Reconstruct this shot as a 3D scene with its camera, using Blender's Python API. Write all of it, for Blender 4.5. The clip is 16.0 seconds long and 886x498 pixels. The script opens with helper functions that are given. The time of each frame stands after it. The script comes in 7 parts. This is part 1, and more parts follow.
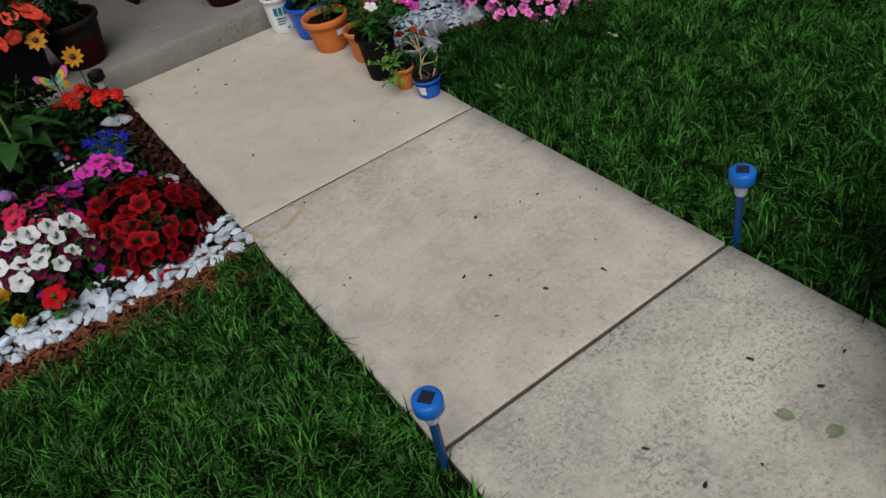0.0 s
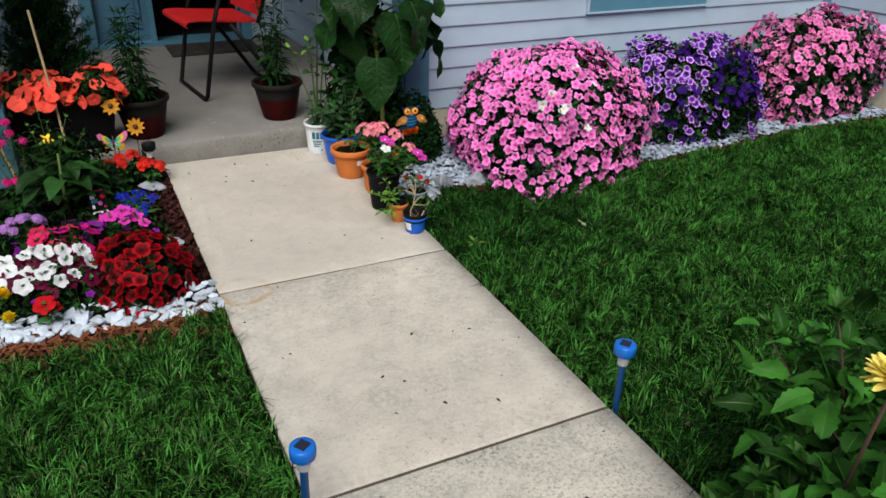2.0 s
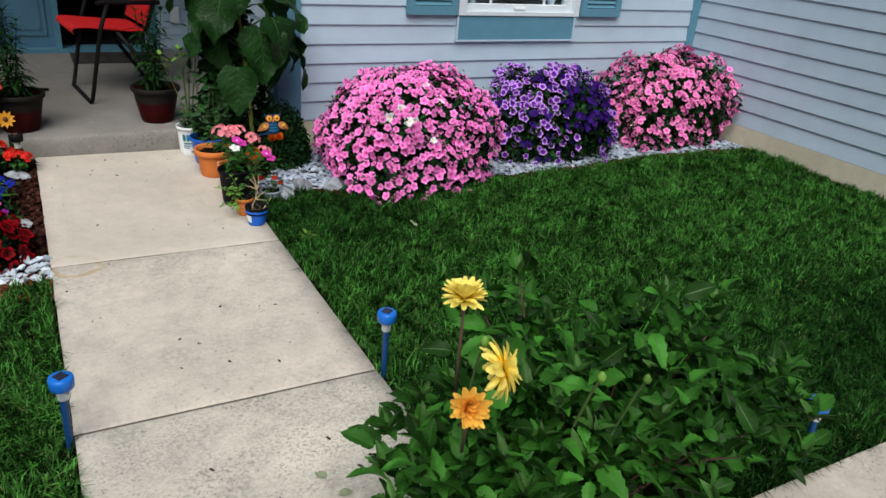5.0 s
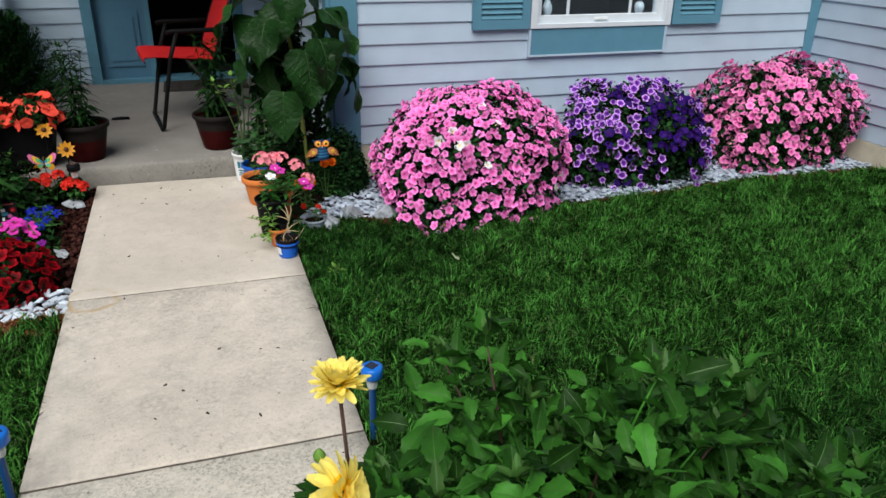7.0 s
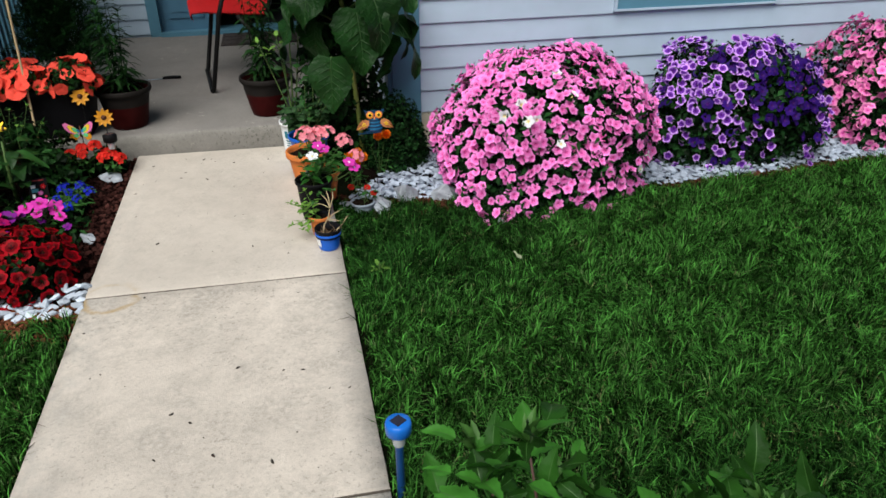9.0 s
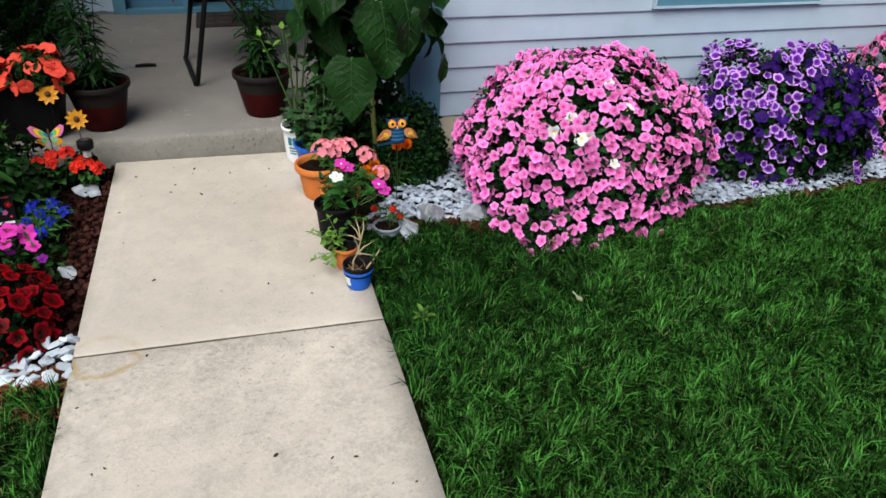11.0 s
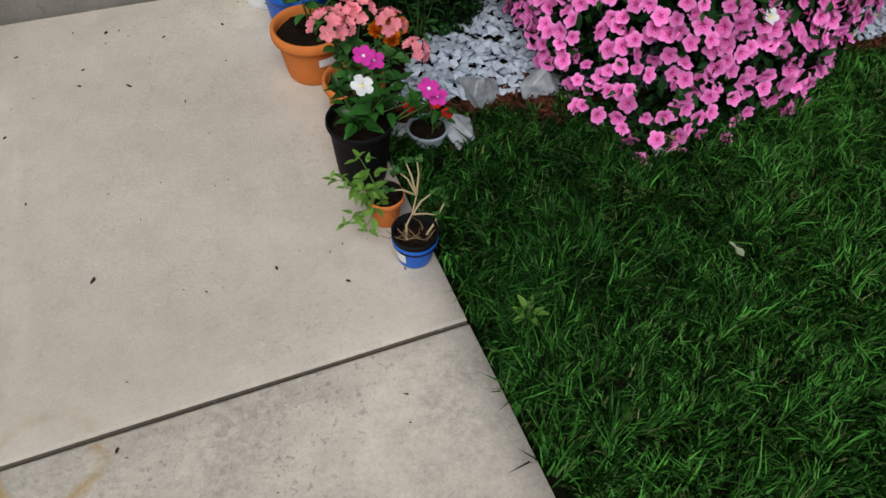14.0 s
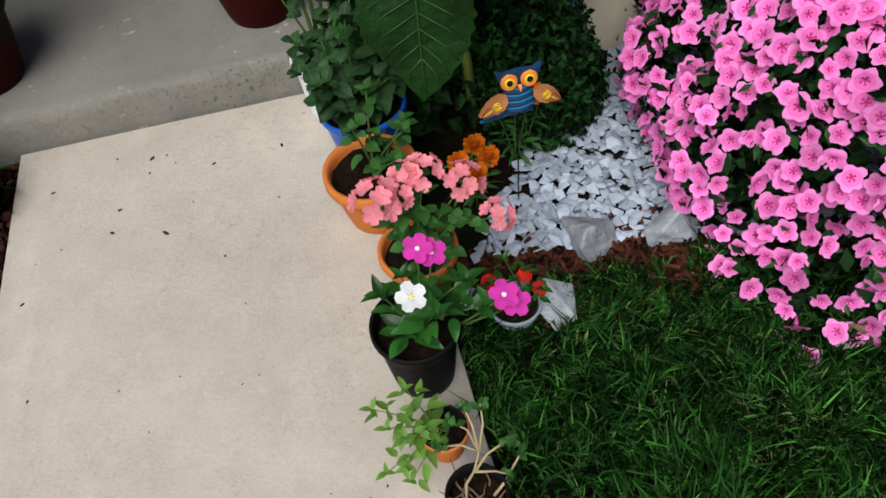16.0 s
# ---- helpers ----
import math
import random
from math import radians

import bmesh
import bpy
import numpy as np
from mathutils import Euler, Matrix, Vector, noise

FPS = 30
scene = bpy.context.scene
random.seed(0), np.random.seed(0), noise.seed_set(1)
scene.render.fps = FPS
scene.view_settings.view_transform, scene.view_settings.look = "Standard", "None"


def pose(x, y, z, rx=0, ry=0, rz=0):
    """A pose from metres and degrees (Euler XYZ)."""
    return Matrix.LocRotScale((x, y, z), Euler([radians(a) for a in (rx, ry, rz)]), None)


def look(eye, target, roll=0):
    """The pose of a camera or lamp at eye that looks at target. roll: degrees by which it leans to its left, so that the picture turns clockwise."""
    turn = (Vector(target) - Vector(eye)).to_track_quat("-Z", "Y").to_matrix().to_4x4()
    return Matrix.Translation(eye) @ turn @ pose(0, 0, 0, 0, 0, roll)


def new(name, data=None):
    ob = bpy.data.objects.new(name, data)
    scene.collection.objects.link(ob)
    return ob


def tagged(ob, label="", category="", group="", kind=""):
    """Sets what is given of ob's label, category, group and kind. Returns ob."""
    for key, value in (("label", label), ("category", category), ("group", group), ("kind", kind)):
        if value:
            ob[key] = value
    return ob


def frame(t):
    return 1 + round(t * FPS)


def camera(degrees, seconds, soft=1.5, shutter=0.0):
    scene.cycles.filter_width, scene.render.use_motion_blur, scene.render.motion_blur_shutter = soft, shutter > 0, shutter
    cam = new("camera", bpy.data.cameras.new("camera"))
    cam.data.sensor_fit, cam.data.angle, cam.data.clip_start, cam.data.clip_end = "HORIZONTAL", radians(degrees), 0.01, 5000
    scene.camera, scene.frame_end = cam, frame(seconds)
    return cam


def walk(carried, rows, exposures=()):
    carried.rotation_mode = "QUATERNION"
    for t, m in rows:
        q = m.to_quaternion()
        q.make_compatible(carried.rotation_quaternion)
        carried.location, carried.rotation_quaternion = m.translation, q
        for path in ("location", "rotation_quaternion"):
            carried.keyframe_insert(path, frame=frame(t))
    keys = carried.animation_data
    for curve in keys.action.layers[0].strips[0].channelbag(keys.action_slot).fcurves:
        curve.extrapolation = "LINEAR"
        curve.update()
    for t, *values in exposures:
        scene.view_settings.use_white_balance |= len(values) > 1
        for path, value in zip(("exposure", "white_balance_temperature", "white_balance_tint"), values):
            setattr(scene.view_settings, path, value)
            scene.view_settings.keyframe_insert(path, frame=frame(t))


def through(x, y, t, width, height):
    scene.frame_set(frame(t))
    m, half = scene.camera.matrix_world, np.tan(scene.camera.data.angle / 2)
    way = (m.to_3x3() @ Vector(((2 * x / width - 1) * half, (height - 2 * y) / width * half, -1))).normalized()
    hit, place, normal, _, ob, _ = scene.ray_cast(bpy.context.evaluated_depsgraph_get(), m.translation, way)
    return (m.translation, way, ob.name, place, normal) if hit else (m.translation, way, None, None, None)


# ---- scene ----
cam = camera(62.1, 16.0, soft=1.6)
METRES, EYE, TILT, LEAN, TURN = 8.0, 1.5, 0.0, 0.0, 0.0
PATH = [
    (0, (-0.389, -2.174, 1.44), (0.328, -0.805, 0.17), -12.7),
    (0.5, (-0.465, -2.284, 1.513), (0.551, -1.048, 0.314), -1.4),
    (1, (-0.495, -2.406, 1.566), (0.497, -1.006, 0.537), -1.9),
    (1.5, (-0.43, -2.511, 1.571), (0.414, -0.933, 0.678), -2.9),
    (2, (-0.368, -2.658, 1.529), (0.45, -1.076, 0.619), 2.1),
    (2.5, (-0.29, -2.794, 1.548), (0.314, -1.12, 0.635), -2.3),
    (3, (-0.235, -2.928, 1.562), (0.444, -1.268, 0.677), -2.6),
    (3.5, (-0.198, -3.074, 1.539), (0.745, -1.537, 0.673), 5.5),
    (3.7, (-0.189, -3.113, 1.536), (0.807, -1.592, 0.702), 6.5),
    (5.8, (0.33, -3.32, 1.538), (1.083, -1.679, 0.677), 3.5),
    (6, (0.429, -3.307, 1.511), (1.108, -1.651, 0.62), 2.6),
    (6.5, (0.495, -3.256, 1.513), (1.089, -1.568, 0.619), 0.7),
    (7, (0.588, -3.148, 1.505), (1.196, -1.42, 0.705), 1.7),
    (7.5, (0.662, -3.054, 1.528), (1.167, -1.313, 0.684), 1.2),
    (8, (0.661, -2.992, 1.544), (1.126, -1.264, 0.652), 1.1),
    (8.5, (0.738, -2.867, 1.535), (1.055, -1.132, 0.593), -1.4),
    (9, (0.836, -2.67, 1.53), (1.218, -0.951, 0.583), 0.3),
    (9.5, (0.884, -2.487, 1.564), (1.165, -0.791, 0.542), -2.0),
    (9.7, (0.868, -2.433, 1.573), (1.16, -0.726, 0.574), -1.1),
    (11.8, (0.47, -1.793, 1.505), (1.087, -0.209, 0.451), 2.5),
    (12, (0.488, -1.699, 1.497), (1.024, -0.111, 0.406), -0.9),
    (12.5, (0.514, -1.476, 1.485), (0.876, 0.114, 0.327), -5.2),
    (13, (0.529, -1.295, 1.47), (0.952, 0.221, 0.237), 3.0),
    (13.5, (0.509, -1.062, 1.414), (1.042, 0.226, -0.02), 4.9),
    (14, (0.53, -0.837, 1.432), (1.084, 0.304, -0.114), 4.9),
    (14.5, (0.572, -0.681, 1.405), (1.173, 0.474, -0.113), 2.8),
    (15, (0.657, -0.53, 1.372), (1.131, 0.626, -0.19), -2.3),
    (15.5, (0.799, -0.362, 1.367), (1.022, 0.869, -0.193), -8.3),
    (16, (0.891, -0.232, 1.375), (1.074, 0.997, -0.192), -7.0),
]
LEVEL = pose(0, 0, 0, 0, 0.77, 0)
walk(cam, [(t, LEVEL @ look(eye, target, roll)) for t, eye, target, roll in PATH],
     [(0, -0.42), (0.6, -0.29), (1.0, 0.0), (1.6, 0.13), (2.5, 0.25), (3.5, 0.22), (7, 0.31), (9, 0.35), (12.5, 0.41), (13.2, 0.27), (14, -0.20), (15, 0.0), (15.5, 0.07), (16, 0.13)])

# ==== place ====
# ---------------------------------------------------------------- light
world = bpy.data.worlds.new("sky")
scene.world = world
world.use_nodes = True
wn = world.node_tree.nodes
sky = wn.new("ShaderNodeTexSky")
sky.sky_type = "NISHITA"
sky.sun_disc = False
sky.sun_elevation, sky.sun_rotation = radians(54), radians(213)
sky.air_density, sky.dust_density = 1.0, 2.0
wn["Background"].inputs["Strength"].default_value = 0.04
world.node_tree.links.new(sky.outputs["Color"], wn["Background"].inputs["Color"])
sun = new("sun", bpy.data.lights.new("sun", "SUN"))
sun.data.energy, sun.data.angle, sun.data.color = 3.65, radians(48), (1.0, 0.985, 0.93)
sun.matrix_world = look((-2.8, -4.3, 7.0), (0, 0, 0))


# ---------------------------------------------------------------- materials
def mat(name, color, rough=0.6, var=0.18, scale=20.0, bump=0.0, bscale=80.0, spec=0.3, metal=0.0, per_object=0.0,
        per_island=0.0, through=0.0, big=2.0, skew=1.0):
    """A surface with variation at two scales, fine relief, and a tint that differs from piece to piece."""
    m = bpy.data.materials.new(name)
    m.use_nodes = True
    nt = m.node_tree
    n, l = nt.nodes, nt.links
    b = n["Principled BSDF"]
    b.inputs["Roughness"].default_value = rough
    b.inputs["Specular IOR Level"].default_value = spec
    b.inputs["Metallic"].default_value = metal
    geo = n.new("ShaderNodeNewGeometry")
    fine, wide = n.new("ShaderNodeTexNoise"), n.new("ShaderNodeTexNoise")
    for t, s in ((fine, scale), (wide, big)):
        t.inputs["Scale"].default_value = s
        t.inputs["Detail"].default_value = 4
        l.new(geo.outputs["Position"], t.inputs["Vector"])
    add = n.new("ShaderNodeMath")
    l.new(fine.outputs["Fac"], add.inputs[0])
    l.new(wide.outputs["Fac"], add.inputs[1])
    ramp = n.new("ShaderNodeMapRange")
    ramp.inputs["From Min"].default_value, ramp.inputs["From Max"].default_value = 0.6, 1.4
    ramp.inputs["To Min"].default_value, ramp.inputs["To Max"].default_value = 1 - var, 1 + var
    l.new(add.outputs[0], ramp.inputs["Value"])
    value = ramp.outputs["Result"]
    for amount, source in ((per_object, "object"), (per_island, "island")):
        if amount:
            r = n.new("ShaderNodeMapRange")
            r.inputs["To Min"].default_value, r.inputs["To Max"].default_value = 1 - amount, 1 + amount
            out = n.new("ShaderNodeObjectInfo").outputs["Random"] if source == "object" else geo.outputs["Random Per Island"]
            if skew != 1.0:
                bent = n.new("ShaderNodeMath")
                bent.operation = "POWER"
                l.new(out, bent.inputs[0])
                bent.inputs[1].default_value = skew
                out = bent.outputs[0]
                r.inputs["To Max"].default_value = 1 + amount * (skew + 0.4)
            l.new(out, r.inputs["Value"])
            mul = n.new("ShaderNodeMath")
            mul.operation = "MULTIPLY"
            l.new(value, mul.inputs[0])
            l.new(r.outputs["Result"], mul.inputs[1])
            value = mul.outputs[0]
    hsv = n.new("ShaderNodeHueSaturation")
    hsv.inputs["Color"].default_value = (*color, 1)
    l.new(value, hsv.inputs["Value"])
    l.new(hsv.outputs["Color"], b.inputs["Base Color"])
    if bump:
        bn, bt = n.new("ShaderNodeBump"), n.new("ShaderNodeTexNoise")
        bt.inputs["Scale"].default_value, bt.inputs["Detail"].default_value = bscale, 6
        bn.inputs["Strength"].default_value, bn.inputs["Distance"].default_value = bump, 0.01
        l.new(geo.outputs["Position"], bt.inputs["Vector"])
        l.new(bt.outputs["Fac"], bn.inputs["Height"])
        l.new(bn.outputs["Normal"], b.inputs["Normal"])
    if through:
        tr, mix = n.new("ShaderNodeBsdfTranslucent"), n.new("ShaderNodeMixShader")
        l.new(hsv.outputs["Color"], tr.inputs["Color"])
        mix.inputs["Fac"].default_value = through
        l.new(b.outputs["BSDF"], mix.inputs[1])
        l.new(tr.outputs["BSDF"], mix.inputs[2])
        l.new(mix.outputs["Shader"], n["Material Output"].inputs["Surface"])
    return m


def concrete(name, light, dirt, dirt_amount, spots, rust=0.0, spread=0.0, speckle=0.1, edge=0.0):
    """Broom-finished concrete: mottled dirt, pits, pale scuffs, and (on one slab) a rusty ring."""
    m = bpy.data.materials.new(name)
    m.use_nodes = True
    nt = m.node_tree
    n, l = nt.nodes, nt.links
    b = n["Principled BSDF"]
    b.inputs["Roughness"].default_value = 0.88
    b.inputs["Specular IOR Level"].default_value = 0.25
    geo = n.new("ShaderNodeNewGeometry")

    def tex(scale, detail, rough=0.6):
        t = n.new("ShaderNodeTexNoise")
        t.inputs["Scale"].default_value, t.inputs["Detail"].default_value, t.inputs["Roughness"].default_value = scale, detail, rough
        l.new(geo.outputs["Position"], t.inputs["Vector"])
        return t.outputs["Fac"]

    def ranged(v, a, c, to0=0.0, to1=1.0):
        r = n.new("ShaderNodeMapRange")
        r.inputs["From Min"].default_value, r.inputs["From Max"].default_value = a, c
        r.inputs["To Min"].default_value, r.inputs["To Max"].default_value = to0, to1
        l.new(v, r.inputs["Value"])
        return r.outputs["Result"]

    def times(a, c):
        r = n.new("ShaderNodeMath")
        r.operation = "MULTIPLY"
        l.new(a, r.inputs[0])
        l.new(c, r.inputs[1])
        return r.outputs[0]

    def blend(a, c, fac):
        r = n.new("ShaderNodeMixRGB")
        for v, s in ((fac, r.inputs["Fac"]), (a, r.inputs["Color1"]), (c, r.inputs["Color2"])):
            if isinstance(v, tuple):
                s.default_value = (*v, 1)
            else:
                l.new(v, s)
        return r.outputs["Color"]

    tone = blend(tuple(0.9 * v for v in light), tuple(1.08 * v for v in light), ranged(tex(1.7, 5), 0.35, 0.65))
    blotch = times(ranged(tex(3.1, 7, 0.7), 0.42 - spread, 0.68 - 1.6 * spread, 0, dirt_amount), ranged(tex(45, 4, 0.75), 0.36, 0.6, 0.25, 1.0))
    tone = blend(tone, tuple(0.72 * v for v in light), times(ranged(tex(9, 6, 0.75), 0.48, 0.72, 0, 0.7), ranged(tex(180, 3, 0.8), 0.35, 0.6, 0.3, 1.0)))
    tone = blend(tone, dirt, blotch)
    tone = blend(tone, tuple(0.6 * v for v in light), ranged(tex(240, 2, 0.8), 0.58, 0.74, 0, 0.35))
    tone = blend(tone, tuple(0.42 * v for v in dirt), times(ranged(tex(70, 3, 0.7), 0.57, 0.66, 0, spots), ranged(tex(2.3, 3), 0.4, 0.62)))
    tone = blend(tone, (0.62, 0.58, 0.52), times(ranged(tex(26, 3), 0.64, 0.7, 0, 0.4), ranged(tex(2.9, 2), 0.5, 0.6)))
    tone = blend(tone, tuple(0.62 * v for v in dirt), times(ranged(tex(95, 5, 0.8), 0.5, 0.58, 0, speckle), ranged(tex(5.5, 5, 0.7), 0.36, 0.6, 0.15, 1.0)))
    tone = blend(tone, tuple(min(1.0, 1.25 * v) for v in light), times(ranged(tex(85, 4, 0.8), 0.56, 0.68, 0, 0.5), ranged(tex(7, 4), 0.4, 0.65)))
    if edge:
        place = n.new("ShaderNodeSeparateXYZ")
        l.new(geo.outputs["Position"], place.inputs[0])
        mid = n.new("ShaderNodeMath")
        mid.operation = "SUBTRACT"
        mid.inputs[1].default_value = 0.53
        l.new(place.outputs["X"], mid.inputs[0])
        away = n.new("ShaderNodeMath")
        away.operation = "ABSOLUTE"
        l.new(mid.outputs[0], away.inputs[0])
        tone = blend(tone, (0.27, 0.27, 0.26), times(ranged(away.outputs[0], 0.36, 0.52, 0, edge), ranged(tex(11, 6, 0.75), 0.36, 0.62)))
    if rust:
        off = n.new("ShaderNodeVectorMath")
        off.operation = "SUBTRACT"
        off.inputs[1].default_value = (0.10, -0.02, 0.0)
        l.new(geo.outputs["Position"], off.inputs[0])
        size = n.new("ShaderNodeVectorMath")
        size.operation = "LENGTH"
        l.new(off.outputs["Vector"], size.inputs[0])
        wob = n.new("ShaderNodeMath")
        wob.operation = "ADD"
        l.new(size.outputs["Value"], wob.inputs[0])
        l.new(ranged(tex(9, 4), 0, 1, -0.035, 0.035), wob.inputs[1])
        ring = times(ranged(wob.outputs[0], 0.085, 0.102), ranged(wob.outputs[0], 0.122, 0.104))
        tone = blend(tone, (0.37, 0.265, 0.13), times(ring, ranged(tex(11, 4), 0.36, 0.56, 0.15 * rust, rust)))
    l.new(tone, b.inputs["Base Color"])
    bump = n.new("ShaderNodeBump")
    bump.inputs["Strength"].default_value, bump.inputs["Distance"].default_value = 0.45, 0.004
    l.new(tex(130, 5, 0.7), bump.inputs["Height"])
    l.new(bump.outputs["Normal"], b.inputs["Normal"])
    return m


M = {}
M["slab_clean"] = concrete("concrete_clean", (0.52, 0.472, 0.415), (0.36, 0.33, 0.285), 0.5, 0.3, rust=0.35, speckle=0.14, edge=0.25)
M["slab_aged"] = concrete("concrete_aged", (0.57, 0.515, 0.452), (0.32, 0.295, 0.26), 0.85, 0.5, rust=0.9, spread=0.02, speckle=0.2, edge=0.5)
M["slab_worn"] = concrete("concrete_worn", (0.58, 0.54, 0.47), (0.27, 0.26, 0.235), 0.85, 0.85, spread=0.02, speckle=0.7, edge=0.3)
M["slab_edge"] = concrete("concrete_dark_edge", (0.10, 0.085, 0.07), (0.06, 0.05, 0.042), 0.8, 0.5)
# Grey of the porch concrete, lowered further to hold some porch shade.
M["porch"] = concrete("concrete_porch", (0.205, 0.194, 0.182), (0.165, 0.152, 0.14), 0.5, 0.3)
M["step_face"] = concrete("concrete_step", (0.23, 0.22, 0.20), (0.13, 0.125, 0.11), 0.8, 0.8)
M["drive"] = concrete("concrete_drive", (0.45, 0.41, 0.36), (0.25, 0.23, 0.20), 0.8, 0.8)
M["dirt"] = mat("dark_soil", (0.013, 0.009, 0.007), 0.95, 0.5, 60, 0.8, 90, spec=0.0)
# Near black, so the shade between the grass blades sits in this colour.
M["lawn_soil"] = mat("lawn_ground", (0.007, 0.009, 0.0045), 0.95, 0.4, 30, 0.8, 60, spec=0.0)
M["far_lawn"] = mat("mown_lawn", (0.022, 0.066, 0.014), 0.9, 0.55, 90, 0.9, 140, spec=0.02, big=1.3)
M["grass"] = mat("grass_blade", (0.0225, 0.080, 0.0128), 0.6, 0.6, 22, per_island=0.92, spec=0.02, big=6.0, through=0.06, skew=2.4)
# Darker blades: the shade beside the pots is set in their colour.
M["grass_dark"] = mat("dark_grass_blade", (0.0095, 0.037, 0.0065), 0.6, 0.5, 5, per_island=0.8, spec=0.02, big=1.3, through=0.05, skew=2.0)
M["grass_pale"] = mat("pale_grass_blade", (0.080, 0.150, 0.048), 0.6, 0.4, 6, per_island=0.6, spec=0.05, through=0.1)
M["grass_dry"] = mat("grass_dry", (0.17, 0.19, 0.075), 0.7, 0.3, 6, per_island=0.4, spec=0.05)
M["siding"] = mat("vinyl_siding", (0.375, 0.475, 0.575), 0.45, 0.09, 6, 0.06, 160, per_object=0.05, big=1.1)
M["blue_trim"] = mat("blue_painted_trim", (0.085, 0.218, 0.302), 0.5, 0.08, 12, 0.05, 120)
M["blue_door"] = mat("blue_painted_door", (0.075, 0.18, 0.27), 0.4, 0.08, 12)
M["white_paint"] = mat("white_vinyl", (0.56, 0.61, 0.66), 0.4, 0.06, 10)
M["foundation"] = mat("painted_foundation", (0.50, 0.47, 0.37), 0.9, 0.12, 14, 0.5, 60)
# Room walls coloured near black in place of the dark of unlit rooms.
M["interior"] = mat("near_black_interior", (0.018, 0.019, 0.023), 0.9, 0.2, 4)
M["glass"] = bpy.data.materials.new("window_glass")
M["glass"].use_nodes = True
gb = M["glass"].node_tree.nodes["Principled BSDF"]
gb.inputs["Base Color"].default_value = (0.9, 0.95, 0.97, 1)
gb.inputs["Roughness"].default_value = 0.03
gb.inputs["Transmission Weight"].default_value = 1.0
M["stone"] = mat("white_landscape_stone", (0.47, 0.53, 0.61), 0.8, 0.2, 35, 0.5, 60, per_object=0.2, per_island=0.16)
M["chip"] = mat("grey_white_stone_chip", (0.375, 0.435, 0.53), 0.75, 0.2, 35, 0.35, 60, per_object=0.25, per_island=0.25)
M["rock"] = mat("grey_quartz_rock", (0.30, 0.33, 0.37), 0.5, 0.55, 22, 0.8, 45, spec=0.4)
M["mulch"] = mat("red_wood_mulch", (0.15, 0.052, 0.027), 0.9, 0.45, 40, 0.5, 120, per_island=0.65, spec=0.05)
M["lava"] = mat("lava_rock", (0.045, 0.017, 0.014), 0.95, 0.5, 50, 0.9, 110, per_object=0.6, per_island=0.6, spec=0.03)
M["mulch_brown"] = mat("dark_brown_mulch", (0.062, 0.022, 0.014), 0.9, 0.5, 40, 0.5, 120, per_island=0.6, spec=0.03)
M["mulch_dark"] = mat("dark_red_mulch", (0.016, 0.007, 0.006), 0.9, 0.4, 40, 0.5, 120, per_island=0.6, spec=0.0)
M["leaf"] = mat("green_leaf", (0.034, 0.110, 0.024), 0.5, 0.3, 25, per_object=0.35, per_island=0.35, through=0.15, spec=0.15)
# Near-black green; at the bed's back it also carries the deep shade.
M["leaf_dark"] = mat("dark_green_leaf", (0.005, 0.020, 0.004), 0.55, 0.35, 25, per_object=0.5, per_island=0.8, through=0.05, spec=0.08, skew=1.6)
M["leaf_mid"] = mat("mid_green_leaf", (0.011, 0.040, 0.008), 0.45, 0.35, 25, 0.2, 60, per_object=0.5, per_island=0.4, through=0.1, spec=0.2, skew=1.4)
# Mid-green leaves made near black: shade inside the bushes put into the colour.
M["leaf_bush_shade"] = mat("shaded_bush_leaf", (0.007, 0.027, 0.007), 0.6, 0.35, 25, per_island=0.85, through=0.04, spec=0.05, skew=1.8)
M["leaf_vinca"] = mat("glossy_leaf", (0.015, 0.072, 0.010), 0.35, 0.3, 25, per_object=0.5, spec=0.22)
M["leaf_light"] = mat("light_green_leaf", (0.125, 0.26, 0.04), 0.5, 0.25, 25, per_object=0.25, per_island=0.3, through=0.25)
M["leaf_dahlia"] = mat("dahlia_leaf", (0.022, 0.090, 0.011), 0.5, 0.4, 22, 0.3, 60, per_object=0.6, per_island=0.6, through=0.10, spec=0.10, skew=1.8)
M["dahlia_rib"] = mat("pale_leaf_rib", (0.035, 0.10, 0.018), 0.5, 0.2, 40)
M["leaf_soft"] = mat("soft_green_leaf", (0.026, 0.068, 0.024), 0.55, 0.3, 25, 0.3, 60, per_object=0.4, through=0.1, spec=0.15)
M["leaf_faded"] = mat("faded_leaf", (0.22, 0.25, 0.16), 0.8, 0.3, 40, 0.3, 80, spec=0.1)
M["leaf_young"] = mat("young_dahlia_leaf", (0.045, 0.120, 0.024), 0.5, 0.35, 22, 0.3, 60, per_object=0.4, per_island=0.4, through=0.2, spec=0.2)
M["leaf_vein"] = mat("pale_leaf_vein", (0.017, 0.054, 0.011), 0.5, 0.2, 40)
M["leaf_sun"] = mat("sunflower_leaf", (0.0095, 0.042, 0.0075), 0.42, 0.5, 18, 0.8, 45, per_object=0.4, through=0.10, spec=0.14)
M["stem"] = mat("green_stem", (0.062, 0.115, 0.028), 0.6, 0.25, 30)
M["stalk"] = mat("yellow_green_stalk", (0.17, 0.21, 0.045), 0.6, 0.3, 24, 0.3, 60)
M["stem_dark"] = mat("purple_brown_stem", (0.09, 0.05, 0.04), 0.6, 0.25, 30)
M["twig"] = mat("dry_twig", (0.16, 0.105, 0.06), 0.85, 0.25, 40, 0.4, 90)
M["twig_pale"] = mat("pale_dry_twig", (0.42, 0.33, 0.19), 0.8, 0.25, 40, 0.3, 90)
M["bamboo"] = mat("bamboo_stake", (0.36, 0.27, 0.15), 0.6, 0.25, 40)


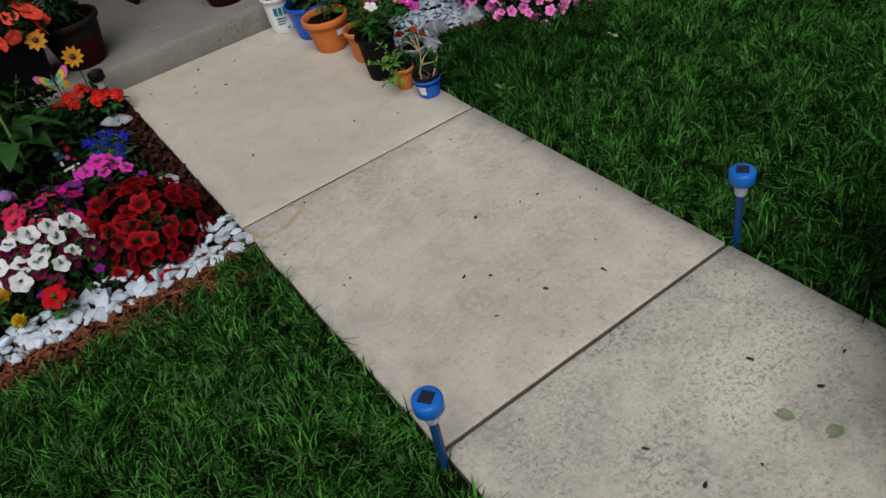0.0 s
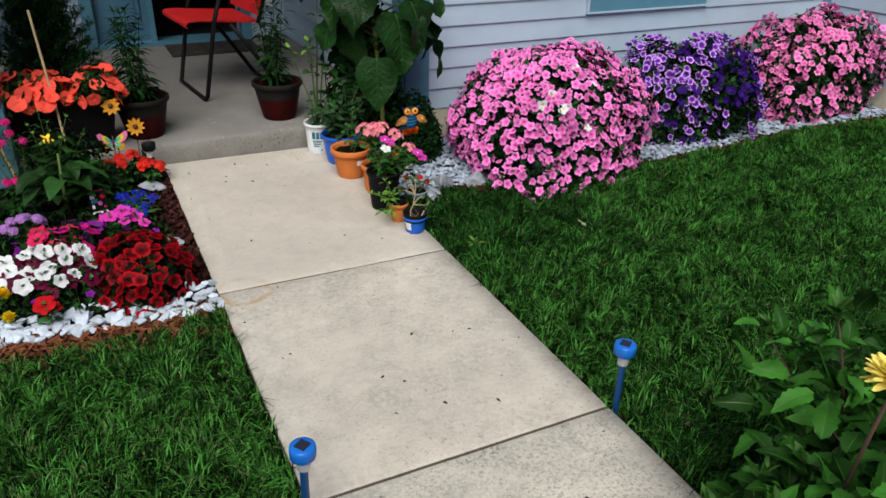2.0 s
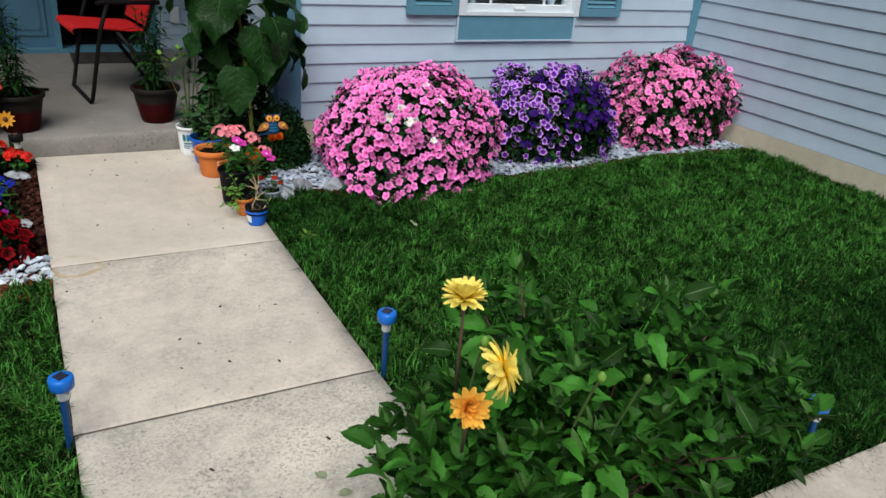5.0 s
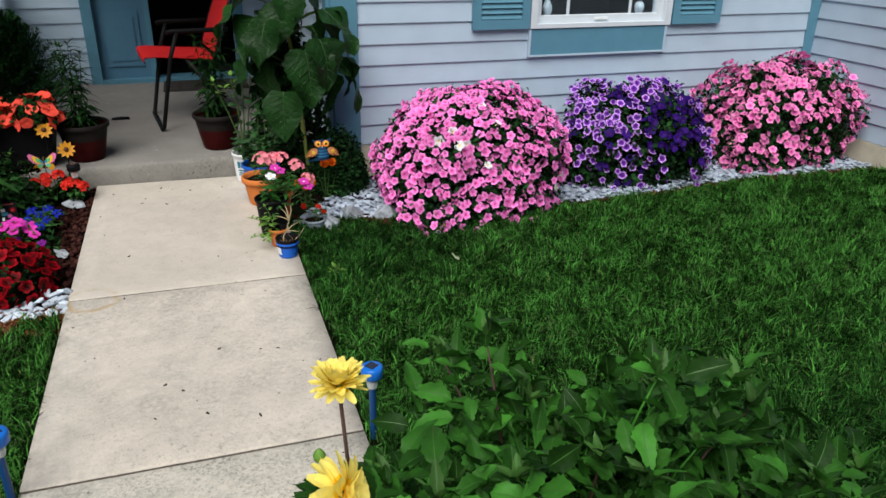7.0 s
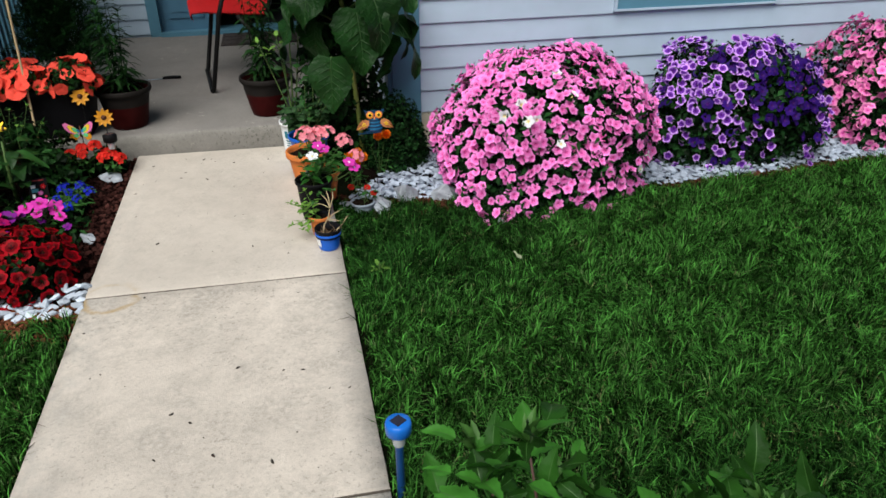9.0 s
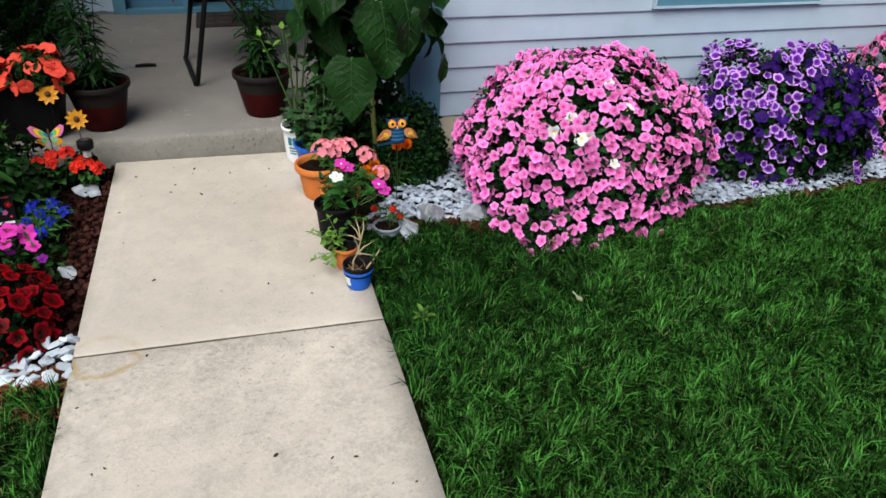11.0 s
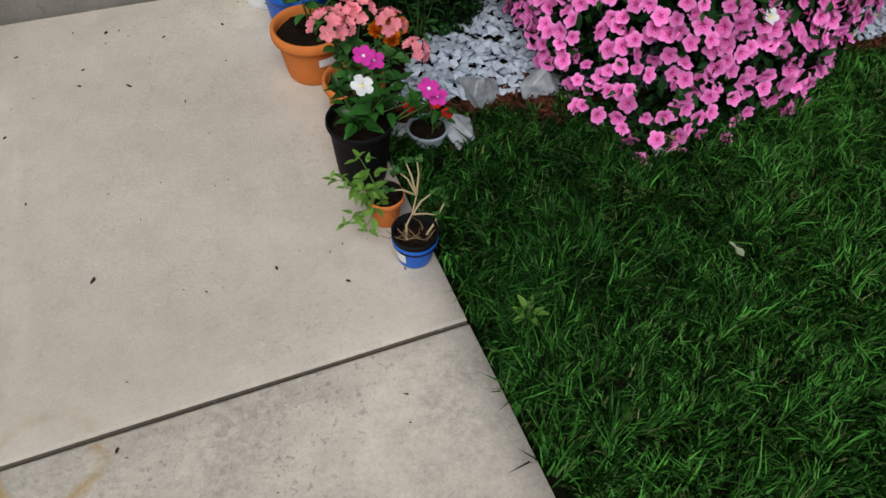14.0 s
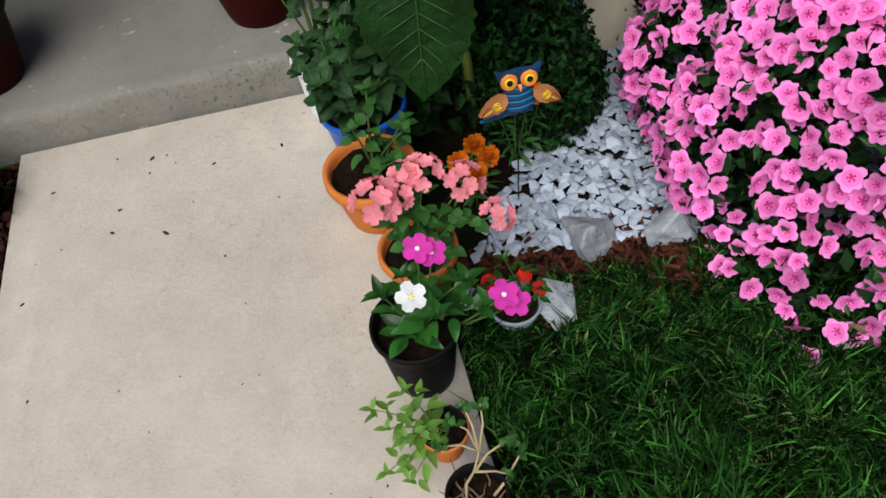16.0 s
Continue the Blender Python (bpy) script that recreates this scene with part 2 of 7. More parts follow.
def petal(name, color, po=0.16, rough=0.55, clear=0.3):
    return mat(name, color, rough, 0.16, 60, per_object=po, per_island=0.12, through=clear, spec=0.1, big=9)


M["pink"] = petal("pink_petal", (0.87, 0.18, 0.55), 0.28)
M["pink_throat"] = petal("deep_pink_throat", (0.56, 0.05, 0.26))
M["pink_rim"] = petal("pale_pink_rim", (0.92, 0.28, 0.68), 0.28)
M["pale_pink"] = petal("pastel_pink_petal", (0.90, 0.30, 0.56), 0.28)
M["white_petal"] = petal("white_petal", (0.82, 0.84, 0.87), 0.05)
M["violet"] = petal("violet_petal", (0.14, 0.025, 0.34), 0.3)
M["violet_rim"] = petal("pale_violet_rim", (0.56, 0.30, 0.78), 0.3)
M["violet_dark"] = petal("dark_violet_throat", (0.075, 0.012, 0.17))
M["indigo"] = petal("indigo_petal", (0.028, 0.006, 0.135), 0.3)
M["crimson"] = petal("dark_red_petal", (0.30, 0.002, 0.008), 0.35)
M["crimson_throat"] = petal("black_red_throat", (0.03, 0.002, 0.004))
M["crimson_mid"] = petal("deep_red_petal", (0.12, 0.001, 0.003), 0.35)
M["coral"] = petal("coral_petal", (0.84, 0.085, 0.055), 0.2)
M["coral_throat"] = petal("coral_throat", (0.72, 0.05, 0.03))
M["magenta"] = petal("magenta_petal", (0.62, 0.012, 0.19), 0.3)
M["hot_pink"] = petal("hot_pink_petal", (0.70, 0.05, 0.44), 0.15)
M["purple"] = petal("purple_petal", (0.19, 0.012, 0.24), 0.3)
M["lilac"] = petal("lilac_petal", (0.52, 0.25, 0.66), 0.2)
M["blue_petal"] = petal("blue_petal", (0.014, 0.024, 0.44), 0.3)
M["burgundy"] = petal("burgundy_petal", (0.10, 0.003, 0.028), 0.4)
M["rose_petal"] = petal("rose_red_petal", (0.60, 0.022, 0.09), 0.2)
M["scarlet_petal"] = petal("scarlet_petal", (0.50, 0.008, 0.014), 0.15)
M["red_petal"] = petal("red_petal", (0.68, 0.03, 0.02), 0.2)
M["orange_petal"] = petal("orange_petal", (0.80, 0.22, 0.015), 0.2)
M["yellow_petal"] = petal("yellow_petal", (0.93, 0.68, 0.02), 0.12, clear=0.45)
M["pale_yellow"] = petal("pale_yellow_petal", (0.97, 0.84, 0.22), 0.06, clear=0.35)
M["amber"] = petal("amber_petal", (0.97, 0.58, 0.10), 0.08, clear=0.4)
M["salmon"] = petal("salmon_petal", (0.95, 0.31, 0.38), 0.16)
M["brown_eye"] = mat("brown_flower_eye", (0.09, 0.035, 0.015), 0.8, 0.3, 90, 0.6, 160)

M["terracotta"] = mat("terracotta", (0.56, 0.165, 0.035), 0.75, 0.14, 14, 0.15, 90)
M["black_plastic"] = mat("black_plastic", (0.006, 0.006, 0.007), 0.55, 0.25, 30, spec=0.08)
M["blue_plastic"] = mat("blue_plastic", (0.010, 0.105, 0.52), 0.35, 0.08, 20)
M["white_plastic"] = mat("white_plastic", (0.74, 0.76, 0.78), 0.4, 0.05, 20)
M["grey_plastic"] = mat("grey_blue_plastic", (0.30, 0.36, 0.42), 0.5, 0.1, 20)
M["glaze_dark"] = mat("dark_glaze", (0.012, 0.011, 0.010), 0.5, 0.35, 22, 0.1, 60, spec=0.06)
M["glaze_red"] = mat("red_brown_glaze", (0.030, 0.003, 0.003), 0.5, 0.4, 16, 0.1, 60, spec=0.06)
M["glaze_rim"] = mat("grey_brown_glaze", (0.014, 0.012, 0.011), 0.55, 0.3, 22, 0.1, 60, spec=0.06)
M["lamp_blue"] = mat("blue_lamp_plastic", (0.01, 0.13, 0.52), 0.32, 0.08, 30)
M["lamp_stake"] = mat("dark_blue_stake", (0.008, 0.055, 0.18), 0.4, 0.1, 30)
M["solar_cell"] = mat("solar_cell", (0.02, 0.022, 0.04), 0.25, 0.2, 90)
M["clear_plastic"] = bpy.data.materials.new("clear_plastic")
M["clear_plastic"].use_nodes = True
cb = M["clear_plastic"].node_tree.nodes["Principled BSDF"]
cb.inputs["Base Color"].default_value = (0.85, 0.9, 0.92, 1)
cb.inputs["Roughness"].default_value = 0.15
cb.inputs["Transmission Weight"].default_value = 0.65
M["chrome"] = mat("bright_metal", (0.75, 0.76, 0.78), 0.2, 0.1, 20, metal=1.0)
M["black_metal"] = mat("black_metal", (0.006, 0.006, 0.006), 0.5, 0.2, 40, spec=0.12)
M["red_cloth"] = mat("red_sling_cloth", (0.62, 0.012, 0.014), 0.8, 0.1, 12, 0.3, 400)
M["mat_weave"] = mat("dark_door_mat", (0.035, 0.028, 0.026), 0.95, 0.5, 30, 0.8, 200)
M["mat_pattern"] = mat("grey_brown_mat_pattern", (0.05, 0.042, 0.04), 0.95, 0.4, 40, 0.8, 200)
M["sign_red"] = mat("red_sign", (0.58, 0.02, 0.025), 0.35, 0.05, 10)
M["sign_white"] = mat("white_sign", (0.80, 0.80, 0.80), 0.4, 0.04, 10)
M["teal_print"] = mat("teal_print", (0.02, 0.16, 0.22), 0.5, 0.05, 20)
M["paint_yellow"] = mat("yellow_painted_tin", (0.82, 0.55, 0.03), 0.4, 0.12, 40)
M["paint_amber"] = mat("amber_painted_tin", (0.60, 0.26, 0.015), 0.4, 0.3, 60)
M["paint_orange"] = mat("orange_painted_tin", (0.75, 0.24, 0.04), 0.4, 0.15, 40)
M["paint_blue"] = mat("blue_painted_tin", (0.02, 0.20, 0.45), 0.4, 0.12, 40)
M["paint_lilac"] = mat("lilac_painted_tin", (0.45, 0.36, 0.55), 0.4, 0.12, 40)
M["paint_green"] = mat("green_painted_tin", (0.10, 0.50, 0.22), 0.4, 0.12, 40)
M["paint_pink"] = mat("pink_painted_tin", (0.75, 0.18, 0.42), 0.4, 0.12, 40)
M["paint_red"] = mat("dark_red_painted_tin", (0.22, 0.02, 0.02), 0.4, 0.12, 40)
M["owl_blue"] = mat("teal_painted_slats", (0.012, 0.17, 0.36), 0.5, 0.15, 30)
M["owl_navy"] = mat("navy_painted_wood", (0.010, 0.045, 0.11), 0.5, 0.2, 30)
M["owl_tan"] = mat("tan_painted_wood", (0.44, 0.18, 0.07), 0.55, 0.15, 30)
M["evergreen"] = mat("evergreen_needle", (0.011, 0.046, 0.011), 0.6, 0.35, 30, per_island=0.5, spec=0.1)


# ---------------------------------------------------------------- mesh helpers
class Shape:
    """Collects vertices and faces of one mesh."""

    def __init__(self):
        self.v, self.f, self.m = [], [], []

    def add(self, verts, faces, m=0):
        k = len(self.v)
        self.v += [tuple(p) for p in verts]
        self.f += [tuple(i + k for i in face) for face in faces]
        self.m += [m] * len(faces) if isinstance(m, int) else list(m)
        return self

    def put(self, verts, faces, matrix, m=0):
        return self.add([matrix @ Vector(p) for p in verts], faces, m)

    def box(self, a, b, m=0):
        x0, y0, z0 = a
        x1, y1, z1 = b
        v = [(x0, y0, z0), (x1, y0, z0), (x1, y1, z0), (x0, y1, z0), (x0, y0, z1), (x1, y0, z1), (x1, y1, z1), (x0, y1, z1)]
        return self.add(v, [(0, 3, 2, 1), (4, 5, 6, 7), (0, 1, 5, 4), (1, 2, 6, 5), (2, 3, 7, 6), (3, 0, 4, 7)], m)

    def tube(self, points, radii, n=6, m=0, cap=True):
        pts = [Vector(p) for p in points]
        if not isinstance(radii, (list, tuple)):
            radii = [radii] * len(pts)
        v, f = [], []
        side = None
        for i, p in enumerate(pts):
            way = (pts[min(i + 1, len(pts) - 1)] - pts[max(i - 1, 0)]).normalized()
            if side is None:
                side = way.orthogonal().normalized()
            side = (side - way * side.dot(way)).normalized()
            other = way.cross(side)
            for j in range(n):
                a = 2 * math.pi * j / n
                v.append(p + radii[i] * (math.cos(a) * side + math.sin(a) * other))
        for i in range(len(pts) - 1):
            for j in range(n):
                k = (j + 1) % n
                f.append((i * n + j, i * n + k, (i + 1) * n + k, (i + 1) * n + j))
        if cap:
            f.append(tuple(range(n))[::-1])
            f.append(tuple((len(pts) - 1) * n + j for j in range(n)))
        return self.add(v, f, m)

    def lathe(self, profile, n=32, m=0, z=0.0, x=0.0, y=0.0):
        v, f = [], []
        for r, h in profile:
            for j in range(n):
                a = 2 * math.pi * j / n
                v.append((x + r * math.cos(a), y + r * math.sin(a), z + h))
        for i in range(len(profile) - 1):
            for j in range(n):
                k = (j + 1) % n
                f.append((i * n + j, i * n + k, (i + 1) * n + k, (i + 1) * n + j))
        return self.add(v, f, m)

    def mesh(self, name, mats, smooth=False):
        me = bpy.data.meshes.new(name)
        me.from_pydata(self.v, [], self.f)
        for one in mats if isinstance(mats, (list, tuple)) else [mats]:
            me.materials.append(one)
        me.polygons.foreach_set("material_index", self.m)
        if smooth:
            me.polygons.foreach_set("use_smooth", [True] * len(me.polygons))
        me.update()
        return me


def thing(name, x, y, z, label, category, group="", kind="", turn=0.0):
    """An empty root at a thing's base."""
    ob = new(name)
    ob.empty_display_size = 0.05
    ob.matrix_basis = pose(x, y, z, 0, 0, turn)
    return tagged(ob, label, category, group, kind)


def part(name, data, parent, label="", m=None, kind=""):
    """One mesh as a part under a thing or under a part."""
    ob = new(name, data)
    ob.parent = parent
    if m is not None:
        ob.matrix_basis = m
    return tagged(ob, label, kind=kind)


def solid(name, shape, mats, label="", category="", kind="", smooth=False, group=""):
    return tagged(new(name, shape.mesh(name, mats, smooth)), label, category, group, kind)


def slope(y):
    """The fall of the ground away from the house."""
    return 0.0135 * max(-2.6, min(1.6, y))


CROSS = 0.0135


def path_z(x, y):
    """The surface of the path, which also falls a little to the right."""
    return slope(y) - CROSS * max(-5.0, min(7.0, x))


def ground_z(x, y):
    return flat_z(x, y) - CROSS * max(-5.0, min(7.0, x))


def flat_z(x, y):
    if x > 1.02:
        dip = 0.05 * math.exp(-((x - 1.55) / 0.6) ** 2 - ((y - 0.95) / 0.45) ** 2)
        return slope(y) - dip - 0.032 - 0.012 * min(1, (x - 1.02) / 0.5) + 0.035 * max(0.0, min(1.0, (x - 3.6) / 1.6))
    return slope(y) - 0.03


def facing(place, normal, spin=0.0, size=1.0):
    q = Vector(normal).to_track_quat("Z", "Y").to_matrix().to_4x4()
    return Matrix.Translation(place) @ q @ pose(0, 0, 0, 0, 0, spin) @ Matrix.Scale(size, 4)


# ---------------------------------------------------------------- leaves and flowers
def leaf_geo(length, width, kind="ovate", n=6, fold=0.12, droop=0.25, wave=0.0, teeth=0.0, twist=0.0, seed=0):
    """A leaf from its base along +y, face up, folded along its midrib."""
    rnd = random.Random(seed)
    v, f = [], []
    ph = rnd.uniform(0, 6)
    for i in range(n + 1):
        t = i / n
        if kind == "heart":
            w = math.sqrt(1 - ((0.3 - t) / 0.36) ** 2) if t < 0.3 else 1 - ((t - 0.3) / 0.7) ** 1.7
        elif kind == "petal":
            w = math.sin(math.pi * (0.12 + 0.79 * t ** 1.4)) ** 0.8
        elif kind == "lance":
            w = math.sin(math.pi * t ** 0.8) ** 0.9 if 0 < t < 1 else 0.0
        else:
            w = math.sin(math.pi * t ** 0.68) ** 0.85 if 0 < t < 1 else 0.0
        w = max(w, 0.03) * width / 2
        if teeth and 0 < i < n:
            w *= 1 + (teeth if i % 2 else -teeth) * rnd.uniform(0.4, 1.6)
        y = length * (t - 0.18 * droop * t * t)
        z = -droop * length * t * t
        a = twist * t
        for s in (-1, -0.5, 0, 0.5, 1):
            x = s * w
            zz = z + fold * abs(x) * 1.6 + wave * width * math.sin(ph + 9 * t + 2 * s) * abs(s)
            back = -0.04 * length * abs(s) * (1 - t) ** 4 if kind == "heart" else 0
            v.append((x * math.cos(a), y + back, zz + x * math.sin(a)))
    for i in range(n):
        for j in range(4):
            k = i * 5 + j
            f.append((k, k + 1, k + 6, k + 5))
    return v, f


def ribbed_leaf_geo(length, width, n=11, fold=0.2, droop=0.2, wave=0.06, teeth=0.09, twist=0.0, seed=0):
    """A toothed leaf from its base along +y with a pale midrib and side veins set into it. Materials: 0 blade, 1 rib."""
    rnd = random.Random(seed)
    ph = rnd.uniform(0, 6)
    v, f, m = [], [], []
    cols = (-1, -0.55, -0.045, 0.045, 0.55, 1)
    for i in range(n + 1):
        t = i / n
        w = max(0.03, math.sin(math.pi * t ** 0.74) ** 0.8 if 0 < t < 1 else 0.0) * width / 2
        a = twist * t
        for c, u in enumerate(cols):
            x = u * w * (1 + (teeth * rnd.uniform(0.4, 1.5) * (1 if i % 2 else -1) if abs(u) == 1 and 0 < i < n else 0))
            z = -droop * length * t * t + fold * 1.5 * abs(x) + wave * width * math.sin(ph + 8 * t + 2 * u) * abs(u) + (0.012 * width if i % 2 and abs(u) == 0.55 else 0)
            v.append((x * math.cos(a), length * (t - 0.15 * droop * t * t) + 0.1 * w * abs(u), z + x * math.sin(a)))
    for i in range(n):
        for c in range(5):
            k = i * 6 + c
            f.append((k, k + 1, k + 7, k + 6))
            m.append(1 if c == 2 else 0)
    return v, f, m


def small_leaf(length, width, droop=0.2):
    v = [(0, 0, 0), (-width / 2, length * 0.45, 0.12 * width), (0, length * 0.5, -0.04 * length * droop), (width / 2, length * 0.45, 0.12 * width), (0, length, -droop * length)]
    return v, [(0, 2, 1), (0, 3, 2), (1, 2, 4), (2, 3, 4)]


def trumpet_geo(r, lobes=5, seed=0, ruffle=0.12, depth=0.5, notch=0.79):
    """A petunia: deep eye with a star of veins, funnel, a ruffled and notched rim, and the tube behind, facing +z. Materials: 0 throat, 1 petal, 2 rim."""
    rnd = random.Random(seed)
    n = lobes * 4
    v, f, m = [(0, 0, -depth * r)], [], []
    rings = ((0.13, -0.40 * depth), (0.34, -0.20 * depth), (0.66, -0.03), (1.0, 0.0))
    tilt = [rnd.uniform(-1.0, 0.6) * ruffle for _ in range(lobes)]
    for ring, (q, h) in enumerate(rings):
        for j in range(n):
            a = 2 * math.pi * (j + (rnd.uniform(-0.14, 0.14) if ring == 3 else 0)) / n
            k, z = q, h
            if ring == 3:
                k *= (notch, 0.97, 1.05, 0.97)[j % 4] * rnd.uniform(0.95, 1.06)
                z += rnd.uniform(-ruffle, ruffle) * 0.7 - (0.08 if j % 4 == 0 else 0.0) + tilt[((j + 2) // 4) % lobes]
            elif ring == 2:
                k *= 0.97 if j % 4 == 0 else 1.0
                z += (-0.07 if j % 4 == 0 else 0.03) + 0.35 * tilt[((j + 2) // 4) % lobes]
            v.append((k * r * math.cos(a), k * r * math.sin(a), z * r))
    for j in range(n):
        f.append((0, 1 + j, 1 + (j + 1) % n))
        m.append(0)
    for ring in range(3):
        for j in range(n):
            k = (j + 1) % n
            a = 1 + ring * n
            f.append((a + j, a + n + j, a + n + k, a + k))
            m.append((0 if j % 4 in (1, 2) else 1) if ring == 0 else ring)
    b = len(v)
    v += [(0.2 * r * math.cos(2 * math.pi * j / 5), 0.2 * r * math.sin(2 * math.pi * j / 5), -0.28 * r) for j in range(5)] + [(0.0, 0.0, -1.25 * r)]
    f += [(b + (j + 1) % 5, b + j, b + 5) for j in range(5)]
    m += [1] * 5
    return v, f, m


def five_petal_geo(r, seed=0, cup=0.1):
    """Five rounded petals round a small eye. Materials: 0 eye, 1 petal."""
    rnd = random.Random(seed)
    v, f, m = [], [], []
    for k in range(5):
        a0 = 2 * math.pi * k / 5 + rnd.uniform(-0.06, 0.06)
        b = len(v)
        for rr, side, z in ((0.06, 0, 0), (0.52, -0.44, 0.5 * cup), (0.58, 0, 0.2 * cup), (0.52, 0.44, 0.5 * cup), (0.92, -0.34, cup), (1.04, 0, 0.6 * cup), (0.92, 0.34, cup)):
            x, y = rr * r, side * r
            v.append((x * math.cos(a0) - y * math.sin(a0), x * math.sin(a0) + y * math.cos(a0), z * r))
        f += [(b, b + 1, b + 2), (b, b + 2, b + 3), (b + 1, b + 4, b + 5, b + 2), (b + 2, b + 5, b + 6, b + 3)]
        m += [1] * 4
    b = len(v)
    v += [(0.17 * r * math.cos(i * math.pi / 3), 0.17 * r * math.sin(i * math.pi / 3), 0.04 * r) for i in range(6)]
    f.append(tuple(range(b, b + 6)))
    m.append(0)
    return v, f, m


def rayed_geo(r, rings, seed=0, width=0.34, curl=0.25):
    """Petals in rings, for marigolds and dahlias: (count, tilt in degrees, length) a ring."""
    rnd = random.Random(seed)
    s = Shape()
    for count, tilt, length in rings:
        for k in range(count):
            v, f = leaf_geo(length * r * rnd.uniform(0.88, 1.1), width * r * rnd.uniform(0.85, 1.1), "petal", 5, 0.25, -curl * rnd.uniform(0.4, 1.2), 0.02)
            rows = [0 if q < 8 else 1 for q in range(len(f))]
            s.put(v, f, pose(0, 0, 0, 0, 0, 360 * k / count + rnd.uniform(-9, 9)) @ pose(0, 0.06 * r, 0, tilt + rnd.uniform(-9, 9), rnd.uniform(-12, 12), 0), rows)
    return s.v, s.f, s.m


def mesh_of(geo, name, mats, smooth=False):
    s = Shape()
    s.add(*geo) if len(geo) == 3 else s.add(geo[0], geo[1], 0)
    return s.mesh(name, mats, smooth)


def head_of(geo_list, count, size, name, mats, seed, flat=0.6):
    """A rounded head of many small flowers as one mesh."""
    rnd = random.Random(seed)
    s = Shape()
    for i in range(count):
        z = 1 - (i + 0.5) / count * 0.95
        a = i * 2.39996
        d = Vector((math.sqrt(1 - z * z) * math.cos(a), math.sqrt(1 - z * z) * math.sin(a), z))
        g = geo_list[i % len(geo_list)]
        s.put(g[0], g[1], facing((d.x * size, d.y * size, d.z * size * flat), (d + Vector((0, 0, 0.3))).normalized(), rnd.uniform(0, 360)), g[2])
    return s.mesh(name, mats)


def leaf_cloud(count, place, length, width, seed):
    """Many small leaves in one shape. place(rnd) gives a point and an outward direction."""
    rnd = random.Random(seed)
    s = Shape()
    for _ in range(count):
        p, d = place(rnd)
        g = small_leaf(length * rnd.uniform(0.6, 1.25), width * rnd.uniform(0.7, 1.2), rnd.uniform(0, 0.5))
        side = Vector((rnd.gauss(0, 1), rnd.gauss(0, 1), rnd.gauss(0, 1)))
        up = (Vector(d) + 0.55 * side).normalized()
        s.put(g[0], g[1], facing(p, up, rnd.uniform(0, 360)))
    return s


PINK = [mesh_of(trumpet_geo(0.0255, seed=i, ruffle=0.18), "pink_flower", [M["pink_throat"], M["pink"], M["pink_rim"]], True) for i in range(4)]
WHITE = [mesh_of(trumpet_geo(0.036, seed=i, ruffle=0.22, notch=0.85), "white_flower", [M["white_petal"], M["white_petal"], M["white_petal"]], True) for i in range(3)]
PINK3 = [mesh_of(trumpet_geo(0.0275, seed=i + 20, ruffle=0.18), "pink_flower", [M["pink_throat"], M["pink"], M["pale_pink"]], True) for i in range(4)]
WHITE_S = [mesh_of(trumpet_geo(0.027, seed=i, ruffle=0.16), "white_flower", [M["pale_yellow"], M["white_petal"], M["white_petal"]], True) for i in range(3)]
VIOLET = [mesh_of(trumpet_geo(0.026, seed=i), "violet_flower", [M["violet_dark"], M["violet"], M["violet_rim"]], True) for i in range(4)]
INDIGO = [mesh_of(trumpet_geo(0.029, seed=i), "indigo_flower", [M["violet_dark"], M["indigo"], M["indigo"]], True) for i in range(2)]
CRIMSON = [mesh_of(trumpet_geo(0.032, seed=i), "dark_red_flower", [M["crimson_throat"], M["crimson_mid"], M["crimson"]], True) for i in range(4)]
CORAL = [mesh_of(trumpet_geo(0.043, seed=i, ruffle=0.06, notch=0.93, depth=0.3), "coral_flower", [M["coral"], M["coral"], M["coral"]], True) for i in range(3)]
MAGENTA = [mesh_of(trumpet_geo(0.034, seed=i, ruffle=0.14), "magenta_flower", [M["purple"], M["magenta"], M["magenta"]], True) for i in range(3)]
BURGUNDY = [mesh_of(trumpet_geo(0.034, seed=i + 7, ruffle=0.16), "burgundy_flower", [M["crimson_throat"], M["burgundy"], M["burgundy"]], True) for i in range(3)]
HOT_PINK = [mesh_of(trumpet_geo(0.032, seed=i + 11, ruffle=0.16), "hot_pink_flower", [M["magenta"], M["hot_pink"], M["hot_pink"]], True) for i in range(3)]
PURPLE = [mesh_of(trumpet_geo(0.034, seed=i, ruffle=0.14), "purple_flower", [M["violet_dark"], M["purple"], M["purple"]], True) for i in range(3)]


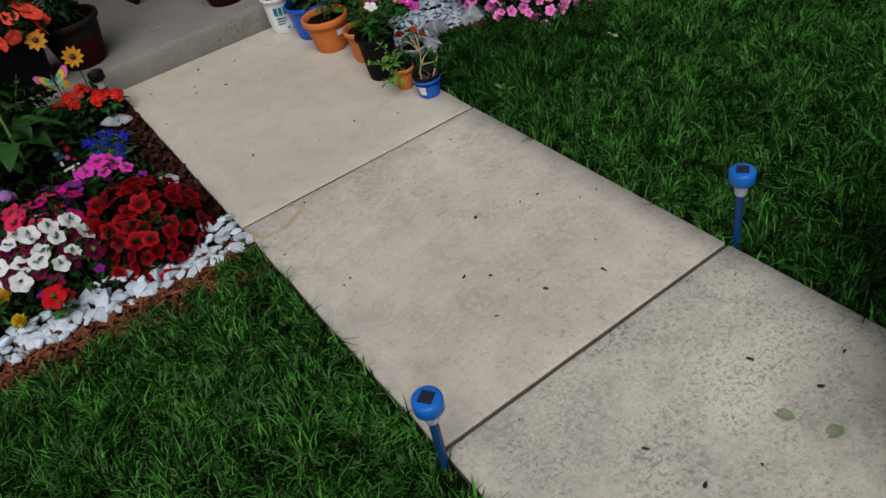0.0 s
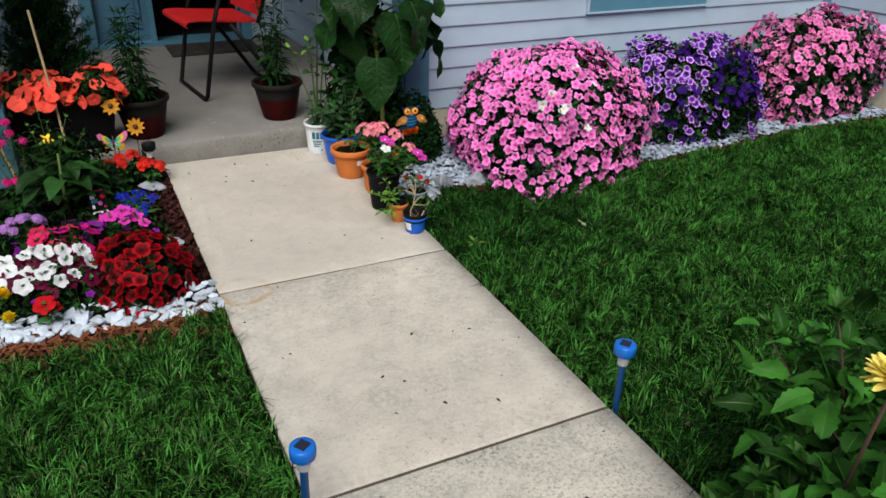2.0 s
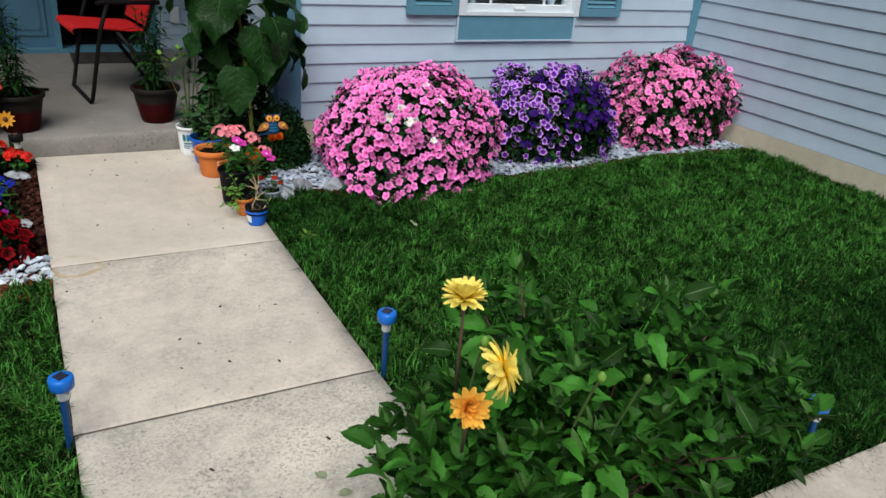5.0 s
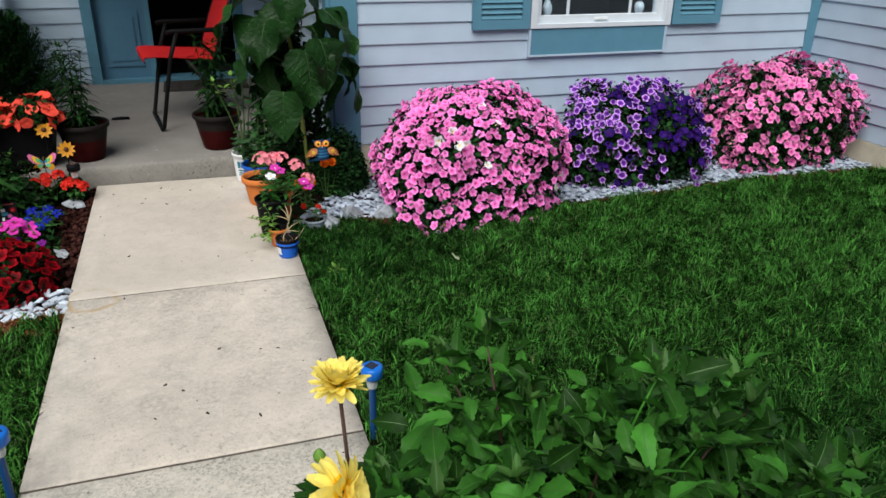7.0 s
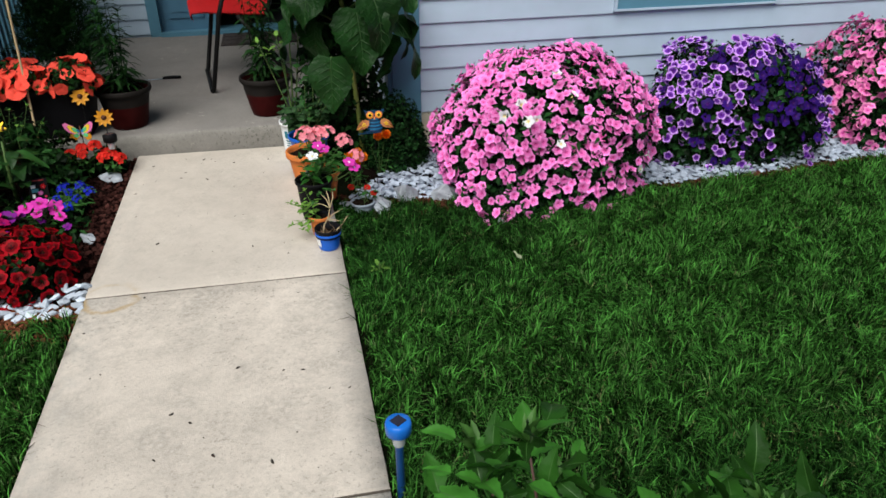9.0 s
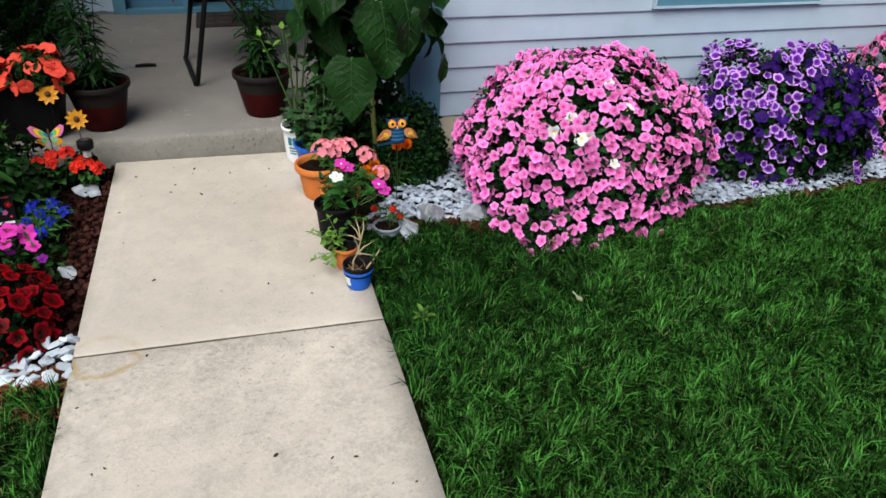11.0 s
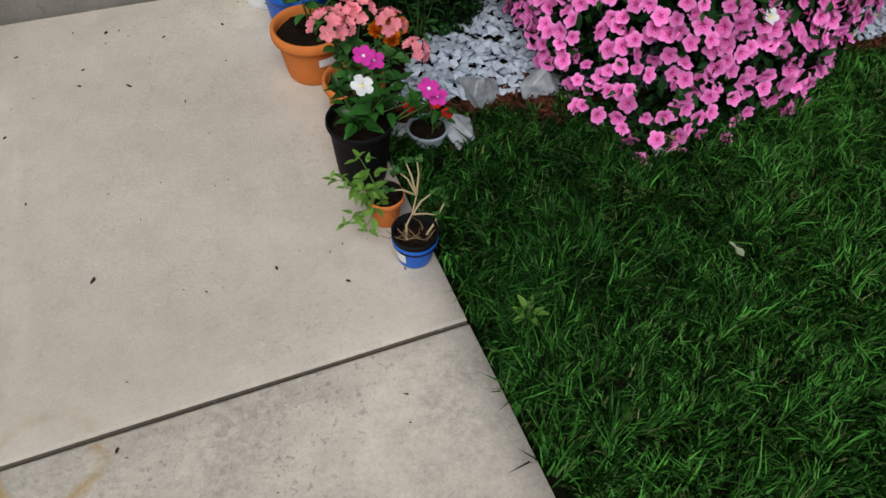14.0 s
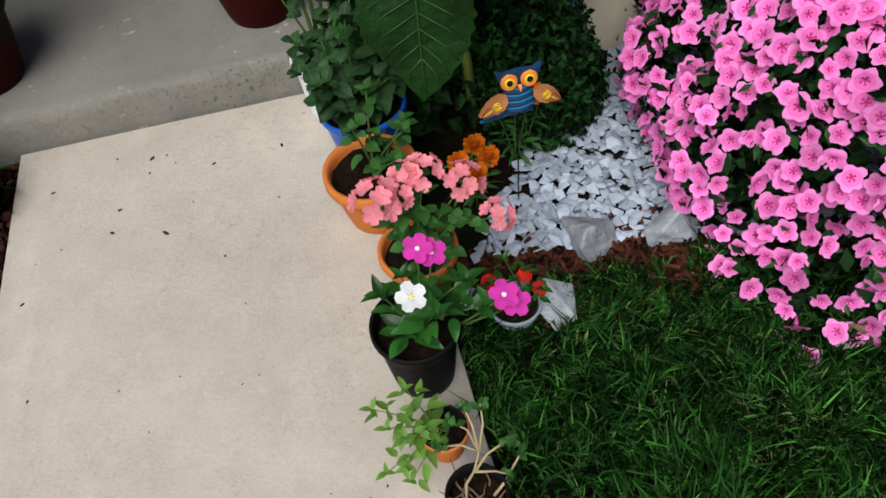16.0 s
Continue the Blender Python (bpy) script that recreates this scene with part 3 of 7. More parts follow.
def flowering_plant(name, label, x, y, rx, ry, h, meshes, count, leaf_mat, leaves, leaf_size=(0.045, 0.022), seed=1, out=1.0, up=0.35,
                    low=-0.12, group="", gap=0.62, size=0.03, most=290, odd=None, base=None, category="flowers", front=0.25, bumpy=0.14, square=2.0, thin=9.0, tuck=0.0, trail=(), bare=0.0):
    """A mound of leaves set with flowers: one object a flower, on the side that faces the walk, the rest as one mesh."""
    rnd = random.Random(seed)
    z = ground_z(x, y) if base is None else base
    root = thing(name, x, y, z, label, category, group)

    def shell(d):
        k = 1 + bumpy * noise.noise(Vector((d.x * 2.1 + seed, d.y * 2.1, d.z * 2.1))) + 0.5 * bumpy * noise.noise(Vector((d.x * 5 + seed, d.y * 5, d.z * 5)))
        k /= (abs(d.x) ** square + abs(d.y) ** square + abs(d.z) ** square) ** (1 / square)
        p = Vector((d.x * rx * k, d.y * ry * k, max(d.z, low) * h * k))
        inward = 1 - tuck * max(0.0, 1 - p.z / (0.4 * h))
        for angle, wide, far in trail:
            off = abs((math.degrees(math.atan2(d.y, d.x)) - angle + 180) % 360 - 180)
            inward += far * math.exp(-(off / wide) ** 2) * max(0.0, 1 - p.z / (0.45 * h)) ** 1.3
        p.x, p.y = p.x * inward, p.y * inward
        n = Vector((d.x / rx, d.y / ry, d.z / h * 0.8)).normalized()
        return p, n

    def direction():
        while True:
            d = Vector((rnd.gauss(0, 1), rnd.gauss(0, 1), rnd.gauss(0, 1))).normalized()
            if d.z > low:
                return d

    def inside(r):
        d = direction()
        p, n = shell(d)
        k = 1 - 0.45 * r.random() ** 1.6
        q = p * k
        q.z = max(q.z, 0.01)
        return q, n

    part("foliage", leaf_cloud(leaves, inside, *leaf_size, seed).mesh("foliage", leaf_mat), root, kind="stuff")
    stalks = Shape()
    for _ in range(14):
        d = direction()
        p, _ = shell(d)
        stalks.tube([(0.15 * p.x, 0.15 * p.y, 0), (0.5 * p.x, 0.5 * p.y, max(0.02, 0.55 * p.z)), (0.9 * p.x, 0.9 * p.y, max(0.02, 0.9 * p.z))], [0.004, 0.003, 0.002], 5)
    part("stalk_tangle", stalks.mesh("stalk_tangle", M["stem"]), root, kind="stuff")

    def outermost(r):
        p, n = shell(direction())
        p = p * r.uniform(0.93, 1.05)
        p.z = max(p.z, 0.012)
        return p, n

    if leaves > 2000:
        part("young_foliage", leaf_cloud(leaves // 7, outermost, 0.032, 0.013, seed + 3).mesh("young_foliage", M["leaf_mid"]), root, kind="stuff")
    placed = []
    tries = 0
    while len(placed) < count and tries < count * 30:
        tries += 1
        d = direction()
        p, n = shell(d)
        if any((p - q).length < gap * 2 * size for q, *_ in placed):
            continue
        if noise.noise(d * 4.3 + Vector((seed, 0, 0))) < -thin or rnd.random() < bare * max(0.0, 1 - p.z / h) ** 1.5:
            continue
        placed.append((p, n, d))
    placed.sort(key=lambda e: e[2].y * 1.0 - e[2].z * front)
    rest = Shape()
    for i, (p, n, d) in enumerate(placed):
        aim = (n * out + Vector((0, -0.15, up)) + 0.46 * Vector((rnd.gauss(0, 1), rnd.gauss(0, 1), rnd.gauss(0, 1)))).normalized()
        m = facing(p + n * rnd.uniform(-0.012, 0.022), aim, rnd.uniform(0, 360), rnd.uniform(0.78, 1.18))
        me = (odd[0][rnd.randrange(len(odd[0]))] if odd and odd[1](p, rnd) else meshes[rnd.randrange(len(meshes))])
        if i < most:
            part("flower", me, root, m=m)
        else:
            rest.put([v.co for v in me.vertices], [tuple(q.vertices) for q in me.polygons], m, [q.material_index for q in me.polygons])
    if rest.v:
        part("blossoms", rest.mesh("blossoms", list(meshes[0].materials), True), root, kind="stuff")
    return root


# ---------------------------------------------------------------- ground
SIDE_X0 = 5.2


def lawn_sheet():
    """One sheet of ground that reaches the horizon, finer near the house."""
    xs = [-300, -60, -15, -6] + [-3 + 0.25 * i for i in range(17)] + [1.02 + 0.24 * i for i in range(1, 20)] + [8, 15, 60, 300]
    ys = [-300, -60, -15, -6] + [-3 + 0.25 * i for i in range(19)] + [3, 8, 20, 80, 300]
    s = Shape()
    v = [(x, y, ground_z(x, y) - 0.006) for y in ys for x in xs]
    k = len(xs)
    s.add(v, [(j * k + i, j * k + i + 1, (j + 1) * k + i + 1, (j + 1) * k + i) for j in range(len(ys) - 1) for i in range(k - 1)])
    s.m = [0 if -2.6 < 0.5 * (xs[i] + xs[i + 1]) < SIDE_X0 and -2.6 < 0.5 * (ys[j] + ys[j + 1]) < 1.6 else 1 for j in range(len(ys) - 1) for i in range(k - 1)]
    return solid("ground", s, [M["lawn_soil"], M["far_lawn"]], "green lawn ground, near black under the blades for their shade", "ground", "structure")


lawn_sheet()


path = thing("path", 0, 0, 0, "pale concrete garden path of large slabs, stained with age", "path", kind="structure")
PATH_W = 1.02


def path_slab(y0, y1, material, label):
    s = Shape()
    rnd = random.Random(int(100 * (y1 + 5)))
    e, lip = 0.004, ((0.0, 0.012), (0.0035, 0.0065), (0.007, 0.0022), (0.012, 0.0005))
    xs = [0, e] + [PATH_W * i / 10 for i in range(1, 10)] + [PATH_W - e, PATH_W]
    ys = [y0 + d for d, _ in lip] + [y0 + (y1 - y0) * i / 12 for i in range(1, 12)] + [y1 - d for d, _ in lip[::-1]]
    drop = [z for _, z in lip] + [0.0] * 11 + [z for _, z in lip[::-1]]
    v, f = [], []
    for j, y in enumerate(ys):
        for i, x in enumerate(xs):
            nib = rnd.uniform(0, 0.005) * (1 if i == 0 else -1 if i == len(xs) - 1 else 0)
            v.append((x + nib, y, path_z(x, y) - max(drop[j], 0.010 if i in (0, len(xs) - 1) else 0) - (rnd.uniform(0, 0.0015) if drop[j] else 0)))
    k = len(xs)
    f += [(j * k + i, j * k + i + 1, (j + 1) * k + i + 1, (j + 1) * k + i) for j in range(len(ys) - 1) for i in range(k - 1)]
    last = len(ys) - 1
    loop = [i for i in range(k)] + [j * k + k - 1 for j in range(1, last + 1)] + [last * k + i for i in range(k - 2, -1, -1)] + [j * k for j in range(last - 1, 0, -1)]
    b = len(v)
    v += [(v[i][0], v[i][1], v[i][2] - 0.09) for i in loop]
    f += [(loop[(q + 1) % len(loop)], loop[q], b + q, b + (q + 1) % len(loop)) for q in range(len(loop))]
    # Joint lips and side faces take the darker edge material.
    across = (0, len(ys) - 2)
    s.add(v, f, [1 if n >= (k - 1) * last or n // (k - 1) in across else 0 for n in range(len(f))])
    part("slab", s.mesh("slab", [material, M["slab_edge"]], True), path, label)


JOINT = 0.0018
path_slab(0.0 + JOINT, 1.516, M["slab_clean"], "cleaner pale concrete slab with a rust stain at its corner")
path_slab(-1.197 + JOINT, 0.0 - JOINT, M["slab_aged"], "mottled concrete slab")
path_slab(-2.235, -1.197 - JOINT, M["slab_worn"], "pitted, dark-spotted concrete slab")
bed = Shape()
bed.box((0.01, -2.23, -0.14), (PATH_W - 0.01, 1.51, -0.06))
part("joint_filler", bed.mesh("joint_filler", M["dirt"]), path, "dark dirt in the joints")

s = Shape()
v = [(x, y, path_z(x, y) - 0.012 - d) for d in (0.0, 0.12) for y in (-9.0, -5.0, -2.6, -2.245) for x in (-2.2, 0.5, 3.0, 7.0, 9.0)]
f = [(j * 5 + i, j * 5 + i + 1, j * 5 + i + 6, j * 5 + i + 5) for j in range(3) for i in range(4)]
f += [(15 + i + 1, 15 + i, 35 + i, 35 + i + 1) for i in range(4)] + [(j * 5, j * 5 + 5, j * 5 + 25, j * 5 + 20) for j in range(3)] + [(j * 5 + 9, j * 5 + 4, j * 5 + 24, j * 5 + 29) for j in range(3)]
s.add(v, f)
solid("driveway", s, M["drive"], "worn concrete driveway slab beside the lawn", "driveway", "structure")

# ---------------------------------------------------------------- house
WALL_Y, WALL_T = 1.475, 0.16
EAVE = 2.8
SIDE_X = 5.2
BACK_Y = 4.15
PORCH_Z = 0.134
COURSE = 0.127


def courses(parent, length, z0, z1, holes=(), material=None, step=COURSE):
    """Lapped courses along +x, facing -y: one object a course (or a piece of one beside an opening)."""
    cache = {}
    z = z0
    while z < z1 - 0.02:
        top = min(z + step, z1)
        cuts = [(0.0, length)]
        for a, b, c, d in holes:
            if z < d - 0.01 and top > c + 0.01:
                cuts = [q for lo, hi in cuts for q in ((lo, min(hi, a)), (max(lo, b), hi)) if q[1] - q[0] > 0.01]
        for lo, hi in cuts:
            key = (round(hi - lo, 3), round(top - z, 3))
            if key not in cache:
                L, H = key
                prof = [(-0.003, 0.0), (-0.0155, 0.0), (-0.0165, 0.004), (-0.016, 0.010), (-0.004, H + 0.004), (-0.001, H + 0.004)]
                sh = Shape()
                v = [(x, y, h) for x in (0, L) for y, h in prof]
                k = len(prof)
                sh.add(v, [(i, i + 1, k + i + 1, k + i) for i in range(k - 1)] + [tuple(range(k))[::-1], tuple(k + i for i in range(k))])
                cache[key] = sh.mesh("siding_course", material or M["siding"])
            part("siding_course", cache[key], parent, m=pose(lo, 0, z))
        z += step


def wall_body(parent, length, z0, z1, holes=(), name="wall_core", material=None):
    """The wall behind the courses, with its openings cut through."""
    sh = Shape()
    xs = sorted({0.0, length, *[v for h in holes for v in h[:2]]})
    zs = sorted({z0, z1, *[v for h in holes for v in h[2:]]})
    for a, b in zip(xs, xs[1:]):
        for c, d in zip(zs, zs[1:]):
            if not any(h[0] <= a and b <= h[1] and h[2] <= c and d <= h[3] for h in holes):
                sh.box((a, 0, c), (b, WALL_T, d))
    part(name, sh.mesh(name, material or M["siding"]), parent)


SID0 = 0.1625
WIN = (2.81, 3.83, 0.875, 2.05)
# front wall right of the porch
front = thing("wall_front", 1.62, WALL_Y, 0, "white lapped vinyl siding wall of the house", "wall", kind="structure")
hole = (WIN[0] - 1.62, WIN[1] - 1.62, WIN[2], WIN[3])
wall_body(front, SIDE_X - 1.62 - 0.1, -0.2, EAVE, [hole])
courses(front, SIDE_X - 1.62 - 0.1, SID0, EAVE, [(2.775 - 1.62, 3.835 - 1.62, 0.685, 2.11)])
sh = Shape().box((0, -0.008, -0.22), (SIDE_X - 1.62, -0.002, SID0))
part("foundation", sh.mesh("foundation", M["foundation"]), front, "cream painted foundation")

# corner boards of the porch opening and of the inner corner
def board(name, a, b, label, material=None):
    sh = Shape().box(a, b)
    ob = solid(name, sh, material or M["blue_trim"], label, "trim", "structure")
    mod = ob.modifiers.new("eased", "BEVEL")
    mod.width, mod.segments = 0.004, 2
    return ob


board("trim_porch_right", (1.455, WALL_Y - 0.028, -0.12), (1.62, WALL_Y + 0.02, EAVE), "wide blue painted corner board beside the porch")
board("trim_porch_return", (1.43, WALL_Y - 0.018, PORCH_Z), (1.454, WALL_Y + 0.11, EAVE), "blue painted return board of the porch corner")
board("trim_inner_corner", (SIDE_X - 0.1, WALL_Y - 0.022, -0.05), (SIDE_X - 0.012, WALL_Y + 0.03, EAVE), "blue painted board in the house's inner corner")
post = thing("porch_post", -0.83, WALL_Y + 0.04, 0.05, "square blue painted porch post with a pale edge strip", "post", kind="structure")
part("shaft", Shape().box((-0.10, -0.11, 0.42), (0.12, 0.11, EAVE - 0.05)).mesh("shaft", M["blue_trim"]), post)
part("base_wrap", Shape().box((-0.115, -0.125, 0.0), (0.135, 0.125, 0.40)).box((-0.108, -0.118, 0.40), (0.128, 0.118, 0.42)).mesh("base_wrap", M["blue_trim"]), post)
part("edge_strip", Shape().box((-0.17, -0.10, 0.05), (-0.118, -0.02, EAVE - 0.05)).mesh("edge_strip", M["white_paint"]), post, "pale vinyl edge strip")
rail = thing("porch_railing", -0.83, 1.66, PORCH_Z, "blue painted porch railing with upright slats", "railing", kind="structure")
part("top_rail", Shape().box((-0.03, 0, 1.0), (0.03, 2.47, 1.05)).mesh("top_rail", M["blue_trim"]), rail)
part("bottom_rail", Shape().box((-0.025, 0, 0.10), (0.025, 2.47, 0.15)).mesh("bottom_rail", M["blue_trim"]), rail)
slat = Shape().box((-0.016, -0.026, 0.15), (0.016, 0.026, 1.0)).mesh("slat", M["blue_trim"])
for i in range(27):
    part("slat", slat, rail, m=pose(0, 0.06 + 0.09 * i, 0))

# wall that runs forward from the inner corner
side = thing("wall_side", SIDE_X, WALL_Y, 0, "white lapped vinyl siding wall at right angles to the front", "wall", kind="structure", turn=-90)
wall_body(side, 7.0, -0.25, EAVE)
courses(side, 7.0, 0.104, EAVE, material=None, step=0.13)
sh = Shape().box((0, -0.02, -0.25), (7.0, -0.004, 0.102))
part("foundation", sh.mesh("foundation", M["foundation"]), side, "cream painted foundation")

# kerb and dark bed left of the porch
kerb = thing("kerb", -4.2, WALL_Y, 0, "low kerb with a cream cap and a teal painted face", "kerb", kind="structure")
part("cap", Shape().box((0, -0.02, 0.055), (3.20, 0.12, 0.135)).mesh("cap", M["foundation"]), kerb, "cream painted cap")
part("face", Shape().box((0, -0.05, -0.1), (3.20, 0.10, 0.055)).mesh("face", M["blue_trim"]), kerb, "teal painted face")
solid("side_bed", Shape().box((-4.2, WALL_Y + 0.12, -0.1), (-1.0, 4.6, 0.10)), M["dirt"], "dark bare bed beside the porch", "soil", "structure")

# porch: returns, back wall with its doorway, added ceiling
ret_r = thing("wall_porch_right", 1.455, BACK_Y, 0, "white siding on the return wall of the porch", "wall", kind="structure", turn=-90)
wall_body(ret_r, BACK_Y - WALL_Y - 0.12, 0, EAVE)
courses(ret_r, BACK_Y - WALL_Y - 0.12, PORCH_Z + 0.02, EAVE)
DOOR = (-0.13, 1.05, PORCH_Z + 0.03, PORCH_Z + 2.1)
back = thing("wall_porch_back", -0.98, BACK_Y, 0, "white siding wall with the front doorway", "wall", kind="structure")
hole = (DOOR[0] + 0.98, DOOR[1] + 0.98, DOOR[2], DOOR[3])
wall_body(back, 2.435, 0, EAVE, [hole])
courses(back, 2.435, PORCH_Z + 0.02, EAVE, [(hole[0] - 0.09, hole[1] + 0.09, 0, DOOR[3] + 0.09)])

# Ceiling and roof lie out of view, added to keep the porch shaded.
s = Shape().box((-1.02, WALL_Y - 0.1, EAVE), (1.7, BACK_Y + 0.2, EAVE + 0.05))
solid("ceiling", s, M["white_paint"], "unseen white ceiling added to shade the porch", "ceiling", "structure")
s = Shape()
s.add([(-1.15, 1.2, EAVE + 0.06), (SIDE_X + 0.5, 1.2, EAVE + 0.06), (SIDE_X + 0.5, 6.5, EAVE + 2.2), (-1.15, 6.5, EAVE + 2.2),
       (-1.15, 1.2, EAVE + 0.22), (SIDE_X + 0.5, 1.2, EAVE + 0.22), (SIDE_X + 0.5, 6.5, EAVE + 2.36), (-1.15, 6.5, EAVE + 2.36)],
      [(0, 3, 2, 1), (4, 5, 6, 7), (0, 1, 5, 4), (1, 2, 6, 5), (2, 3, 7, 6), (3, 0, 4, 7)])
solid("roof", s, mat("dark_roof_slab", (0.09, 0.08, 0.075), 0.9, 0.3, 30, 0.6, 60), "unseen roof slab added to shade the porch", "roof", "structure")

end = thing("wall_end", -0.98, 6.4, 0, "white siding on the end wall of the house", "wall", kind="structure", turn=-90)
wall_body(end, 6.4 - BACK_Y - WALL_T - 0.01, -0.2, EAVE)

# porch slab and its step
porch = thing("porch", 0, 0, 0, "grey concrete porch slab with a rough stepped front edge", "porch", kind="structure")
s = Shape()
pr = random.Random(4)
nx = 44
xs = [-0.98 + 2.43 * i / nx for i in range(nx + 1)]
rows = []
for k, (dy, z) in enumerate(((0.0, -0.1), (0.0, 0.03), (0.0, 0.085), (0.003, PORCH_Z - 0.022), (0.014, PORCH_Z - 0.005), (0.034, PORCH_Z), (0.4, PORCH_Z), (BACK_Y - 1.52, PORCH_Z))):
    rows.append([(x, 1.52 + dy + (pr.uniform(-0.004, 0.004) if 0 < k < 5 else 0), z + (pr.uniform(-0.003, 0.003) if k in (3, 4) else 0)) for x in xs])
v = [p for r in rows for p in r]
k = nx + 1
f = [(j * k + i, j * k + i + 1, (j + 1) * k + i + 1, (j + 1) * k + i) for j in range(len(rows) - 1) for i in range(nx)]
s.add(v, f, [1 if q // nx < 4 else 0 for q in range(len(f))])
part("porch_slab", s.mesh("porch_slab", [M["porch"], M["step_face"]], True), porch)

# doorway
door = thing("door_1", 0, BACK_Y, PORCH_Z, "blue doorway with a panelled side, open on a dark hall", "door", kind="structure")
s = Shape()
s.box((DOOR[0] - 0.09, -0.03, 0.0), (DOOR[0], 0.05, 2.2)).box((DOOR[1], -0.03, 0.0), (DOOR[1] + 0.09, 0.05, 2.2)).box((DOOR[0], -0.03, 2.1), (DOOR[1], 0.05, 2.2))
part("door_frame", s.mesh("door_frame", M["blue_trim"]), door, "blue painted door frame")
s = Shape().box((DOOR[0], -0.06, 0.0), (DOOR[1], 0.16, 0.035))
part("threshold", s.mesh("threshold", M["blue_trim"]), door)
s = Shape().box((DOOR[0], 0.03, 0.035), (0.29, 0.075, 2.1))
for a, b in ((0.14, 0.62), (0.74, 1.22), (1.34, 1.95)):
    s.box((DOOR[0] + 0.07, 0.018, a), (0.23, 0.03, b)).box((DOOR[0] + 0.11, 0.01, a + 0.05), (0.19, 0.018, b - 0.05))
part("side_panel", s.mesh("side_panel", M["blue_door"]), door, "blue raised-panel sidelight")
part("mullion", Shape().box((0.29, -0.02, 0.035), (0.335, 0.08, 2.1)).mesh("mullion", M["blue_trim"]), door)
s = Shape()
s.box((DOOR[0] - 0.2, 0.17, -0.02), (DOOR[1] + 0.4, 3.0, 0.0)).box((DOOR[0] - 0.25, 0.17, 0), (DOOR[0] - 0.2, 3.0, 2.4)).box((DOOR[1] + 0.4, 0.17, 0), (DOOR[1] + 0.45, 3.0, 2.4))
s.box((DOOR[0] - 0.2, 3.0, 0), (DOOR[1] + 0.4, 3.05, 2.4)).box((DOOR[0] - 0.25, 0.17, 2.4), (DOOR[1] + 0.45, 3.05, 2.45))
solid("hall", s, M["interior"], "hall behind the doorway, its unlit dark put into near-black walls", "room", "structure").location = (0, BACK_Y, PORCH_Z)

# outlet on the porch wall
ob = thing("outlet_cover", 1.30, BACK_Y - 0.02, PORCH_Z + 0.33, "white plastic outlet cover on the siding", "outlet")
part("plate", Shape().box((-0.04, -0.022, -0.07), (0.04, 0.004, 0.07)).mesh("plate", M["white_plastic"]), ob)
part("flap", Shape().box((-0.03, -0.034, -0.055), (0.03, -0.022, 0.055)).mesh("flap", M["white_plastic"]), ob)

# window with apron and shutters
win = thing("window_1", (WIN[0] + WIN[1]) / 2, WALL_Y, WIN[2], "white vinyl window above a blue apron panel", "window", kind="structure")
hw, hh = (WIN[1] - WIN[0]) / 2, WIN[3] - WIN[2]
s = Shape()
for a, b in (((-hw - 0.03, -0.04, -0.005), (hw + 0.03, 0.06, 0.022)), ((-hw - 0.03, -0.04, 0.022), (-hw + 0.02, 0.06, hh)), ((hw - 0.02, -0.04, 0.022), (hw + 0.03, 0.06, hh)), ((-hw - 0.03, -0.04, hh), (hw + 0.03, 0.06, hh + 0.05))):
    s.box(a, b)
part("window_frame", s.mesh("window_frame", M["white_paint"]), win, "white vinyl frame")
s = Shape()
for a, b in (((-hw + 0.02, 0.0, 0.022), (hw - 0.02, 0.05, 0.07)), ((-hw + 0.02, 0.0, 0.07), (-hw + 0.06, 0.05, hh)), ((hw - 0.06, 0.0, 0.07), (hw - 0.02, 0.05, hh)), ((-hw + 0.06, 0.0, hh - 0.04), (hw - 0.06, 0.05, hh))):
    s.box(a, b)
part("sash", s.mesh("sash", M["white_paint"]), win)
for q in (-0.24, 0.24):
    part("muntin", Shape().box((q - 0.008, 0.02, 0.07), (q + 0.008, 0.034, hh - 0.04)).mesh("muntin", M["white_paint"]), win)
pane = part("pane", Shape().box((-hw + 0.06, 0.024, 0.07), (hw - 0.06, 0.029, hh - 0.04)).mesh("pane", M["glass"]), win)
pane.visible_shadow = False
part("sash_lock", Shape().box((-0.05, -0.012, 0.04), (0.05, 0.0, 0.055)).mesh("sash_lock", M["white_plastic"]), win)
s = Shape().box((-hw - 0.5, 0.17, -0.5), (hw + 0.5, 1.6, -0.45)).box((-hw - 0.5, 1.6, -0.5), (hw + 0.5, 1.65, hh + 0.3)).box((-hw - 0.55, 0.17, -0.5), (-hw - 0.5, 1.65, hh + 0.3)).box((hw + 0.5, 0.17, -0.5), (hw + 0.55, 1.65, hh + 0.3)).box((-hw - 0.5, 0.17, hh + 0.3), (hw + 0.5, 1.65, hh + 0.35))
solid("room", s, M["interior"], "room behind the window, its unlit dark put into near-black walls", "room", "structure").location = ((WIN[0] + WIN[1]) / 2, WALL_Y, WIN[2])
for x, tall in ((-0.36, 0.13), (0.36, 0.11)):
    ob = new("window_ornament", Shape().lathe([(0.001, 0.0), (0.03, 0.0), (0.034, 0.012), (0.02, 0.03), (0.028, 0.05), (0.036, 0.075), (0.03, 0.1), (0.014, tall), (0.001, tall + 0.005)], 20).mesh("window_ornament", M["grey_plastic"], True))
    ob.location = ((WIN[0] + WIN[1]) / 2 + x, WALL_Y + 0.10, WIN[2] + 0.03)
    tagged(ob, "small greyish ornament on the sill inside the window", "ornament", "window ornaments")
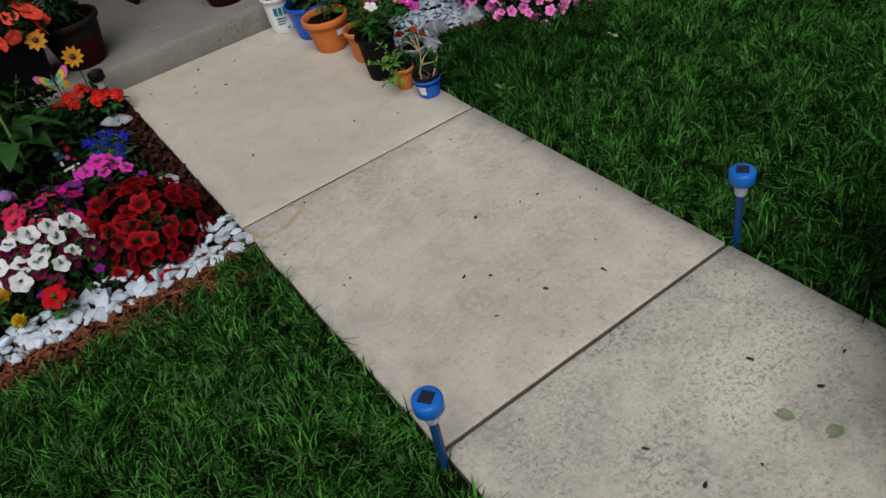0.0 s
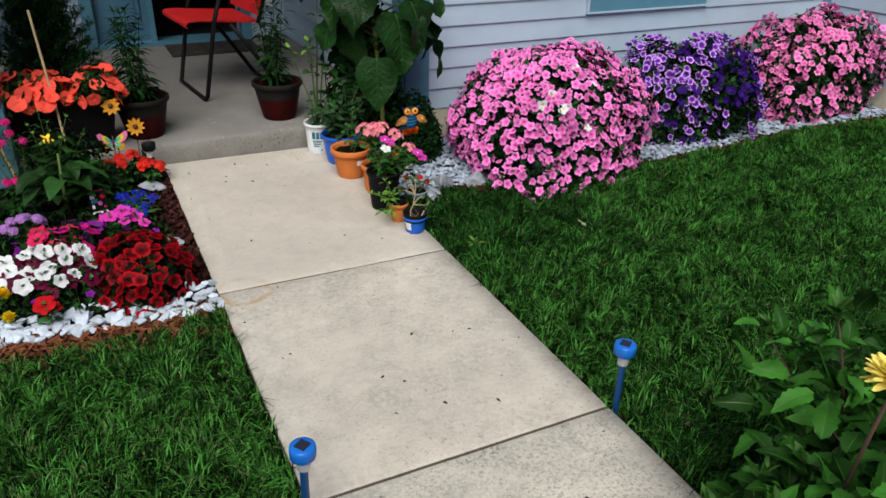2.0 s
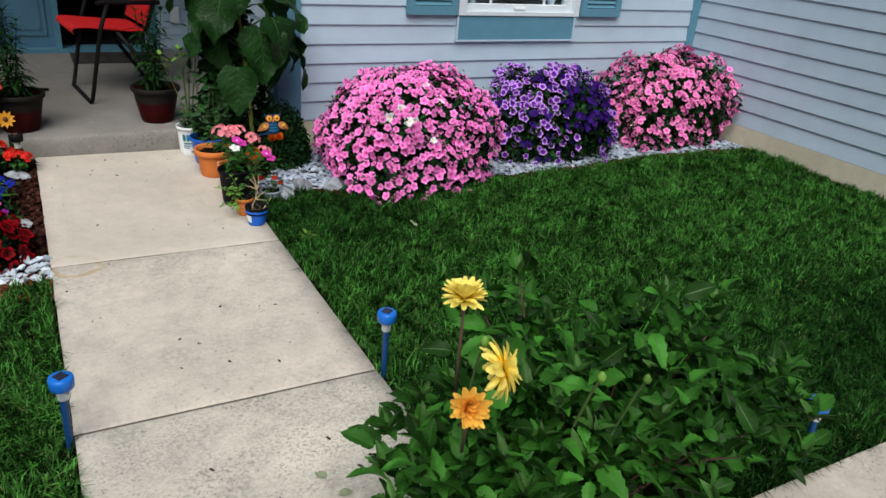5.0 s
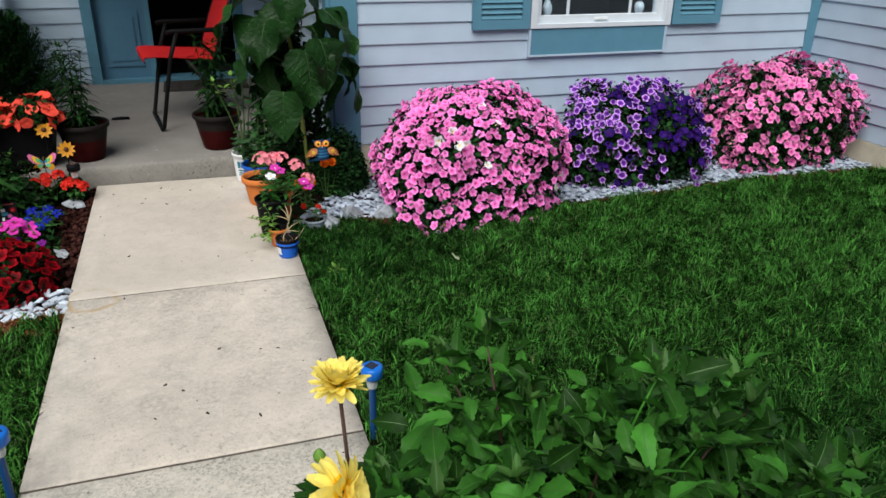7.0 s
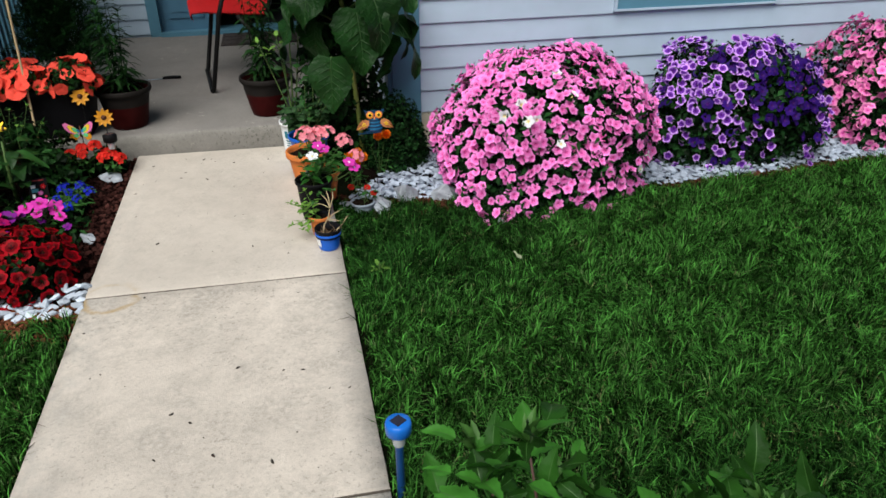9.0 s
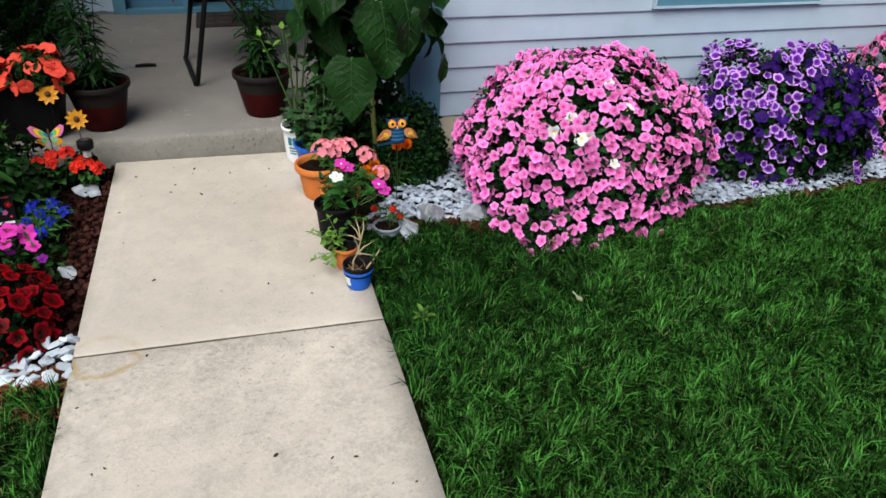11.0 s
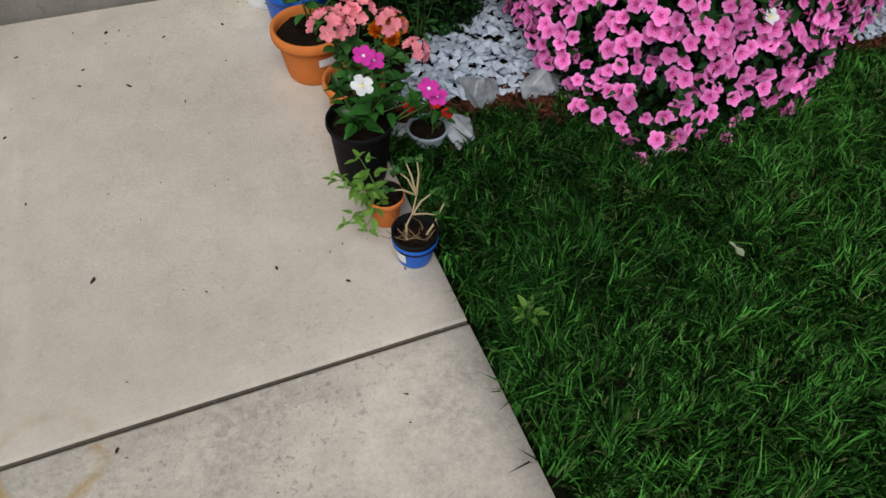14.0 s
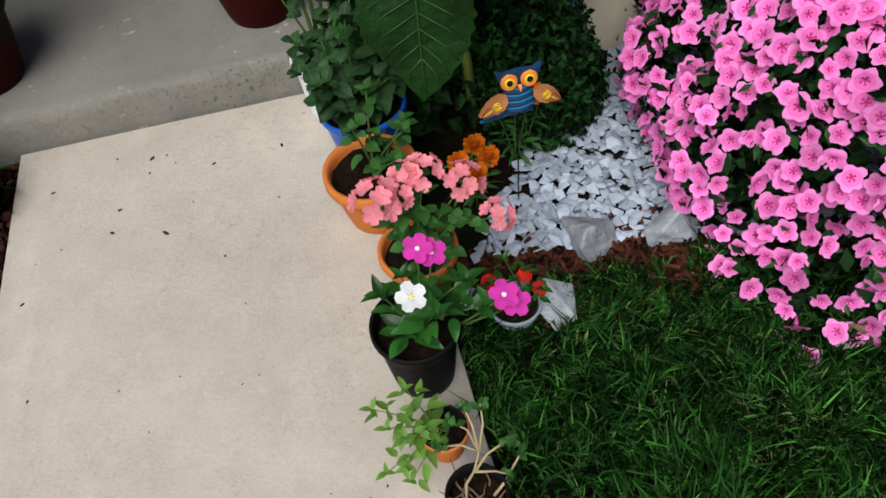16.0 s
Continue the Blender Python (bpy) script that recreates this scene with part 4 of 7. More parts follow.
part("window_sill", Shape().box((-hw + 0.02, 0.05, 0.0), (hw - 0.02, 0.168, 0.03)).mesh("window_sill", M["white_paint"]), win, "white inner sill")
apron = thing("window_apron", (WIN[0] + WIN[1]) / 2, WALL_Y, 0.685, "blue painted panel with a pale edge below the window", "trim", kind="structure")
part("panel", Shape().box((-hw - 0.02, -0.03, 0.012), (hw - 0.005, 0.0, 0.178)).mesh("panel", M["blue_trim"]), apron)
part("edging", Shape().box((-hw - 0.035, -0.036, 0.0), (hw + 0.01, 0.0, 0.012)).box((-hw - 0.035, -0.036, 0.012), (-hw - 0.02, 0.0, 0.178)).box((hw - 0.005, -0.036, 0.012), (hw + 0.01, 0.0, 0.178)).mesh("edging", M["siding"]), apron)


def shutter(x0, x1):
    z0, z1 = 0.872, 2.08
    ob = thing("shutter", (x0 + x1) / 2, WALL_Y - 0.018, z0, "blue louvred window shutter", "shutter", "window shutters")
    w = (x1 - x0) / 2
    s = Shape()
    for a, b in (((-w, -0.03, 0), (w, 0, 0.06)), ((-w, -0.03, z1 - z0 - 0.06), (w, 0, z1 - z0)), ((-w, -0.03, 0.06), (-w + 0.055, 0, z1 - z0 - 0.06)), ((w - 0.055, -0.03, 0.06), (w, 0, z1 - z0 - 0.06))):
        s.box(a, b)
    part("shutter_frame", s.mesh("shutter_frame", M["blue_trim"]), ob)
    lou = Shape()
    lou.add([(-w + 0.055, -0.024, 0), (w - 0.055, -0.024, 0), (w - 0.055, -0.004, 0.034), (-w + 0.055, -0.004, 0.034), (-w + 0.055, -0.018, -0.003), (w - 0.055, -0.018, -0.003), (w - 0.055, 0.0, 0.03), (-w + 0.055, 0.0, 0.03)],
            [(0, 1, 2, 3), (7, 6, 5, 4), (0, 4, 5, 1)])
    me = lou.mesh("slat", M["blue_trim"])
    for i in range(int((z1 - z0 - 0.13) / 0.034)):
        part("slat", me, ob, m=pose(0, 0, 0.065 + 0.034 * i))


shutter(2.37, 2.77)
shutter(3.87, 4.27)

# ---------------------------------------------------------------- stones and mulch
def stone_meshes(count, size, seed, mats, flat=0.62, points=15, ease=0.12):
    """Broken stones: the hull of a few random points, with slightly worn edges."""
    out = []
    for i in range(count):
        rnd = random.Random(seed + i)
        bm = bmesh.new()
        for _ in range(points):
            d = Vector((rnd.gauss(0, 1), rnd.gauss(0, 1), rnd.gauss(0, 1))).normalized() * rnd.uniform(0.82, 1.08)
            bm.verts.new((d.x * size * 1.05, d.y * size * 0.78, d.z * size * flat))
        got = bmesh.ops.convex_hull(bm, input=bm.verts)
        bmesh.ops.delete(bm, geom=[g for g in got["geom_interior"] if isinstance(g, bmesh.types.BMVert)], context="VERTS")
        if ease:
            bmesh.ops.bevel(bm, geom=list(bm.edges), offset=ease * size, segments=1, affect="EDGES", clamp_overlap=True)
        me = bpy.data.meshes.new("stone")
        bm.to_mesh(me)
        bm.free()
        me.materials.append(mats)
        out.append(me)
    return out


STONES = stone_meshes(12, 0.033, 30, M["stone"], 0.5, 14, 0.16)
CHIPS = stone_meshes(10, 0.026, 60, M["chip"], 0.36, 10, 0.0)


def stones(root, spots, most, big=1.0, seed=1, rise=0.012, kinds=STONES, tip=35):
    rnd = random.Random(seed)
    rest = Shape()
    for i, (x, y, k) in enumerate(spots):
        me = kinds[rnd.randrange(len(kinds))]
        m = pose(x, y, ground_z(x, y) + rise + 0.012 * k + rnd.uniform(-0.004, 0.006), rnd.uniform(-tip, tip), rnd.uniform(-tip, tip), rnd.uniform(0, 360)) @ Matrix.Scale(big * rnd.uniform(0.6, 1.15), 4)
        if i < most:
            part("stone", me, root, m=m)
        else:
            rest.put([v.co for v in me.vertices], [tuple(q.vertices) for q in me.polygons], m)
    if rest.v:
        part("gravel", rest.mesh("gravel", kinds[0].materials[0]), root, kind="stuff")


def fill(area, gap, seed, tries=4000):
    """Points inside area(x, y) that keep a distance, from a box of the plan."""
    rnd = random.Random(seed)
    (x0, x1, y0, y1), test = area
    grid, out = {}, []
    for _ in range(tries):
        x, y = rnd.uniform(x0, x1), rnd.uniform(y0, y1)
        if not test(x, y):
            continue
        c = (int(x / gap), int(y / gap))
        if any((x - a) ** 2 + (y - b) ** 2 < gap * gap for i in (-1, 0, 1) for j in (-1, 0, 1) for a, b in grid.get((c[0] + i, c[1] + j), ())):
            continue
        grid.setdefault(c, []).append((x, y))
        out.append((x, y, rnd.choice((0, 0, 0, 1, 1.6))))
    return out


def wob(t, seed):
    return noise.noise(Vector((t * 3.1, seed * 7.7, 0.3)))


BED_L = -1.0
border = thing("stone_border", 0, 0, 0, "border of chunky white landscape stones round the flower bed", "stones")
spots = fill(((BED_L - 0.13, 0.0, -0.15, 1.32), lambda x, y: (-0.092 + 0.015 * wob(x, 1) < y + 0.062 * x < 0.052 + 0.03 * wob(x, 2) + 0.07 * math.exp(-((x + 0.03) / 0.09) ** 2) and x > BED_L - 0.03)
              or (BED_L - 0.03 + 0.015 * wob(y, 3) < x + 0.06 * y < BED_L + 0.075 + 0.025 * wob(y, 4) and y > -0.03)), 0.0285, 3, 18000)
spots.sort(key=lambda p: p[1])
stones(border, spots, 300, 1.12, 5, tip=24)

rock_bed = thing("stone_bed", 0, 0, 0, "bed of white stone chips along the house wall", "stones")


def edge_y(x):
    return 0.67 + 0.05 * math.sin(1.9 * x) + 0.03 * wob(x, 9) + 0.12 * max(0.0, min(1.0, (1.95 - x) / 0.4))


spots = fill(((1.1, SIDE_X - 0.05, 0.55, 1.44), lambda x, y: y > edge_y(x) and x > np.interp(y, (0.8, 1.17, 1.41), (1.10, 1.37, 1.72)) + 0.03 * wob(y, 5)), 0.0150, 8, 220000)
spots.sort(key=lambda p: (p[0] - 1.1) * 0.6 + 0.7 * p[1])
stones(rock_bed, spots, 300, 1.0, 6, kinds=CHIPS, tip=22)


lava = thing("lava_rocks", 0, 0, 0, "dark red-brown lava rocks beside the path", "stones")
spots = fill(((-0.17, -0.004, 0.13, 1.47), lambda x, y: x > -0.12 - 0.04 * wob(y, 6)), 0.021, 12, 6000)
stones(lava, spots, 300, 0.9, 14, 0.006, stone_meshes(8, 0.022, 90, M["lava"], 0.8, 12, 0.0), 60)


def flakes(name, label, area, count, material, size, seed, lift=0.004):
    rnd = random.Random(seed)
    (x0, x1, y0, y1), test = area
    s = Shape()
    while count:
        x, y = rnd.uniform(x0, x1), rnd.uniform(y0, y1)
        count -= 1
        if not test(x, y):
            continue
        L, W, H = size * rnd.uniform(0.5, 1.6), size * rnd.uniform(0.09, 0.27), size * 0.07
        m = pose(x, y, ground_z(x, y) + lift + rnd.uniform(0, 0.012), rnd.uniform(-25, 25), rnd.uniform(-25, 25), rnd.uniform(0, 360))
        s.put([(-L / 2, -W / 2, -H), (L / 2, -W / 3, -H), (L / 2.2, W / 2, -H), (-L / 2.3, W / 3, -H), (-L / 2, -W / 2, H), (L / 2, -W / 3, H), (L / 2.2, W / 2, H), (-L / 2.3, W / 3, H)],
              [(4, 5, 6, 7), (0, 1, 5, 4), (1, 2, 6, 5), (2, 3, 7, 6), (3, 0, 4, 7)], m)
    return solid(name, s, material, label, "mulch", "stuff")


flakes("mulch", "shredded red-brown wood mulch along the stone border", ((-1.35, 0.0, -0.26, 1.42), lambda x, y: y < -0.02 - 0.05 * x or x < BED_L - 0.05 * y), 9000, M["mulch"], 0.042, 2)
flakes("mulch", "red-brown wood mulch beside the white stones", ((1.03, 5.2, 0.45, 0.9), lambda x, y: abs(y - edge_y(x) + 0.03) < 0.05 or (1.2 < x < 1.85 and 0.60 + 0.05 * wob(x, 4) < y < 0.86)), 9000, M["mulch_brown"], 0.042, 3)
flakes("lava_mulch", "dark red chunky mulch in the flower bed", ((BED_L, 0.0, 0.05, 1.5), lambda x, y: True), 5500, M["mulch_dark"], 0.03, 4)
s = Shape()
for x0, x1, y0, y1 in ((-1.3, 0.0, -0.2, 1.5), (1.02, SIDE_X - 0.01, 0.66, WALL_Y)):
    nx, ny = int((x1 - x0) / 0.12), 10
    v = [(x0 + (x1 - x0) * i / nx, y0 + (y1 - y0) * j / ny, ground_z(max(x0 + 0.001, x0 + (x1 - x0) * i / nx), y0 + (y1 - y0) * j / ny) + 0.002) for j in range(ny + 1) for i in range(nx + 1)]
    s.add(v, [(j * (nx + 1) + i, j * (nx + 1) + i + 1, (j + 1) * (nx + 1) + i + 1, (j + 1) * (nx + 1) + i) for j in range(ny) for i in range(nx)])
solid("bed_soil", s, M["dirt"], "dark soil of the flower beds", "soil", "structure")


def rock(x, y, size, seed, label, flat=1.0):
    me = stone_meshes(1, size, seed, M["rock"], 0.7, 10, 0.05)[0]
    me.name = "rock"
    ob = new("rock", me)
    ob.matrix_basis = pose(x, y, ground_z(x, y) + size * 0.38 * flat + 0.03 * (1 - flat), 0, 0, seed * 40) @ Matrix.Diagonal((1, 1 / flat ** 0.6, flat, 1))
    tagged(ob, label, "rock", "grey rocks")


rock(1.418, 0.805, 0.098, 3, "angular grey quartz rock among the mulch")
rock(1.615, 0.79, 0.09, 5, "pale grey faceted rock half under the pink petunias")
rock(1.262, 0.64, 0.082, 7, "grey faceted rock beside the plant pots")
rock(1.09, 0.69, 0.055, 9, "small grey rock beside the plant pots")
rock(-0.08, 1.23, 0.075, 11, "flat pale stone in the flower bed", 0.45)
rock(-0.085, 0.53, 0.05, 13, "small pale stone beside the dark red petunias")


# ---------------------------------------------------------------- lawn
def lawn(name, label, areas, density, seed, material, low=0.03, high=0.065):
    """Blades as one mesh: two bent segments each."""
    rng = np.random.default_rng(seed)
    V, F = [], []
    count = 0
    for (x0, x1, y0, y1), test, dens in areas:
        n = int((x1 - x0) * (y1 - y0) * density * dens)
        x, y = rng.uniform(x0, x1, n), rng.uniform(y0, y1, n)
        ok = test(x, y)
        x, y = x[ok], y[ok]
        n = len(x)
        field = lambda k, seat: np.array([noise.noise(Vector((a * k, b * k, seat))) for a, b in zip(x, y)])
        tuft = field(13.0, 4.1)
        kept = rng.uniform(0, 1, n) < 0.97 + 1.5 * np.minimum(tuft + 0.10, 0.0)
        x, y, tuft = x[kept], y[kept], tuft[kept]
        n = len(x)
        clump, flow = field(3.0, 1.7), field(4.4, 9.2)
        lean_a = 7.5 * flow + 5.0 * tuft + rng.normal(0, 0.75, n)
        h = rng.uniform(low, high, n) * (1 + 0.35 * clump + 0.5 * tuft)
        lean = rng.uniform(0.15, 1.15, n) * h
        over = (x + np.cos(lean_a) * lean > 0.0) & (x + np.cos(lean_a) * lean < 1.02) & (rng.uniform(0, 1, n) < 0.8)
        lean_a = np.where(over, np.pi - lean_a, lean_a)
        w = rng.uniform(0.0012, 0.0033, n)
        z = np.array([ground_z(a, b) for a, b in zip(x, y)]) - 0.006
        dx, dy = np.cos(lean_a), np.sin(lean_a)
        turn = lean_a + np.pi / 2 + rng.uniform(-0.7, 0.7, n)
        px, py = np.cos(turn) * w, np.sin(turn) * w
        mid, top = 0.35, 1.0
        P = np.stack([
            np.stack([x - px, y - py, z], 1), np.stack([x + px, y + py, z], 1),
            np.stack([x + dx * lean * mid + 0.8 * px, y + dy * lean * mid + 0.8 * py, z + 0.65 * h], 1),
            np.stack([x + dx * lean * mid - 0.8 * px, y + dy * lean * mid - 0.8 * py, z + 0.65 * h], 1),
            np.stack([x + dx * lean * top, y + dy * lean * top, z + h * rng.uniform(0.5, 1.0, n)], 1)], 1)
        V.append(P.reshape(-1, 3))
        b = count + 5 * np.arange(n)
        F.append((b, n))
        count += 5 * n
    V = np.concatenate(V)
    me = bpy.data.meshes.new(name)
    starts = np.concatenate([b for b, _ in F])
    loops = np.concatenate([np.stack([starts, starts + 1, starts + 2, starts + 3], 1), np.stack([starts + 3, starts + 2, starts + 4, starts + 4], 1)], 1)
    flat = np.concatenate([loops[:, :4], loops[:, 4:7]], 1).reshape(-1)
    nb = len(starts)
    me.vertices.add(len(V))
    me.vertices.foreach_set("co", V.ravel())
    me.loops.add(7 * nb)
    me.loops.foreach_set("vertex_index", flat.astype(np.int32))
    me.polygons.add(2 * nb)
    off = np.stack([7 * np.arange(nb), 7 * np.arange(nb) + 4], 1).ravel()
    me.polygons.foreach_set("loop_start", off.astype(np.int32))
    me.update(calc_edges=True)
    me.validate()
    me.materials.append(material)
    return tagged(new(name, me), label, "grass", kind="stuff")


def right_lawn(x, y):
    edge = np.minimum(np.array([edge_y(a) for a in x]) - 0.07, np.where(x < 1.95, 0.69, 9.0))
    dahlia = ((x - 1.35) / 0.55) ** 2 + ((y + 1.95) / 0.3) ** 2 > 1
    return (y < edge) & (x > 1.035 + 0.02 * np.sin(9 * y)) & dahlia


def left_lawn(x, y):
    return ~((x > -1.16 + 0.03 * np.sin(5 * y)) & (y > -0.16 + 0.03 * x))


def dark_zone(x, y):
    """Where darker blades take over from the open lawn: shade by the pots in their colour, and a strip near the
    driveway.
    """
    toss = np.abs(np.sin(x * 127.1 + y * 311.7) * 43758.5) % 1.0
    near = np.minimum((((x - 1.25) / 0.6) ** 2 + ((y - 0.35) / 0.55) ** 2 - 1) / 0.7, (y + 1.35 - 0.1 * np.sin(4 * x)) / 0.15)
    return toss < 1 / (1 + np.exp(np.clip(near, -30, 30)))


lawn("grass", "dense mown lawn grass, fresh green", [((1.0, SIDE_X - 0.02, -2.23, 0.9), lambda x, y: right_lawn(x, y) & ~dark_zone(x, y), 1.0), ((-2.6, -0.01, -2.4, 1.4), left_lawn, 0.9)], 23000, 5, M["grass"], 0.035, 0.085)
lawn("grass", "darker grass by the path, shade near the pots put into its colour", [((1.0, 4.5, -2.23, 0.9), lambda x, y: right_lawn(x, y) & dark_zone(x, y), 1.0)], 23000, 15, M["grass_dark"], 0.04, 0.09)
lawn("grass", "pale grey-green grass blades among the lawn", [((1.0, SIDE_X - 0.02, -2.23, 0.85), right_lawn, 1.0), ((-2.6, -0.01, -2.4, 1.4), left_lawn, 1.5)], 2600, 25, M["grass_pale"], 0.032, 0.066)
lawn("grass", "scattered dry straw-coloured grass blades", [((1.0, SIDE_X - 0.02, -2.2, 0.85), right_lawn, 1.0), ((-2.6, -0.01, -2.4, 1.4), left_lawn, 1.3)], 750, 6, M["grass_dry"], 0.03, 0.055)
lawn("grass", "dry worn patches in the lawn", [((1.1, 4.2, -1.5, 0.66), lambda x, y: right_lawn(x, y) & (np.minimum.reduce([((x - a) / c) ** 2 + ((y - b) / d) ** 2 for a, b, c, d in ((2.2, -1.24, 0.16, 0.1), (2.47, -1.17, 0.12, 0.07), (2.92, 0.45, 0.3, 0.08), (1.6, 0.22, 0.12, 0.08), (2.09, 0.08, 0.15, 0.1), (3.86, 0.56, 0.3, 0.07), (1.5, 0.66, 0.4, 0.06))]) < 1), 1.0)], 5000, 16, M["grass_dry"], 0.02, 0.05)
lawn("grass", "longer grass blades along the path's edge", [((1.022, 1.07, -2.2, 0.75), lambda x, y: y < 5, 1.0), ((-0.06, -0.002, -2.3, -0.17), lambda x, y: y < 5, 1.0)], 6500, 7, M["grass"], 0.03, 0.07)

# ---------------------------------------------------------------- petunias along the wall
flowering_plant("petunia_bush", "huge mound of bright pink petunias before the siding", 2.185, 0.955, 0.55, 0.53, 0.645, PINK, 1200, M["leaf_bush_shade"], 9500, seed=11, tuck=0.1, bare=0.75, trail=((-127, 20, 0.4), (-80, 25, 0.16)),
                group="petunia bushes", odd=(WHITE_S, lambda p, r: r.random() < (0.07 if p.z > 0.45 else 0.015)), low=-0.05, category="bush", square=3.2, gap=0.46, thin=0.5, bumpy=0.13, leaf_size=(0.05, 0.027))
flowering_plant("petunia_bush", "mound of violet petunias with pale rims and indigo blooms", 3.37, 1.045, 0.585, 0.36, 0.605, VIOLET, 660, M["leaf_bush_shade"], 7500, seed=23, tuck=0.1, bumpy=0.22, bare=0.75,
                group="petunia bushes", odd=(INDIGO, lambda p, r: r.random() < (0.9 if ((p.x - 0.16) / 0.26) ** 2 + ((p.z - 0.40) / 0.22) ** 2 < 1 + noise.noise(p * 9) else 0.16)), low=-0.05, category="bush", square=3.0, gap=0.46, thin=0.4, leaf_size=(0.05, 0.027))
flowering_plant("petunia_bush", "mound of pink petunias by the house's inner corner", 4.63, 1.06, 0.61, 0.36, 0.685, PINK3, 900, M["leaf_bush_shade"], 7500, seed=37, tuck=0.16, bumpy=0.24, bare=0.75,
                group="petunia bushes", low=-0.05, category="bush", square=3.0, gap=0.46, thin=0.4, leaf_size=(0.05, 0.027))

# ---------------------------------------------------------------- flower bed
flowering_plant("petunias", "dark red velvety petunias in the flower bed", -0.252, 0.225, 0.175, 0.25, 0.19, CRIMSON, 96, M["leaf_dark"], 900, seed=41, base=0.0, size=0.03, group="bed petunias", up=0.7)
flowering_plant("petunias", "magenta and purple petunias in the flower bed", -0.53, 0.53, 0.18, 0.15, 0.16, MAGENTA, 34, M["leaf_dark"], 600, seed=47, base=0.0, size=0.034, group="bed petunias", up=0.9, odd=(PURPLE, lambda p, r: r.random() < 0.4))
for x, seed, n, k in ((-0.58, 53, 42, 0.21), (-0.27, 54, 27, 0.14)):
    flowering_plant("petunias", "bright coral petunias spilling from the dark porch pot", x, 1.60, k, 0.15, 0.15, CORAL, n, M["leaf_dark"], 450, seed=seed, base=0.41, size=0.034, group="bed petunias", up=0.5, low=0.05)

# ---------------------------------------------------------------- pots and potted plants
def pot(name, label, x, y, z, top, base, h, body, soil=True, rim=None, lip=0.012, category="pot", group="", bands=(), inner=None, ribs=0.0):
    """A tapered pot with wall thickness, a rolled rim, and soil a little below it."""
    ob = thing(name, x, y, z, label, category, group)
    s = Shape()
    k = lip
    prof = [(0.001, 0.0), (base * 0.96, 0.0), (base, 0.004)]
    steps = 6
    for i in range(1, steps + 1):
        t = i / steps
        prof.append((base + (top - k * 0.5 - base) * t ** 0.9, (h - 2.2 * k) * t))
    prof += [(top + k * 0.25, h - 2.1 * k), (top + k * 0.45, h - 1.6 * k), (top + k * 0.4, h - 0.25 * k), (top + k * 0.1, h), (top - k * 0.35, h - 0.2 * k), (top - k * 0.6, h - 1.2 * k), (base * 0.93, 0.012), (0.001, 0.012)]
    s.lathe(prof, 40)
    if ribs:
        s.v = [(x * (1 + (ribs if i % 2 else -ribs)), y * (1 + (ribs if i % 2 else -ribs)), z) if 120 <= i < 320 else (x, y, z) for i, (x, y, z) in enumerate(s.v)]
    if bands:
        s.m = []
        for i in range(len(prof) - 1):
            hh = 0.5 * (prof[i][1] + prof[i + 1][1])
            s.m += [sum(hh > b for b in bands)] * 40
    if inner:
        s.m = [0] * (40 * (len(prof) - 5)) + [1] * 160
        body = [body, inner]
    part("pot_body", s.mesh("pot_body", body, True), ob)
    if soil:
        d = Shape()
        rnd = random.Random(int(1000 * (x + y + 9)))
        r = base + (top - base) * 0.8 - 0.004
        v = [(0, 0, h * 0.84)]
        for q in (0.5, 1.0):
            v += [(q * r * math.cos(2 * math.pi * j / 20), q * r * math.sin(2 * math.pi * j / 20), h * 0.82 + rnd.uniform(-0.006, 0.006)) for j in range(20)]
        f = [(0, 1 + j, 1 + (j + 1) % 20) for j in range(20)] + [(1 + j, 21 + j, 21 + (j + 1) % 20, 1 + (j + 1) % 20) for j in range(20)]
        part("soil", d.add(v, f).mesh("soil", M["dirt"], True), ob, "dark potting soil")
    return ob


def veined(geo, n=17):
    """A broad leaf with raised pale veins."""
    v, f = geo
    s = Shape().add(v, f)
    mid = [Vector(v[5 * i + 2]) + Vector((0, 0, 0.0015)) for i in range(n)]
    s.tube(mid, [0.0032 - 0.0024 * i / n for i in range(n)], 5, 1)
    for i in (1, 3, 5, 7, 9, 11):
        for side in (0, 4):
            a, b = Vector(v[5 * i + 2]), Vector(v[5 * min(n - 1, i + 4) + side])
            q = Vector(v[5 * min(n - 1, i + 2) + (1 if side == 0 else 3)])
            up = Vector((0, 0, 0.0012))
            s.tube([a + up, q + up, q.lerp(b, 0.85) + up], [0.0018, 0.0013, 0.0006], 4, 1)
    return s.mesh("leaf", [M["leaf_sun"], M["leaf_vein"]], True)


